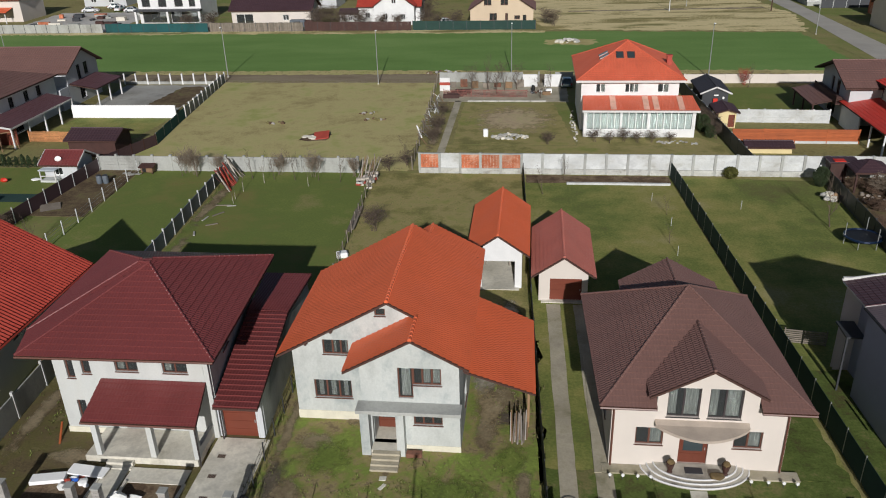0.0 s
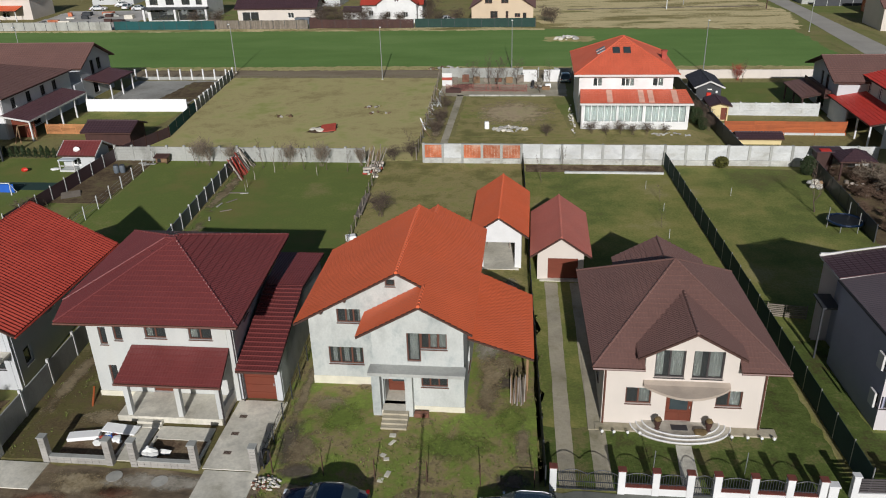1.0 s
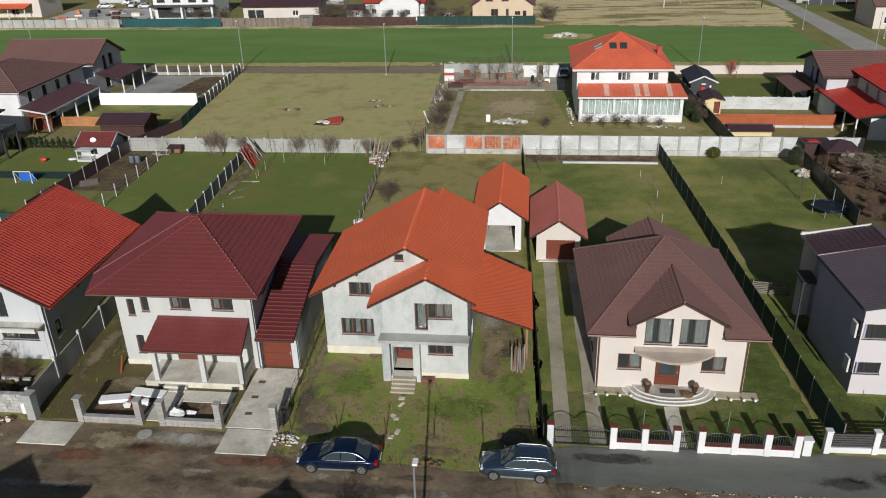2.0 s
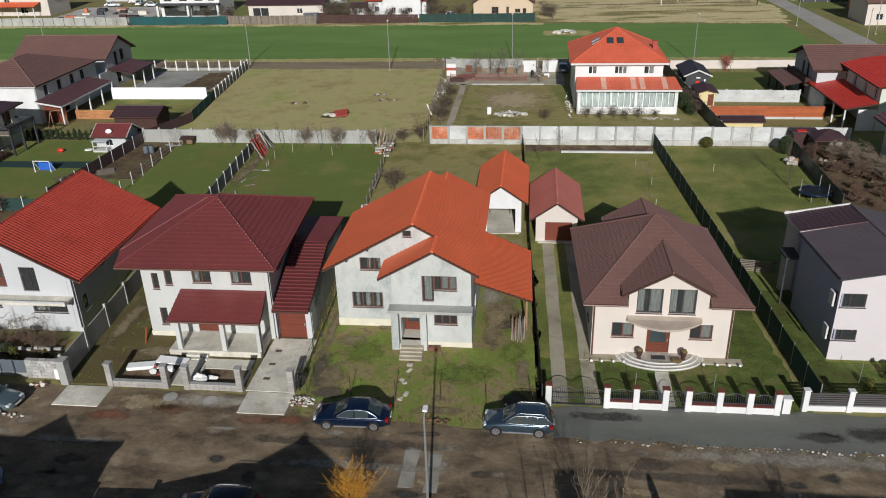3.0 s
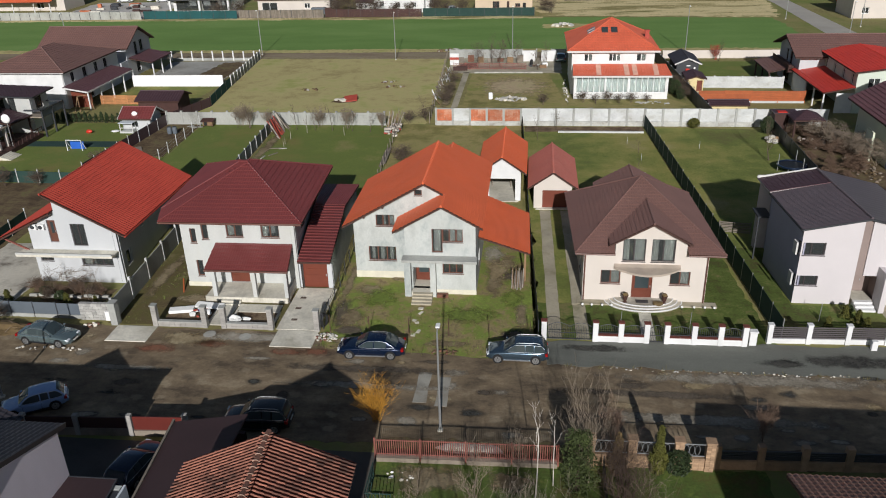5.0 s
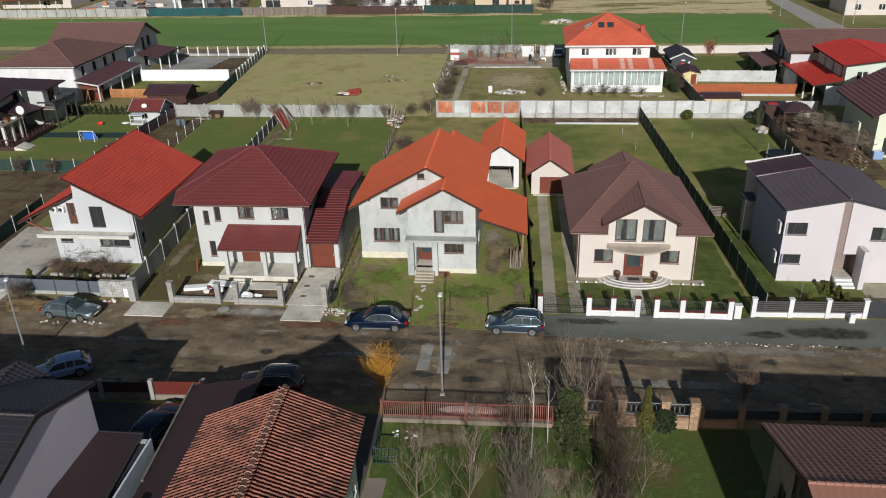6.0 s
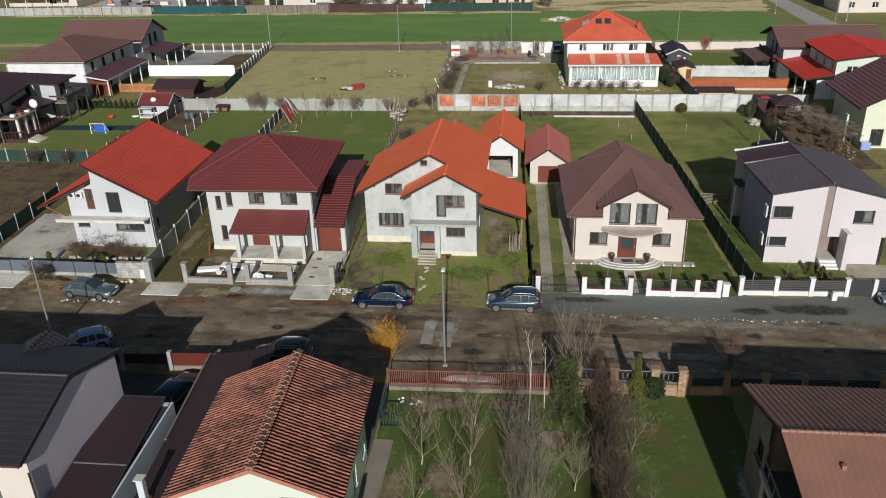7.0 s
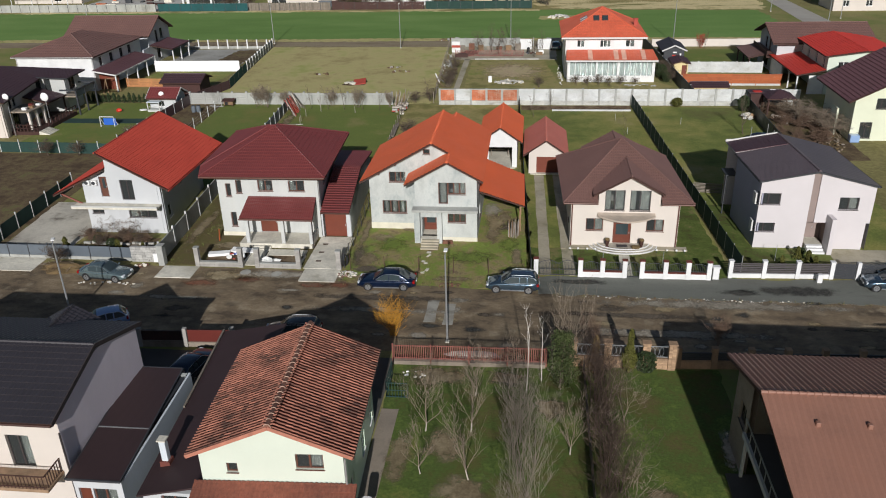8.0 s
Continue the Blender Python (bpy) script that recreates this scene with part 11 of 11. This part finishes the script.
spread_copies(arch, ((-35.2, -0.3, 20, 0.9), (-32.4, -0.4, 130, 1.1)))
# brushwood heap on the verge beside the silver car
brush = thing("brushwood_heap", -35.9, -7.6, "brown heap of brushwood and leaves on the verge", "brushwood")
bm = bmesh.new()
lump(bm, -35.9, -7.6, 0.1, 2.0, 0.9, 0.45, 3, 0.6, 3)
part("leaf_mound", bm, "leaf_litter", brush)
for k in range(34):
    x, y = -35.9 + rng.gauss(0, 0.9), -7.6 + rng.gauss(0, 0.4)
    a = rng.uniform(0, 6.28)
    bm = bmesh.new()
    tube(bm, [(x, y, 0.2), (x + 0.5 * math.cos(a), y + 0.3 * math.sin(a), 0.45 + rng.uniform(0, 0.2)), (x + 1.0 * math.cos(a), y + 0.6 * math.sin(a), 0.3 + rng.uniform(0, 0.5))], [0.022, 0.016, 0.006], 4)
    part("branch", bm, ("bark_red", "bark", "bark_grey")[k % 3], brush)
# coil of hose hung by the driveway post
coil = thing("hose_coil", -11.05, -5.9, "dark coil of hose leaning on the driveway post", "hose")
for k in range(4):
    bm = bmesh.new()
    tube(bm, [(-11.05 + 0.05 * k + 0.1 * math.cos(q), -5.7 + (0.42 - 0.02 * k) * math.cos(q), 0.6 + (0.55 - 0.03 * k) * math.sin(q)) for q in (2 * math.pi * i / 20 for i in range(21))], 0.03, 5)
    part("loop", bm, "rubber", coil)
# rusty railing, pallets and fruit trees in the yard behind the garden lawn
fence("yard_fence", "rusty iron railing across the back yard", (-9.4, 80.4), (3.0, 80.2), 6, 1.1, 0.07, 1.2, "rail_red", "rail_red", "pickets", thick=0.04)
spread_copies(bare_tree("bare spreading fruit tree in the back yard", 3.4, 73, 0.28, 6, 3, 0.5, 0.95, 0.07, "bark", group="yard trees", minr=0.008), ((-5.4, 83, 0, 1.0), (-1.6, 82.6, 70, 1.1), (1.4, 84.8, 140, 0.9), (5.0, 79.6, 200, 0.8)))
for k in range(7):
    slabby("pallet", "weathered timber pallet leaning in the back yard", ("wood_grey", "rubble_red", "wood")[k % 3], -8.6 + 1.75 * k, 85.9 + 0.4 * math.sin(k * 2.1), 0.03, 1.1, 0.16, 0.9 + 0.3 * math.sin(k * 1.3), 8 * math.sin(k), "pallet", -8)
heap("scrap_heap", "small heap of planks and pots in the back yard", ("wood_grey", "metal_dark", "foam", "rubble_red"), 4.5, 82.5, 1.6, 1.0, 0.4, 18, 0.26, 61, "scrap", "scrap")
heap("stone_row", "loose stones along the veranda path", ("stone", "bale"), 9.2, 66, 0.35, 7.5, 0.05, 40, 0.16, 62, "stones", "stone")
